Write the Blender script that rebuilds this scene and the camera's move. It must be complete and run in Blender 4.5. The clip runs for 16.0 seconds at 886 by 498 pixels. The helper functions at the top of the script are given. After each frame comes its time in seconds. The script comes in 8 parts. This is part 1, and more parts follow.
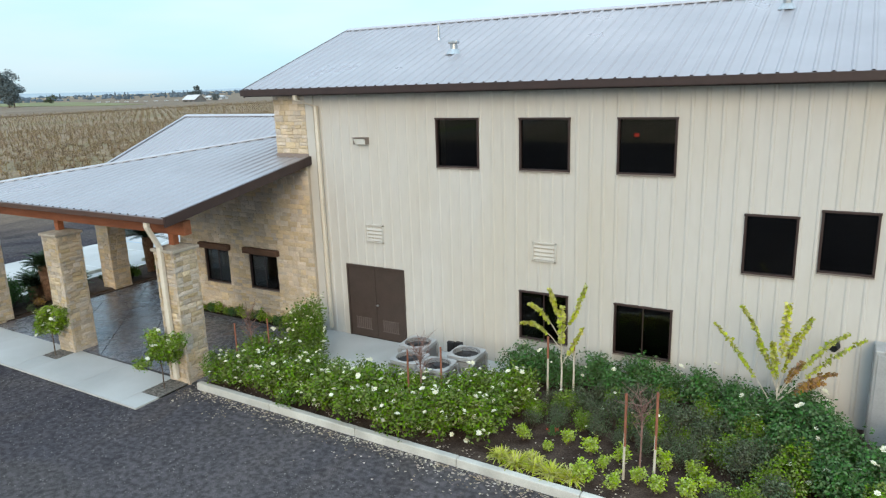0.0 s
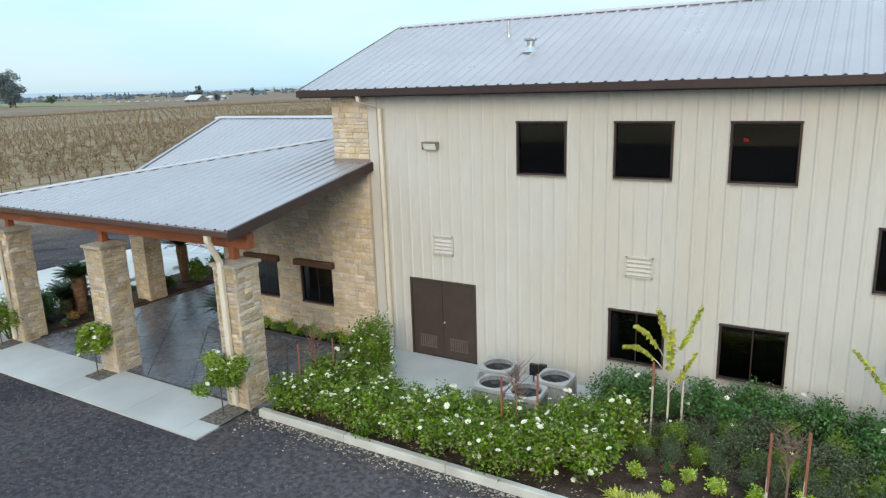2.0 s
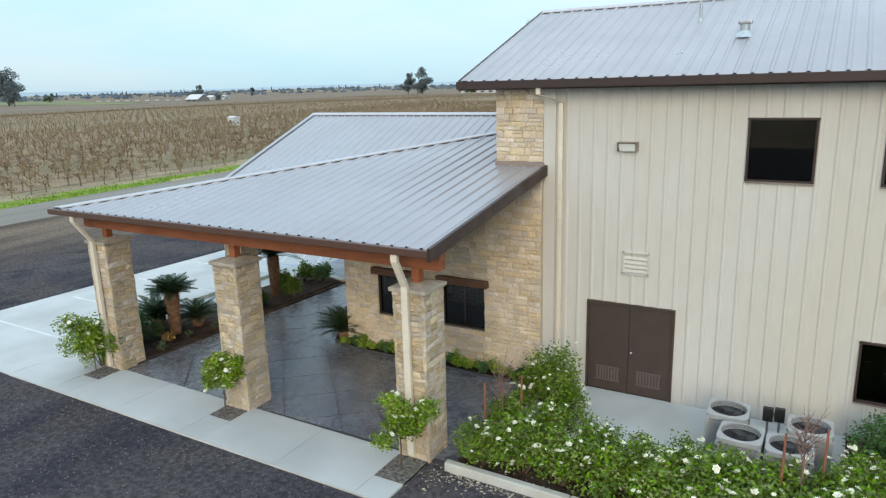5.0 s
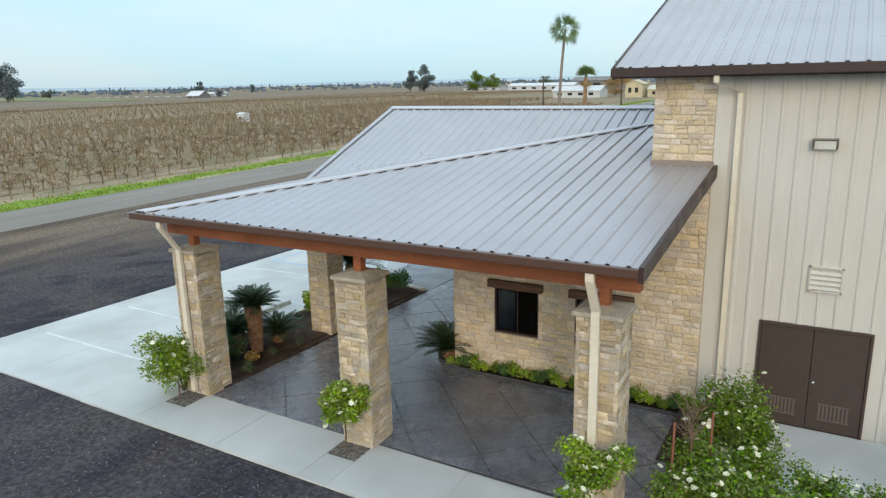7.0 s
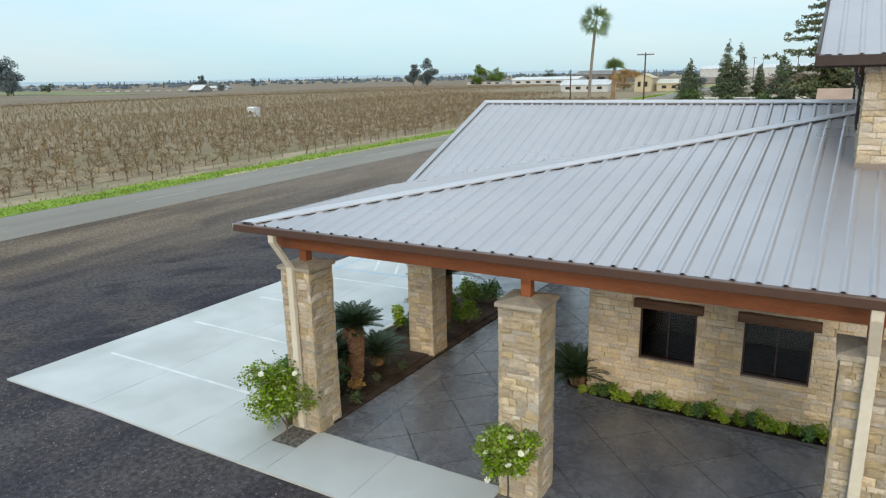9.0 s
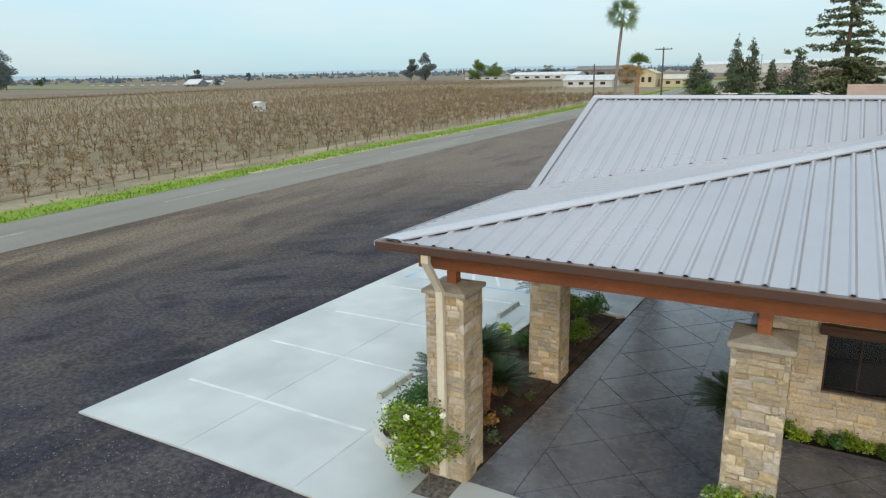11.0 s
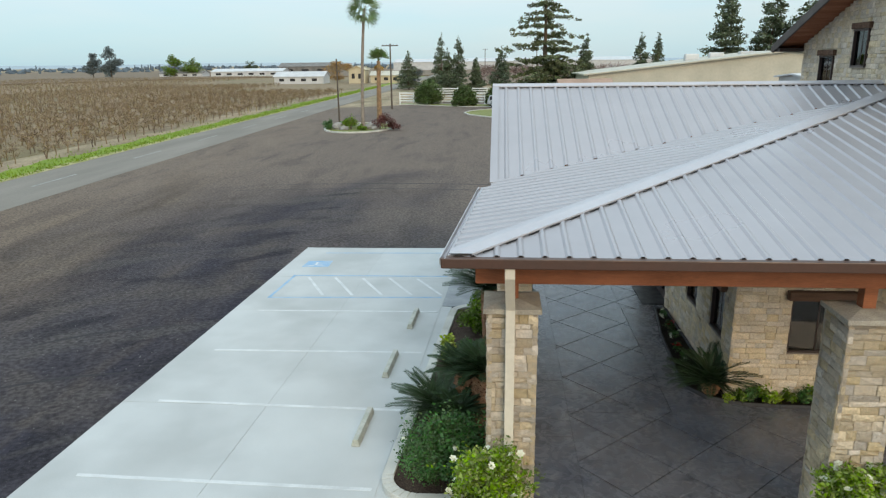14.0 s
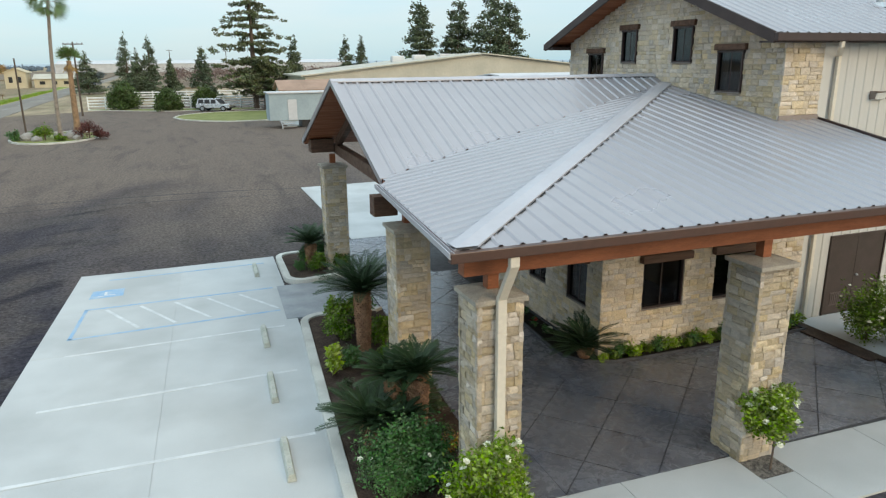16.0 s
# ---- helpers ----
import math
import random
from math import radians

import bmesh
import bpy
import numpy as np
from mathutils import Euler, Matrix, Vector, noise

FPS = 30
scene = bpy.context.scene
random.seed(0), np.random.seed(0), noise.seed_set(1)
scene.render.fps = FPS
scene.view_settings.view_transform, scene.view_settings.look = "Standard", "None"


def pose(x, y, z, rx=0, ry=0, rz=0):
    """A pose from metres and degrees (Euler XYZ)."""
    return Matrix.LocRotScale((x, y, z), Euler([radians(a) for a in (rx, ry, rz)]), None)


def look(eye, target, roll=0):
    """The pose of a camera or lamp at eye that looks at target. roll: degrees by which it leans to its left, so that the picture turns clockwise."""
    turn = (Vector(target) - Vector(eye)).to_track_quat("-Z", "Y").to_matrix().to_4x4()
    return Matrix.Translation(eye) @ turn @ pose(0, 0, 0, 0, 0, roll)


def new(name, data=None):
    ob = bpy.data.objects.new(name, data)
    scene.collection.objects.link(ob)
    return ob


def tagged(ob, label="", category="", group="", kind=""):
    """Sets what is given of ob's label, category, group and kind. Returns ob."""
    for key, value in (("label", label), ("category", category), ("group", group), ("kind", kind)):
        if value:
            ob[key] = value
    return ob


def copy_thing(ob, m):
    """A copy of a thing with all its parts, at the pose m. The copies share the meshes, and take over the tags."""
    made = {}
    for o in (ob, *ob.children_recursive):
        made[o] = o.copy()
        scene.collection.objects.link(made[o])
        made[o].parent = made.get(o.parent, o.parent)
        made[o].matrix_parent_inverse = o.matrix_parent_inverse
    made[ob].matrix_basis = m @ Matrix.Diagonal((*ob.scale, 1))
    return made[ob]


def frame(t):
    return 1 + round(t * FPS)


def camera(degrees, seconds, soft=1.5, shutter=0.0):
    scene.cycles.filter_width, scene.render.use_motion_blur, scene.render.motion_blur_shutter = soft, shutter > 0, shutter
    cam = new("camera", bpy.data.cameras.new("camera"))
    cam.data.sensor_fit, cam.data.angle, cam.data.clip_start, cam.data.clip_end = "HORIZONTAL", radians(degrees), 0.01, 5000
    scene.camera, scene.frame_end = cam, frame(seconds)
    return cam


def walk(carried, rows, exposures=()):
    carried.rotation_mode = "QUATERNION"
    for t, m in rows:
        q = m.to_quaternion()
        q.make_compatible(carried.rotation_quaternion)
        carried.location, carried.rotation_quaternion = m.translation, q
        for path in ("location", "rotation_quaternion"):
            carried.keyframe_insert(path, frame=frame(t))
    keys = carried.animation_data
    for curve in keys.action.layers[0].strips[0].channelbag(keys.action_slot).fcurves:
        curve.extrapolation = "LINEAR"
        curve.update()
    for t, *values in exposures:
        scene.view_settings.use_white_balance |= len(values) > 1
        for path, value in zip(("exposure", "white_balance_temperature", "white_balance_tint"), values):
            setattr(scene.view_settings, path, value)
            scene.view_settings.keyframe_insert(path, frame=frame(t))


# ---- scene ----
cam = camera(65.7, 16.0, soft=1.25)
PATH = [
    (0, (10.085, -14.911, 7.101), (9.098, -13.238, 6.627), -1.90),
    (0.5, (9.548, -14.848, 7.113), (8.560, -13.176, 6.637), -1.95),
    (1, (9.003, -14.774, 7.117), (8.016, -13.100, 6.643), -1.92),
    (1.5, (8.414, -14.701, 7.135), (7.424, -13.030, 6.658), -1.90),
    (2, (7.756, -14.656, 7.163), (6.770, -12.982, 6.689), -1.90),
    (2.5, (7.037, -14.630, 7.181), (6.050, -12.958, 6.704), -1.87),
    (3, (6.255, -14.626, 7.175), (5.272, -12.951, 6.702), -1.82),
    (3.5, (5.423, -14.624, 7.160), (4.441, -12.948, 6.686), -1.78),
    (4, (4.553, -14.618, 7.127), (3.575, -12.938, 6.657), -1.70),
    (6.5, (-0.015, -14.327, 6.920), (-0.984, -12.643, 6.446), -1.40),
    (7, (-0.931, -14.236, 6.895), (-1.897, -12.551, 6.418), -1.32),
    (7.5, (-1.837, -14.143, 6.876), (-2.802, -12.459, 6.393), -1.30),
    (8, (-2.729, -14.049, 6.867), (-3.693, -12.365, 6.381), -1.30),
    (8.5, (-3.610, -13.957, 6.872), (-4.572, -12.273, 6.383), -1.30),
    (9, (-4.498, -13.860, 6.882), (-5.459, -12.176, 6.389), -1.30),
    (9.5, (-5.399, -13.763, 6.882), (-6.358, -12.080, 6.383), -1.28),
    (10, (-6.301, -13.675, 6.875), (-7.258, -11.993, 6.372), -1.20),
    (12.5, (-10.681, -13.401, 6.787), (-11.432, -11.621, 6.269), -0.90),
    (13, (-11.608, -13.331, 6.728), (-12.188, -11.491, 6.207), -0.85),
    (13.5, (-12.488, -13.311, 6.702), (-12.863, -11.420, 6.178), -0.82),
    (14, (-13.349, -13.268, 6.683), (-13.510, -11.348, 6.157), -0.72),
    (14.5, (-14.213, -13.147, 6.651), (-14.170, -11.221, 6.123), -0.62),
    (15, (-15.108, -12.954, 6.609), (-14.852, -11.045, 6.081), -0.57),
    (15.5, (-16.022, -12.688, 6.563), (-15.556, -10.820, 6.035), -0.53),
    (16, (-16.925, -12.353, 6.516), (-16.256, -10.544, 5.988), -0.50),
]
walk(cam, [(t, look(eye, target, roll)) for t, eye, target, roll in PATH], [(0, 0.02, 6150, 8), (4, -0.01, 6150, 8), (7, -0.09, 6350, 8), (10, -0.13, 6500, 8), (12.5, -0.24, 6550, 8), (16, -0.13, 6600, 8)])

# ---- sky and sun: thin high overcast, low warm sun on the long side ----
SUN_AZ, SUN_EL = radians(158), radians(22)
world = bpy.data.worlds.new("sky")
scene.world = world
world.use_nodes = True
wn, wl = world.node_tree.nodes, world.node_tree.links
wn.clear()
w_out, w_bg = wn.new("ShaderNodeOutputWorld"), wn.new("ShaderNodeBackground")
w_sky = wn.new("ShaderNodeTexSky")
w_sky.sky_type, w_sky.sun_disc = "NISHITA", False
w_sky.sun_elevation, w_sky.sun_rotation = SUN_EL, SUN_AZ
w_sky.air_density, w_sky.dust_density, w_sky.ozone_density = 1.0, 0.6, 2.5
w_co, w_map, w_noise, w_ramp, w_mix = (wn.new("ShaderNode" + k) for k in ("TexCoord", "Mapping", "TexNoise", "ValToRGB", "MixRGB"))
w_map.inputs["Scale"].default_value = (1.0, 1.0, 4.5)
w_noise.inputs["Scale"].default_value = 1.6
w_noise.inputs["Detail"].default_value = 5.0
w_ramp.color_ramp.elements[0].position, w_ramp.color_ramp.elements[1].position = 0.36, 0.62
w_ramp.color_ramp.elements[0].color = (0.0, 0.0, 0.0, 1)
w_ramp.color_ramp.elements[1].color = (1.0, 1.0, 1.0, 1)
wl.new(w_co.outputs["Generated"], w_map.inputs["Vector"])
wl.new(w_map.outputs["Vector"], w_noise.inputs["Vector"])
wl.new(w_noise.outputs["Fac"], w_ramp.inputs["Fac"])
w_tint = wn.new("ShaderNodeMixRGB")
w_tint.inputs[1].default_value = (3.0, 4.75, 5.65, 1)
w_tint.inputs[2].default_value = (4.8, 5.0, 5.15, 1)
# the veil of cloud thins out towards the horizon
w_up, w_lift, w_veil = wn.new("ShaderNodeSeparateXYZ"), wn.new("ShaderNodeMapRange"), wn.new("ShaderNodeMath")
w_lift.inputs["From Min"].default_value, w_lift.inputs["From Max"].default_value = 0.0, 0.26
w_lift.inputs["To Min"].default_value, w_lift.inputs["To Max"].default_value = 0.5, 1.0
w_veil.operation = "MULTIPLY"
wl.new(w_co.outputs["Generated"], w_up.inputs[0])
wl.new(w_up.outputs["Z"], w_lift.inputs["Value"])
wl.new(w_lift.outputs["Result"], w_veil.inputs[0])
wl.new(w_ramp.outputs["Color"], w_veil.inputs[1])
wl.new(w_veil.outputs["Value"], w_tint.inputs[0])
wl.new(w_tint.outputs["Color"], w_mix.inputs[2])
w_mix.inputs[0].default_value = 0.84
wl.new(w_sky.outputs["Color"], w_mix.inputs[1])
# an overcast sky is about three times as bright overhead as at the horizon
w_sep, w_ma, w_mul = wn.new("ShaderNodeSeparateXYZ"), wn.new("ShaderNodeMath"), wn.new("ShaderNodeMixRGB")
w_ma.operation, w_ma.use_clamp = "MULTIPLY_ADD", False
w_ma.inputs[1].default_value, w_ma.inputs[2].default_value = 1.5, 1.13
w_mul.blend_type, w_mul.inputs[0].default_value = "MULTIPLY", 1.0
wl.new(w_co.outputs["Generated"], w_sep.inputs[0])
wl.new(w_sep.outputs["Z"], w_ma.inputs[0])
wl.new(w_mix.outputs["Color"], w_mul.inputs[1])
wl.new(w_ma.outputs["Value"], w_mul.inputs[2])
wl.new(w_mul.outputs["Color"], w_bg.inputs["Color"])
w_bg.inputs["Strength"].default_value = 0.15
wl.new(w_bg.outputs["Background"], w_out.inputs["Surface"])

sun = new("sun", bpy.data.lights.new("sun", "SUN"))
sun.data.energy, sun.data.angle, sun.data.color = 1.9, radians(30), (1.0, 0.77, 0.48)
sun_from = Vector((math.sin(SUN_AZ) * math.cos(SUN_EL), math.cos(SUN_AZ) * math.cos(SUN_EL), math.sin(SUN_EL)))
sun.matrix_world = look(sun_from * 100, (0, 0, 0))

# ---- small kit: materials and meshes ----
def rgb(c):
    return (c[0], c[1], c[2], 1.0)


def pbr(name, c1, c2=None, rough=0.7, metal=0.0, scale=2.0, fine=45.0, fine_amt=0.25, bump=0.1, rand=0.0, island=0.0, stretch=(1, 1, 1), spec=0.4,
        c3=None, scale3=0.3, lo=0.35, hi=0.65, hue=0.0, sat=(0.68, 1.18), detail=5.0):
    """A weathered surface: two colours in clouds, a third in wide stains, fine grain in colour and relief, and a shift from piece to piece."""
    m = bpy.data.materials.new(name)
    m.use_nodes = True
    n, l = m.node_tree.nodes, m.node_tree.links
    b = n["Principled BSDF"]
    b.inputs["Roughness"].default_value, b.inputs["Metallic"].default_value = rough, metal
    b.inputs["Specular IOR Level"].default_value = spec
    co, mp = n.new("ShaderNodeTexCoord"), n.new("ShaderNodeMapping")
    mp.inputs["Scale"].default_value = stretch
    l.new(co.outputs["Object"], mp.inputs["Vector"])

    def clouds(sc, det, a, z):
        t, r = n.new("ShaderNodeTexNoise"), n.new("ShaderNodeMapRange")
        t.inputs["Scale"].default_value, t.inputs["Detail"].default_value = sc, det
        l.new(mp.outputs["Vector"], t.inputs["Vector"])
        l.new(t.outputs["Fac"], r.inputs["Value"])
        r.inputs["From Min"].default_value, r.inputs["From Max"].default_value = a, z
        return t, r

    def mixed(fac, a, bb, mode="MIX"):
        x = n.new("ShaderNodeMixRGB")
        x.blend_type = mode
        for sock, v in ((x.inputs[0], fac), (x.inputs[1], a), (x.inputs[2], bb)):
            if isinstance(v, tuple):
                sock.default_value = rgb(v)
            elif isinstance(v, float):
                sock.default_value = v
            else:
                l.new(v, sock)
        return x.outputs["Color"]

    _, r1 = clouds(scale, detail, lo, hi)
    col = mixed(r1.outputs["Result"], tuple(c1), tuple(c2 or [v * 0.8 for v in c1]))
    if c3:
        _, r3 = clouds(scale3, 3.0, 0.45, 0.68)
        col = mixed(r3.outputs["Result"], col, tuple(c3))
    tf, rf = clouds(fine, 3.0, 0.25, 0.75)
    rf.inputs["To Min"].default_value, rf.inputs["To Max"].default_value = 1 - fine_amt, 1 + fine_amt
    hs = n.new("ShaderNodeHueSaturation")
    l.new(col, hs.inputs["Color"])
    value = rf.outputs["Result"]
    source = None
    if rand:
        source = (n.new("ShaderNodeObjectInfo").outputs["Random"], rand)
    elif island:
        source = (n.new("ShaderNodeNewGeometry").outputs["Random Per Island"], island)
    if source:
        rr, mul = n.new("ShaderNodeMapRange"), n.new("ShaderNodeMath")
        rr.inputs["To Min"].default_value, rr.inputs["To Max"].default_value = 1 - source[1], 1 + source[1]
        l.new(source[0], rr.inputs["Value"])
        mul.operation = "MULTIPLY"
        l.new(rr.outputs["Result"], mul.inputs[0])
        l.new(value, mul.inputs[1])
        value = mul.outputs["Value"]
        if hue:
            k1, k2, k3 = (n.new("ShaderNodeMath") for _ in range(3))
            k1.operation, k2.operation, k3.operation = "MULTIPLY", "FRACT", "MULTIPLY_ADD"
            k1.inputs[1].default_value = 7.31
            k3.inputs[1].default_value, k3.inputs[2].default_value = hue, 0.5 - hue / 2
            l.new(source[0], k1.inputs[0])
            l.new(k1.outputs["Value"], k2.inputs[0])
            l.new(k2.outputs["Value"], k3.inputs[0])
            l.new(k3.outputs["Value"], hs.inputs["Hue"])
            s1 = n.new("ShaderNodeMapRange")
            s1.inputs["To Min"].default_value, s1.inputs["To Max"].default_value = sat
            l.new(k2.outputs["Value"], s1.inputs["Value"])
            l.new(s1.outputs["Result"], hs.inputs["Saturation"])
    l.new(value, hs.inputs["Value"])
    l.new(hs.outputs["Color"], b.inputs["Base Color"])
    rv = n.new("ShaderNodeMapRange")
    rv.inputs["To Min"].default_value, rv.inputs["To Max"].default_value = max(rough - 0.1, 0.02), min(rough + 0.1, 1)
    l.new(r1.outputs["Result"], rv.inputs["Value"])
    l.new(rv.outputs["Result"], b.inputs["Roughness"])
    if bump:
        bp = n.new("ShaderNodeBump")
        bp.inputs["Strength"].default_value, bp.inputs["Distance"].default_value = min(bump, 1.0), 0.02
        l.new(tf.outputs["Fac"], bp.inputs["Height"])
        l.new(bp.outputs["Normal"], b.inputs["Normal"])
    return m


STONE = pbr("stone", (0.620, 0.500, 0.352), (0.505, 0.412, 0.300), rough=0.92, scale=3.0, fine=30, fine_amt=0.20, bump=0.9, rand=0.17, hue=0.014, sat=(0.55, 1.22), spec=0.1)
STONE_J = pbr("stone_far", (0.620, 0.500, 0.352), (0.505, 0.412, 0.300), rough=0.92, scale=3.0, fine=30, fine_amt=0.20, bump=0.9, island=0.14, hue=0.012, sat=(0.55, 1.08), spec=0.1)
MORTAR = pbr("mortar", (0.52, 0.435, 0.335), (0.43, 0.365, 0.29), rough=0.95, scale=4, fine=90, bump=0.4)
CAPSTONE = pbr("capstone", (0.42, 0.37, 0.30), (0.30, 0.27, 0.23), rough=0.9, scale=4, fine=50, bump=0.4)
SIDING = pbr("siding", (0.546, 0.530, 0.500), (0.521, 0.505, 0.475), rough=0.5, scale=0.5, fine=6, fine_amt=0.035, bump=0.0, rand=0.012, stretch=(1, 1, 0.25), c3=(0.522, 0.493, 0.438), scale3=0.6)
TRIM = pbr("cream_trim", (0.68, 0.62, 0.52), (0.63, 0.57, 0.475), rough=0.5, scale=2, fine=14, fine_amt=0.06, bump=0.0)
ROOF = pbr("roof_metal", (0.378, 0.366, 0.390), (0.362, 0.351, 0.376), rough=0.37, metal=0.4, scale=0.35, fine=3, fine_amt=0.02, bump=0.0, rand=0.006)
ROOFCAP = pbr("roof_cap_metal", (0.47, 0.46, 0.49), (0.44, 0.43, 0.46), rough=0.4, metal=0.25, scale=1, fine=9, fine_amt=0.03, bump=0.0)
BROWN = pbr("brown_metal", (0.046, 0.027, 0.024), (0.036, 0.022, 0.020), rough=0.45, scale=2, fine=20, fine_amt=0.12, bump=0.0)
GUTTER = pbr("brown_gutter_metal", (0.092, 0.052, 0.040), (0.076, 0.044, 0.035), rough=0.4, scale=2, fine=20, fine_amt=0.08, bump=0.0)
TAUPE = pbr("taupe_metal", (0.27, 0.22, 0.19), (0.22, 0.18, 0.16), rough=0.4, scale=2, fine=20, fine_amt=0.08, bump=0.0)
SILL = pbr("sill_metal", (0.24, 0.20, 0.175), (0.19, 0.16, 0.14), rough=0.45, scale=2, fine=20, fine_amt=0.1, bump=0.0)
BUSHG = pbr("clipped_bush", (0.085, 0.135, 0.036), (0.05, 0.085, 0.026), rough=0.7, spec=0.2, scale=0.8, fine=5, fine_amt=0.25, bump=0.0, island=0.4, hue=0.03)
DOORB = pbr("brown_door_paint", (0.062, 0.044, 0.037), (0.053, 0.038, 0.032), rough=0.5, scale=2, fine=25, fine_amt=0.1, bump=0.0)
DOORVENT = pbr("door_vent_paint", (0.125, 0.100, 0.092), (0.100, 0.080, 0.073), rough=0.55, scale=3, fine=25, fine_amt=0.12, bump=0.0)
BEAM = pbr("rust_brown_timber", (0.29, 0.098, 0.040), (0.21, 0.072, 0.031), rough=0.65, scale=2.5, fine=30, fine_amt=0.2, bump=0.2, stretch=(0.4, 3, 3))
LINTEL = pbr("dark_timber", (0.12, 0.062, 0.036), (0.075, 0.040, 0.026), rough=0.75, scale=3, fine=30, fine_amt=0.3, bump=0.4, stretch=(0.4, 3, 3))
CONC = pbr("pale_concrete", (0.495, 0.507, 0.505), (0.455, 0.468, 0.468), rough=0.85, scale=0.7, fine=55, fine_amt=0.06, bump=0.12, c3=(0.395, 0.405, 0.402), scale3=0.45, rand=0.04, detail=8)
KERB = pbr("kerb_concrete", (0.58, 0.57, 0.525), (0.49, 0.485, 0.45), rough=0.9, scale=2, fine=50, fine_amt=0.12, bump=0.25, c3=(0.41, 0.40, 0.365), scale3=1.1, rand=0.05)
JOINT = pbr("joint_dark", (0.06, 0.06, 0.065), rough=0.8, scale=4, fine=40, bump=0.2)
ROADM = pbr("road_asphalt", (0.215, 0.192, 0.165), (0.18, 0.163, 0.142), rough=0.9, scale=0.4, fine=30, fine_amt=0.12, bump=0.2, stretch=(1, 0.15, 1))
SOIL = pbr("field_soil", (0.36, 0.285, 0.185), (0.21, 0.155, 0.10), rough=0.98, scale=0.35, fine=8, fine_amt=0.3, bump=0.4, c3=(0.15, 0.135, 0.065), scale3=0.12, stretch=(1.0, 0.35, 1))
FARFIELD = pbr("far_vines", (0.185, 0.138, 0.090), (0.15, 0.112, 0.076), rough=1.0, scale=0.03, fine=0.6, fine_amt=0.3, bump=0.0, c3=(0.155, 0.112, 0.075), scale3=0.012)
GRASS = pbr("verge_grass", (0.175, 0.262, 0.014), (0.125, 0.19, 0.014), rough=0.95, scale=0.6, fine=25, fine_amt=0.4, bump=0.6)
STRAW = pbr("dry_grass", (0.40, 0.36, 0.20), (0.30, 0.29, 0.13), rough=0.97, spec=0.1, scale=0.5, fine=20, fine_amt=0.35, bump=0.5)
LAWN = pbr("pale_lawn", (0.21, 0.22, 0.07), (0.16, 0.18, 0.055), rough=0.95, scale=0.5, fine=20, fine_amt=0.3, bump=0.4)
MULCH = pbr("mulch_soil", (0.045, 0.031, 0.025), (0.088, 0.066, 0.053), rough=0.98, spec=0.08, scale=3, fine=30, fine_amt=0.5, bump=0.9)
GRAVEL = pbr("leaf_litter", (0.22, 0.20, 0.175), (0.07, 0.064, 0.06), rough=0.95, scale=14, fine=60, fine_amt=0.8, bump=0.8)
ROADLINE = pbr("worn_road_paint", (0.33, 0.33, 0.32), (0.22, 0.22, 0.215), rough=0.9, scale=1.5, fine=20, fine_amt=0.2, bump=0.1)
LEAFSOIL = pbr("vineyard_floor", (0.155, 0.112, 0.069), (0.280, 0.208, 0.125), rough=0.98, scale=0.5, fine=6, fine_amt=0.4, bump=0.4, c3=(0.165, 0.138, 0.068), scale3=0.05)
PAINTW = pbr("white_line_paint", (0.63, 0.645, 0.65), (0.52, 0.535, 0.54), rough=0.8, scale=2.5, fine=40, fine_amt=0.1, bump=0.1)
PAINTB = pbr("blue_line_paint", (0.22, 0.38, 0.57), (0.36, 0.46, 0.56), rough=0.8, scale=3, fine=40, fine_amt=0.15, bump=0.1)
STOPM = pbr("wheel_stop_concrete", (0.48, 0.48, 0.43), (0.38, 0.39, 0.34), rough=0.9, scale=5, fine=50, fine_amt=0.2, bump=0.3)
# near-black inner walls and floors: the unlit rooms' darkness is in the colour
DARKROOM = pbr("unlit_room_shade", (0.06, 0.055, 0.05), rough=0.95, scale=1, fine=10, bump=0.0)
ACMETAL = pbr("unit_grey", (0.42, 0.43, 0.44), (0.36, 0.37, 0.38), rough=0.5, metal=0.2, scale=3, fine=30, fine_amt=0.08, bump=0.0)
BLACK = pbr("black_plastic", (0.018, 0.018, 0.020), rough=0.5, scale=4, fine=30, bump=0.0)
STEEL = pbr("galvanised", (0.5, 0.51, 0.52), rough=0.4, metal=0.9, scale=5, fine=30, fine_amt=0.1, bump=0.0)
WOODP = pbr("weathered_pole", (0.105, 0.080, 0.062), (0.075, 0.058, 0.047), rough=0.9, scale=3, fine=25, fine_amt=0.25, bump=0.3, stretch=(3, 3, 0.3))
STAKER = pbr("reddish_stake", (0.29, 0.115, 0.07), (0.21, 0.085, 0.055), rough=0.85, scale=4, fine=30, fine_amt=0.2, bump=0.3, stretch=(3, 3, 0.5))
STAKEW = pbr("pale_stake", (0.58, 0.53, 0.45), (0.46, 0.41, 0.34), rough=0.85, scale=4, fine=30, fine_amt=0.15, bump=0.3, stretch=(3, 3, 0.5))
BARK = pbr("bark", (0.14, 0.10, 0.075), (0.085, 0.065, 0.05), rough=0.95, scale=6, fine=40, fine_amt=0.3, bump=0.6, stretch=(2, 2, 0.6))
TWIG = pbr("reddish_twigs", (0.25, 0.15, 0.125), (0.17, 0.105, 0.09), rough=0.9, scale=6, fine=40, fine_amt=0.25, bump=0.3)
CYCBARK = pbr("cycad_bark", (0.34, 0.19, 0.105), (0.20, 0.105, 0.062), rough=0.95, scale=8, fine=40, fine_amt=0.35, bump=0.8)
LEAFR = pbr("yellowish_rose_leaf", (0.23, 0.33, 0.02), (0.105, 0.18, 0.014), rough=0.66, spec=0.1, scale=1.5, fine=12, fine_amt=0.15, bump=0.0, island=0.45, hue=0.05)
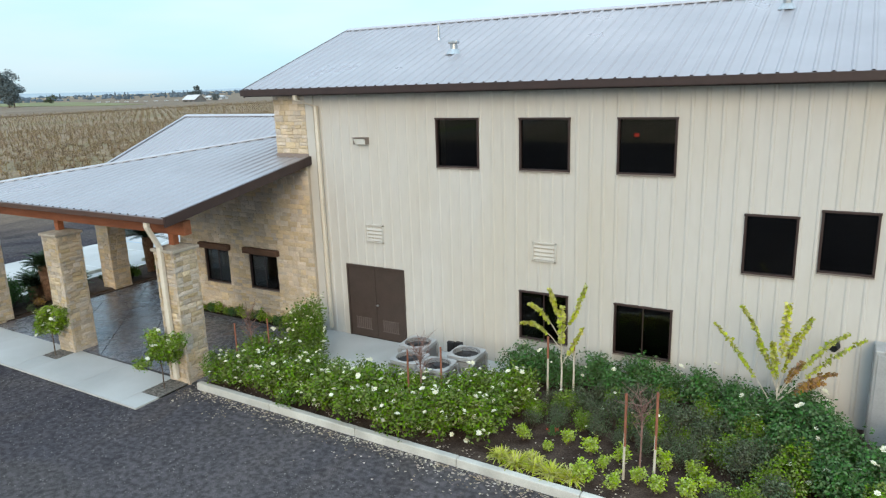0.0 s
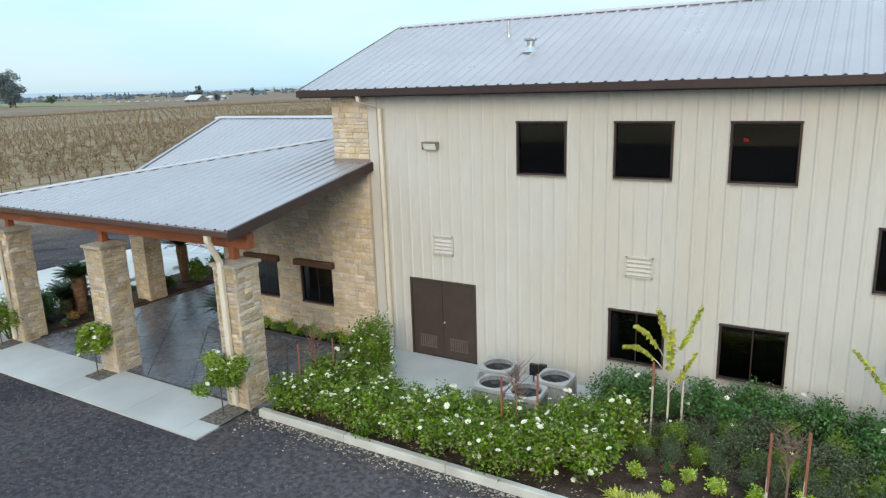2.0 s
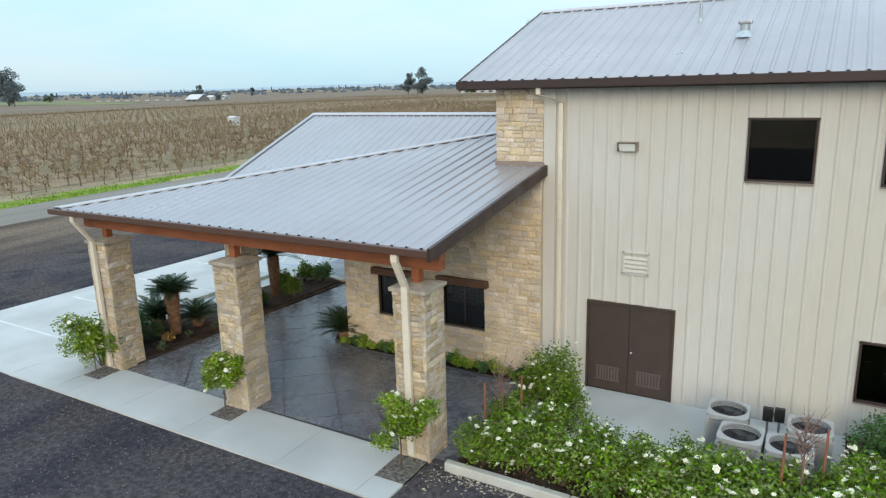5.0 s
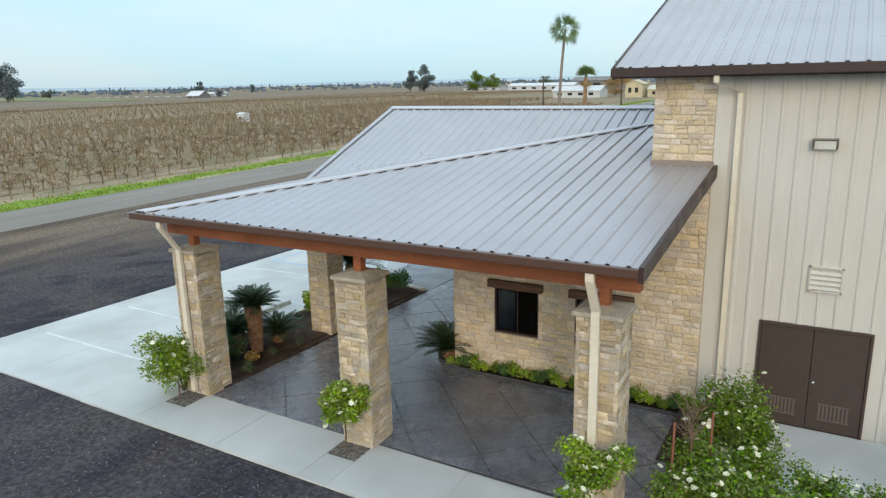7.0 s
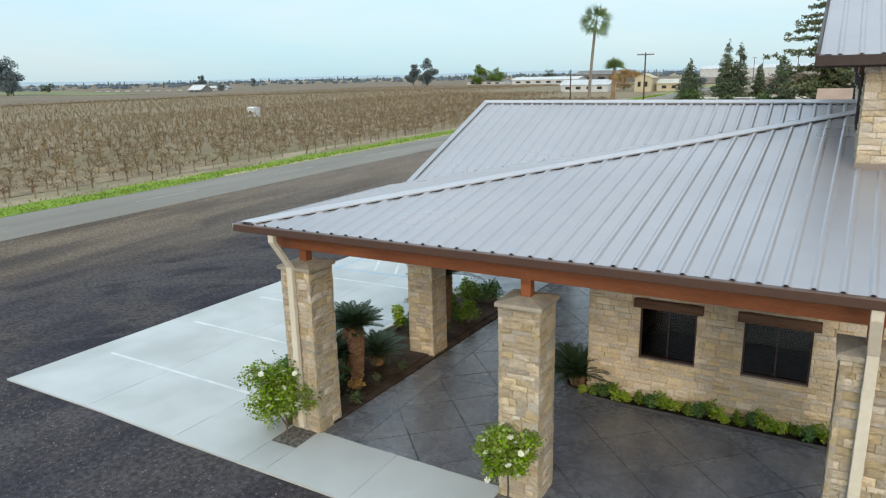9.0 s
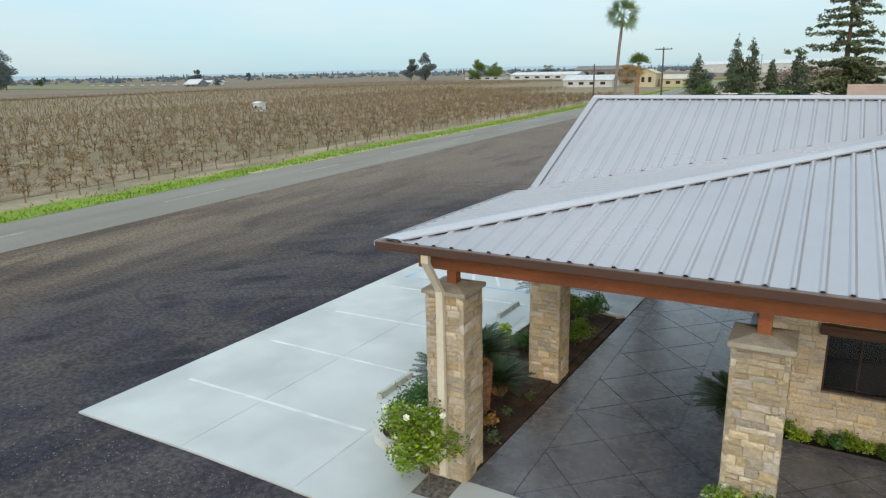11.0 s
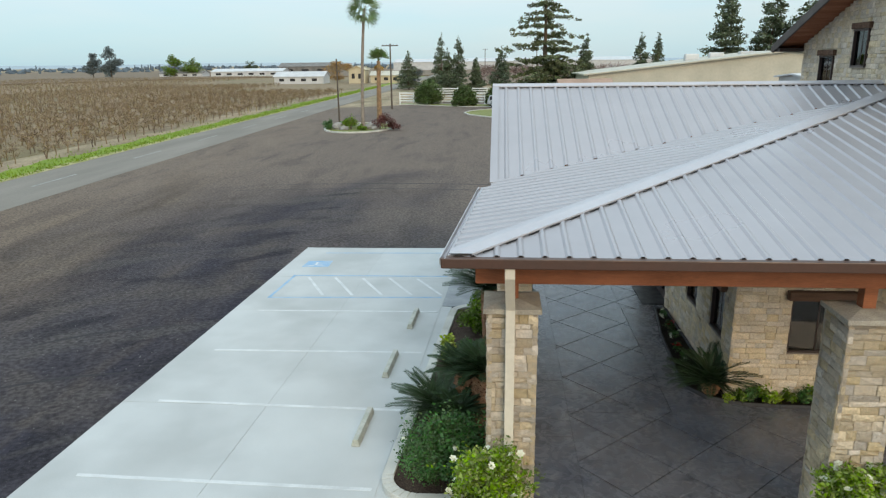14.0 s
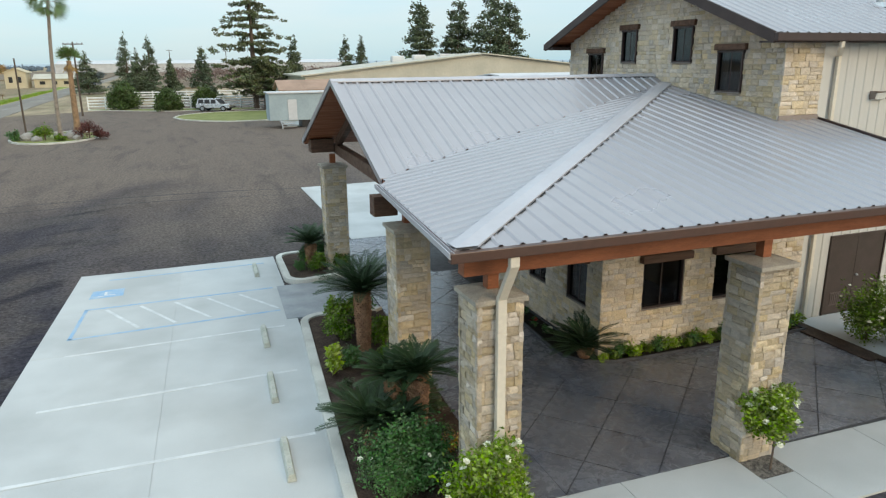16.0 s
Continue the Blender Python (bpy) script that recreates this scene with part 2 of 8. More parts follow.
RAMPC = pbr("grey_concrete", (0.32, 0.335, 0.35), (0.26, 0.275, 0.29), rough=0.7, scale=1.5, fine=30, fine_amt=0.12, bump=0.2)
LEAF = pbr("rose_leaf", (0.160, 0.245, 0.020), (0.068, 0.125, 0.014), rough=0.66, spec=0.12, scale=2.2, fine=12, fine_amt=0.15, bump=0.0, island=0.30, hue=0.05)
LEAFD = pbr("dark_leaf", (0.080, 0.172, 0.044), (0.046, 0.112, 0.030), rough=0.58, spec=0.22, scale=2.2, fine=12, fine_amt=0.15, bump=0.0, island=0.30, hue=0.04)
LEAFY = pbr("yellow_leaf", (0.46, 0.46, 0.04), (0.32, 0.37, 0.035), rough=0.55, scale=1.5, fine=12, fine_amt=0.15, bump=0.0, island=0.35, hue=0.05)
LEAFLIME = pbr("lime_leaf", (0.34, 0.44, 0.03), (0.22, 0.34, 0.025), rough=0.6, spec=0.2, scale=2, fine=12, fine_amt=0.12, bump=0.0, island=0.3, hue=0.03)
LEAFG = pbr("grey_leaf", (0.078, 0.118, 0.056), (0.092, 0.095, 0.058), rough=0.75, spec=0.15, scale=1.5, fine=12, fine_amt=0.2, bump=0.0, island=0.45, hue=0.05)
LEAFO = pbr("orange_leaf", (0.36, 0.20, 0.05), (0.25, 0.15, 0.04), rough=0.6, scale=1.5, fine=12, fine_amt=0.2, bump=0.0, island=0.35, hue=0.05)
CYCLEAF = pbr("cycad_leaf", (0.040, 0.075, 0.029), (0.026, 0.050, 0.022), rough=0.5, spec=0.25, scale=3, fine=12, fine_amt=0.2, bump=0.0, island=0.35)
CEDARL = pbr("cedar_needles", (0.145, 0.165, 0.075), (0.095, 0.118, 0.06), rough=0.8, spec=0.2, scale=0.6, fine=5, fine_amt=0.25, bump=0.0, island=0.45, hue=0.05)
# blue-grey base colour: distance haze is painted into these trees
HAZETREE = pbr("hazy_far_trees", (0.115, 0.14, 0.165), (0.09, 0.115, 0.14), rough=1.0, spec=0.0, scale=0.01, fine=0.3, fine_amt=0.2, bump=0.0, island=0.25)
# black soil, darker than MULCH: the porch's shade is put into its colour
BLACKSOIL = pbr("shade_black_soil", (0.016, 0.013, 0.011), (0.03, 0.024, 0.02), rough=0.98, spec=0.05, scale=4, fine=40, fine_amt=0.4, bump=0.8)
CONIFER = pbr("conifer_needles", (0.125, 0.155, 0.09), (0.085, 0.112, 0.07), spec=0.1, rough=0.85, scale=0.6, fine=5, fine_amt=0.25, bump=0.0, island=0.40, hue=0.04)
# leaf green shifted pale and bluish, so the colour carries the haze
FARTREE = pbr("haze_tinted_foliage", (0.130, 0.165, 0.170), (0.105, 0.136, 0.145), rough=0.9, scale=0.3, fine=3, fine_amt=0.25, bump=0.0, island=0.35, hue=0.05)
FARBARE = pbr("far_bare_wood", (0.17, 0.115, 0.105), (0.13, 0.095, 0.085), rough=0.95, scale=0.3, fine=3, fine_amt=0.2, bump=0.0, island=0.3)
VINE = pbr("vine_wood", (0.255, 0.178, 0.098), (0.172, 0.120, 0.069), rough=0.95, scale=0.8, fine=9, fine_amt=0.3, bump=0.0, island=0.4, hue=0.05)
PETAL = pbr("white_petal", (0.78, 0.78, 0.66), (0.72, 0.71, 0.56), rough=0.6, scale=5, fine=30, fine_amt=0.06, bump=0.0)
PETALR = pbr("red_petal", (0.42, 0.025, 0.02), (0.3, 0.02, 0.018), rough=0.6, scale=5, fine=30, fine_amt=0.1, bump=0.0)
WHITEB = pbr("white_building", (0.55, 0.56, 0.57), (0.47, 0.48, 0.50), rough=0.7, scale=0.5, fine=4, fine_amt=0.06, bump=0.0, rand=0.08)
YELLOWB = pbr("yellow_stucco", (0.52, 0.455, 0.32), (0.46, 0.40, 0.285), rough=0.9, scale=0.5, fine=6, fine_amt=0.08, bump=0.1)
TANROOF = pbr("tan_roof", (0.50, 0.47, 0.39), (0.42, 0.40, 0.33), rough=0.55, scale=0.4, fine=4, fine_amt=0.06, bump=0.0)
BLUEB = pbr("pale_blue_siding", (0.32, 0.39, 0.42), (0.28, 0.345, 0.375), rough=0.7, scale=0.6, fine=6, fine_amt=0.06, bump=0.0)
BRICKB = pbr("salmon_roof", (0.36, 0.24, 0.18), (0.29, 0.20, 0.15), rough=0.85, scale=0.7, fine=8, fine_amt=0.12, bump=0.0)
GREYB = pbr("grey_shed", (0.20, 0.19, 0.18), (0.15, 0.145, 0.14), rough=0.85, scale=0.5, fine=5, fine_amt=0.1, bump=0.0)
CARP = pbr("silver_car_paint", (0.55, 0.56, 0.58), rough=0.25, metal=0.6, scale=1, fine=20, fine_amt=0.03, bump=0.0)
TYRE = pbr("tyre_rubber", (0.02, 0.02, 0.021), rough=0.85, scale=5, fine=40, bump=0.1)
ROCK = pbr("landscape_rock", (0.30, 0.29, 0.27), (0.20, 0.19, 0.18), rough=0.95, scale=2, fine=14, fine_amt=0.3, bump=0.6)
# pale blue of the far hills is haze put into their colour
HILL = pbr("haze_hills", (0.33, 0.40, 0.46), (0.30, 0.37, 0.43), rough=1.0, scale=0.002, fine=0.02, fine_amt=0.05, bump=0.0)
GREENF = pbr("green_field", (0.175, 0.185, 0.075), (0.15, 0.155, 0.07), rough=1.0, scale=0.02, fine=0.5, fine_amt=0.2, bump=0.0)
LENS = pbr("lamp_lens", (0.75, 0.75, 0.72), rough=0.35, scale=5, fine=30, fine_amt=0.05, bump=0.0)

GLASS = bpy.data.materials.new("window_glass")
GLASS.use_nodes = True
_g = GLASS.node_tree.nodes["Principled BSDF"]
_g.inputs["Base Color"].default_value = (0.2, 0.21, 0.22, 1)
_g.inputs["Transmission Weight"].default_value = 1.0
_g.inputs["Roughness"].default_value = 0.015
_g.inputs["IOR"].default_value = 1.45



def yard_material():
    """Asphalt millings: speckled dark grey, swept by streaks of tyre rubber, with brown dust blown in from the road."""
    m = bpy.data.materials.new("yard_millings")
    m.use_nodes = True
    n, l = m.node_tree.nodes, m.node_tree.links
    b = n["Principled BSDF"]
    b.inputs["Roughness"].default_value, b.inputs["Specular IOR Level"].default_value = 0.95, 0.12
    co = n.new("ShaderNodeTexCoord")

    def noise_of(scale, detail, stretch=(1, 1, 1), lo=0.3, hi=0.7, turn=0.0, warp=0.0):
        mp, t, r = n.new("ShaderNodeMapping"), n.new("ShaderNodeTexNoise"), n.new("ShaderNodeMapRange")
        mp.inputs["Scale"].default_value, mp.inputs["Rotation"].default_value = stretch, (0, 0, radians(turn))
        t.inputs["Scale"].default_value, t.inputs["Detail"].default_value, t.inputs["Distortion"].default_value = scale, detail, warp
        r.inputs["From Min"].default_value, r.inputs["From Max"].default_value = lo, hi
        r.interpolation_type = "SMOOTHSTEP"
        l.new(co.outputs["Object"], mp.inputs["Vector"])
        l.new(mp.outputs["Vector"], t.inputs["Vector"])
        l.new(t.outputs["Fac"], r.inputs["Value"])
        return r.outputs["Result"], t.outputs["Fac"]

    def mix(fac, a, c, mode="MIX"):
        x = n.new("ShaderNodeMixRGB")
        x.blend_type = mode
        for sock, v in ((x.inputs[0], fac), (x.inputs[1], a), (x.inputs[2], c)):
            if isinstance(v, tuple):
                sock.default_value = rgb(v)
            elif isinstance(v, float):
                sock.default_value = v
            else:
                l.new(v, sock)
        return x.outputs["Color"]

    def arcs(cx, cy, across, along_, lo, hi, warp=0.6):
        """Streaks that bend round a far point, as wheels sweep them."""
        off, ln, sx, at, mul, cmb = n.new("ShaderNodeVectorMath"), n.new("ShaderNodeVectorMath"), n.new("ShaderNodeSeparateXYZ"), n.new("ShaderNodeMath"), n.new("ShaderNodeMath"), n.new("ShaderNodeCombineXYZ")
        off.operation, ln.operation, at.operation, mul.operation = "SUBTRACT", "LENGTH", "ARCTAN2", "MULTIPLY"
        off.inputs[1].default_value = (cx, cy, 0)
        mul.inputs[1].default_value = along_
        l.new(co.outputs["Object"], off.inputs[0])
        l.new(off.outputs["Vector"], ln.inputs[0])
        l.new(off.outputs["Vector"], sx.inputs[0])
        l.new(sx.outputs["Y"], at.inputs[0])
        l.new(sx.outputs["X"], at.inputs[1])
        l.new(at.outputs["Value"], mul.inputs[0])
        l.new(ln.outputs["Value"], cmb.inputs["X"])
        l.new(mul.outputs["Value"], cmb.inputs["Y"])
        t, r = n.new("ShaderNodeTexNoise"), n.new("ShaderNodeMapRange")
        t.inputs["Scale"].default_value, t.inputs["Detail"].default_value, t.inputs["Distortion"].default_value = across, 4, warp
        r.inputs["From Min"].default_value, r.inputs["From Max"].default_value = lo, hi
        r.interpolation_type = "SMOOTHSTEP"
        l.new(cmb.outputs["Vector"], t.inputs["Vector"])
        l.new(t.outputs["Fac"], r.inputs["Value"])
        near, cut = n.new("ShaderNodeMapRange"), n.new("ShaderNodeMath")
        near.inputs["From Min"].default_value, near.inputs["From Max"].default_value = 7.0, 17.0
        cut.operation = "MULTIPLY"
        l.new(ln.outputs["Value"], near.inputs["Value"])
        l.new(near.outputs["Result"], cut.inputs[0])
        l.new(r.outputs["Result"], cut.inputs[1])
        return cut.outputs["Value"]

    def part_of(v, k):
        x = n.new("ShaderNodeMath")
        x.operation = "MULTIPLY"
        x.inputs[1].default_value = k
        l.new(v, x.inputs[0])
        return x.outputs["Value"]

    wide, _ = noise_of(0.20, 8, (1.7, 0.28, 1), lo=0.38, hi=0.66, turn=-6, warp=0.5)
    col = mix(wide, (0.033, 0.033, 0.045), (0.072, 0.068, 0.074))
    place, pale = n.new("ShaderNodeSeparateXYZ"), n.new("ShaderNodeMapRange")
    pale.inputs["From Min"].default_value, pale.inputs["From Max"].default_value, pale.inputs["To Max"].default_value = -13.0, 1.0, 0.55
    pale.interpolation_type = "SMOOTHSTEP"
    l.new(co.outputs["Object"], place.inputs[0])
    l.new(place.outputs["X"], pale.inputs["Value"])
    col = mix(pale.outputs["Result"], col, (0.098, 0.098, 0.104))
    patch, _ = noise_of(0.50, 7, (1.5, 0.35, 1), lo=0.48, hi=0.75, turn=-10, warp=0.6)
    col = mix(part_of(patch, 0.5), col, (0.088, 0.076, 0.067))
    col = mix(part_of(arcs(-7.0, -8.0, 0.34, 20.0, 0.48, 0.66), 0.55), col, (0.090, 0.082, 0.074))
    col = mix(part_of(arcs(-7.0, -8.0, 0.62, 12.0, 0.54, 0.68), 0.8), col, (0.024, 0.024, 0.031))
    col = mix(part_of(arcs(-12.0, -14.0, 1.5, 9.0, 0.58, 0.70), 0.55), col, (0.026, 0.026, 0.033))
    col = mix(part_of(arcs(2.0, -38.0, 0.7, 12.0, 0.52, 0.68), 0.6), col, (0.078, 0.076, 0.076))
    sep, ad, mr = n.new("ShaderNodeSeparateXYZ"), n.new("ShaderNodeMath"), n.new("ShaderNodeMapRange")
    l.new(co.outputs["Object"], sep.inputs[0])
    _, wob = noise_of(0.12, 7, (1.1, 0.4, 1), warp=0.9)
    ad.operation = "MULTIPLY_ADD"
    ad.inputs[1].default_value = 17.0
    l.new(wob, ad.inputs[0])
    l.new(sep.outputs["X"], ad.inputs[2])
    mr.inputs["From Min"].default_value, mr.inputs["From Max"].default_value = -16.5, -26.5
    mr.interpolation_type = "SMOOTHSTEP"
    l.new(ad.outputs["Value"], mr.inputs["Value"])
    tone = arcs(300.0, 40.0, 0.55, 60.0, 0.3, 0.7, 1.0)
    dust = mix(tone, (0.088, 0.072, 0.058), (0.185, 0.150, 0.112))
    col = mix(mr.outputs["Result"], col, dust)
    far, fad = n.new("ShaderNodeMapRange"), n.new("ShaderNodeMath")
    fad.operation = "MULTIPLY_ADD"
    fad.inputs[1].default_value = 60.0
    l.new(wob, fad.inputs[0])
    l.new(sep.outputs["Y"], fad.inputs[2])
    far.inputs["From Min"].default_value, far.inputs["From Max"].default_value = 38.0, 64.0
    far.interpolation_type = "SMOOTHSTEP"
    l.new(fad.outputs["Value"], far.inputs["Value"])
    col = mix(part_of(far.outputs["Result"], 0.8), col, mix(patch, (0.180, 0.152, 0.127), (0.122, 0.105, 0.093)))
    col = mix(1.0, col, (1.0, 0.935, 0.925), "MULTIPLY")
    speck, sf = noise_of(34, 3, lo=0.62, hi=0.78)
    col = mix(part_of(speck, 0.7), col, (0.17, 0.165, 0.16))
    grain, gf = noise_of(9, 5, lo=0.25, hi=0.75)
    gr = n.new("ShaderNodeMapRange")
    gr.inputs["To Min"].default_value, gr.inputs["To Max"].default_value = 0.6, 1.4
    l.new(grain, gr.inputs["Value"])
    hs = n.new("ShaderNodeHueSaturation")
    l.new(col, hs.inputs["Color"])
    l.new(gr.outputs["Result"], hs.inputs["Value"])
    l.new(hs.outputs["Color"], b.inputs["Base Color"])
    bp = n.new("ShaderNodeBump")
    bp.inputs["Strength"].default_value, bp.inputs["Distance"].default_value = 0.9, 0.03
    l.new(sf, bp.inputs["Height"])
    l.new(bp.outputs["Normal"], b.inputs["Normal"])
    return m


YARD = yard_material()


def stamped_material():
    """Sealed stamped concrete: slate-blue and charcoal clouds, pale veins that paint in sky sheen, a brown cast here
    and there, a rippled half-gloss skin.
    """
    m = bpy.data.materials.new("stamped_concrete")
    m.use_nodes = True
    n, l = m.node_tree.nodes, m.node_tree.links
    b = n["Principled BSDF"]
    b.inputs["Specular IOR Level"].default_value = 0.5
    co = n.new("ShaderNodeTexCoord")

    def cloud(scale, detail, warp, lo, hi, to=(0.0, 1.0), rough=0.6):
        t, r = n.new("ShaderNodeTexNoise"), n.new("ShaderNodeMapRange")
        t.inputs["Scale"].default_value, t.inputs["Detail"].default_value, t.inputs["Distortion"].default_value, t.inputs["Roughness"].default_value = scale, detail, warp, rough
        r.inputs["From Min"].default_value, r.inputs["From Max"].default_value = lo, hi
        r.inputs["To Min"].default_value, r.inputs["To Max"].default_value = to
        l.new(co.outputs["Object"], t.inputs["Vector"])
        l.new(t.outputs["Fac"], r.inputs["Value"])
        return t.outputs["Fac"], r.outputs["Result"]

    def over(fac, a, c):
        x = n.new("ShaderNodeMixRGB")
        l.new(fac, x.inputs[0])
        for sock, v in ((x.inputs[1], a), (x.inputs[2], c)):
            if isinstance(v, tuple):
                sock.default_value = rgb(v)
            else:
                l.new(v, sock)
        return x.outputs["Color"]

    _, base = cloud(0.75, 7, 1.0, 0.36, 0.66)
    col = over(base, (0.086, 0.092, 0.118), (0.165, 0.174, 0.205))
    _, brown = cloud(0.33, 4, 0.6, 0.42, 0.66, (0.0, 0.55))
    col = over(brown, col, (0.148, 0.132, 0.122))
    # pale mottling stands in for sky reflected off the uneven skin
    _, sheen_vein = cloud(2.6, 9, 2.2, 0.53, 0.68, (0.0, 0.8), 0.76)
    col = over(sheen_vein, col, (0.27, 0.27, 0.28))
    _, dark = cloud(1.7, 8, 1.6, 0.55, 0.68, (0.0, 0.7), 0.7)
    col = over(dark, col, (0.036, 0.038, 0.050))
    l.new(col, b.inputs["Base Color"])
    ripple, gloss = cloud(4.2, 6, 1.4, 0.3, 0.7, (0.15, 0.38))
    l.new(gloss, b.inputs["Roughness"])
    bp = n.new("ShaderNodeBump")
    bp.inputs["Strength"].default_value, bp.inputs["Distance"].default_value = 0.4, 0.03
    l.new(ripple, bp.inputs["Height"])
    l.new(bp.outputs["Normal"], b.inputs["Normal"])
    return m


STAMP = stamped_material()


class Geo:
    """Collects vertices and faces of one mesh."""

    def __init__(self):
        self.v, self.f = [], []

    def add(self, vs, fs):
        n = len(self.v)
        self.v += [tuple(p) for p in vs]
        self.f += [tuple(i + n for i in q) for q in fs]
        return self

    def box(self, x0, x1, y0, y1, z0, z1, m=None):
        vs = [Vector((x, y, z)) for z in (z0, z1) for y in (y0, y1) for x in (x0, x1)]
        if m:
            vs = [m @ p for p in vs]
        return self.add(vs, [(0, 2, 3, 1), (4, 5, 7, 6), (0, 1, 5, 4), (2, 6, 7, 3), (0, 4, 6, 2), (1, 3, 7, 5)])

    def hexa(self, a):
        """Eight corners, the lower four and the upper four, both turning alike."""
        p = [Vector(q) for q in a]
        if (p[1] - p[0]).cross(p[3] - p[0]).dot(p[4] - p[0]) < 0:
            a = [a[i] for i in (3, 2, 1, 0, 7, 6, 5, 4)]
        return self.add(a, [(3, 2, 1, 0), (4, 5, 6, 7), (0, 1, 5, 4), (1, 2, 6, 5), (2, 3, 7, 6), (3, 0, 4, 7)])

    def prism(self, poly, z0, z1):
        k = len(poly)
        vs = [(x, y, z0) for x, y in poly] + [(x, y, z1) for x, y in poly]
        return self.add(vs, [tuple(range(k))[::-1], tuple(range(k, 2 * k))] + [(i, (i + 1) % k, k + (i + 1) % k, k + i) for i in range(k)])

    def tube(self, pts, radii, sides=6, cap=True):
        pts = [Vector(p) for p in pts]
        rings = []
        for i, p in enumerate(pts):
            d = (pts[min(i + 1, len(pts) - 1)] - pts[max(i - 1, 0)]).normalized()
            a = d.cross(Vector((0.31, 0.95, 0.02)))
            a = (a if a.length > 0.1 else d.cross(Vector((1, 0, 0)))).normalized()
            b = d.cross(a)
            r = radii[i] if isinstance(radii, (list, tuple)) else radii
            rings += [p + (a * math.cos(t) + b * math.sin(t)) * r for t in (2 * math.pi * k / sides for k in range(sides))]
        fs = [(i * sides + k, i * sides + (k + 1) % sides, (i + 1) * sides + (k + 1) % sides, (i + 1) * sides + k) for i in range(len(pts) - 1) for k in range(sides)]
        if cap:
            fs += [tuple(range(sides))[::-1], tuple((len(pts) - 1) * sides + k for k in range(sides))]
        return self.add(rings, fs)

    def disc(self, c, r, sides=24, r_in=0.0, z1=None):
        """A flat ring or, with z1, a drum."""
        x, y, z = c
        ang = [2 * math.pi * k / sides for k in range(sides)]
        zt = z if z1 is None else z1
        self.tube([(x, y, z), (x, y, zt + 1e-4)], r, sides)
        return self

    def mesh(self, name, smooth=False):
        me = bpy.data.meshes.new(name)
        me.from_pydata(self.v, [], self.f)
        if smooth:
            me.polygons.foreach_set("use_smooth", [True] * len(me.polygons))
        return me


def stands(ob):
    """Where an object stands in the world."""
    here = ob.matrix_parent_inverse @ ob.matrix_basis
    return stands(ob.parent) @ here if ob.parent else ob.matrix_basis.copy()


def put(name, g, material, parent=None, label="", bevel=0.0, smooth=False, kind="", category="", group=""):
    """Links a Geo as ONE mesh object, under a thing or part when parent is given; its coordinates are the world's (or the thing's own)."""
    me = g if isinstance(g, bpy.types.Mesh) else g.mesh(name, smooth)
    if material and not me.materials:
        me.materials.append(material)
    ob = new(name, me)
    if parent is not None:
        ob.parent = parent
        ob.matrix_parent_inverse = stands(parent).inverted()
    if bevel:
        bv = ob.modifiers.new("bevel", "BEVEL")
        bv.width, bv.segments, bv.limit_method = bevel, 2, "ANGLE"
    return tagged(ob, label, category, group, kind)


def thing(name, at, label, category, group="", kind=""):
    ob = new(name)
    ob.location = at
    ob.empty_display_size = 0.2
    return tagged(ob, label, category, group, kind)


def wall_cells(g, u0, u1, z0, top, holes, place, d0, d1, extra=()):
    """A wall with real openings: columns of prisms between the holes (ua, ub, za, zb); place(u, d, z) sets a point, top(u) is its upper edge."""
    us = sorted({u0, u1, *extra, *(h[0] for h in holes), *(h[1] for h in holes)})
    for a, b in zip(us, us[1:]):
        if b <= u0 or a >= u1:
            continue
        cuts = sorted((h[2], h[3]) for h in holes if h[0] < (a + b) / 2 < h[1])
        low = z0
        for za, zb in cuts + [(None, None)]:
            ta, tb = (top(a), top(b)) if za is None else (za, za)
            if min(ta, tb) > low + 1e-4:
                g.hexa([place(a, d0, low), place(b, d0, low), place(b, d1, low), place(a, d1, low),
                        place(a, d0, ta), place(b, d0, tb), place(b, d1, tb), place(a, d1, ta)])
            low = zb

# ---- ground ----
def sheet(name, poly, z0, z1, material, label, category="", bevel=0.0):
    return put(name, Geo().prism(poly, z0, z1), material, None, label, bevel=bevel, kind="structure", category=category)


put("ground", Geo().add([(-3000, -2500, -0.06), (1500, -2500, -0.06), (1500, 4000, -0.06), (-3000, 4000, -0.06)], [(0, 1, 2, 3)]), SOIL, None,
    "bare tan farm soil with weeds", kind="structure", category="ground")
sheet("yard", [(-35.65, -60), (60, -60), (60, 130), (-14, 130), (-26, 101), (-38.95, 92)], -0.05, -0.02, YARD, "dark asphalt millings yard with tyre marks and brown dust", "yard")


def road_x(y):
    return -39.8 - 0.022 * y


def along(a, b, y0, y1):
    return [(road_x(y0) + a, y0), (road_x(y0) + b, y0), (road_x(y1) + b, y1), (road_x(y1) + a, y1)]


sheet("road", along(-2.9, 2.9, -300, 900), -0.058, -0.008, ROADM, "grey asphalt country road with worn lines", "road")
vr = random.Random(3)
verge = [(road_x(y) - 2.9, y) for y in (-300, 900)] + [(road_x(y) - 5.0 - vr.uniform(0, 1.5), y) for y in [900, 700, 500, 350] + [300 - 2.5 * k for k in range(146)] + [-120, -300]]
sheet("dry_verge", along(-3.6, -2.88, 22, 300), -0.058, 0.02, STRAW, "pale dry grass strip beside the road", "verge")
sheet("grass_verge", verge, -0.058, 0.01, GRASS, "bright green grass verge along the road", "verge")
line_g = Geo()
for k in range(-6, 40):
    line_g.prism(along(-0.08, 0.08, 12.0 * k, 12.0 * k + 4.5), -0.008, -0.003)
put("road_marking", line_g, ROADLINE, None, "faded white dashed centre line on asphalt", kind="structure", category="road marking")

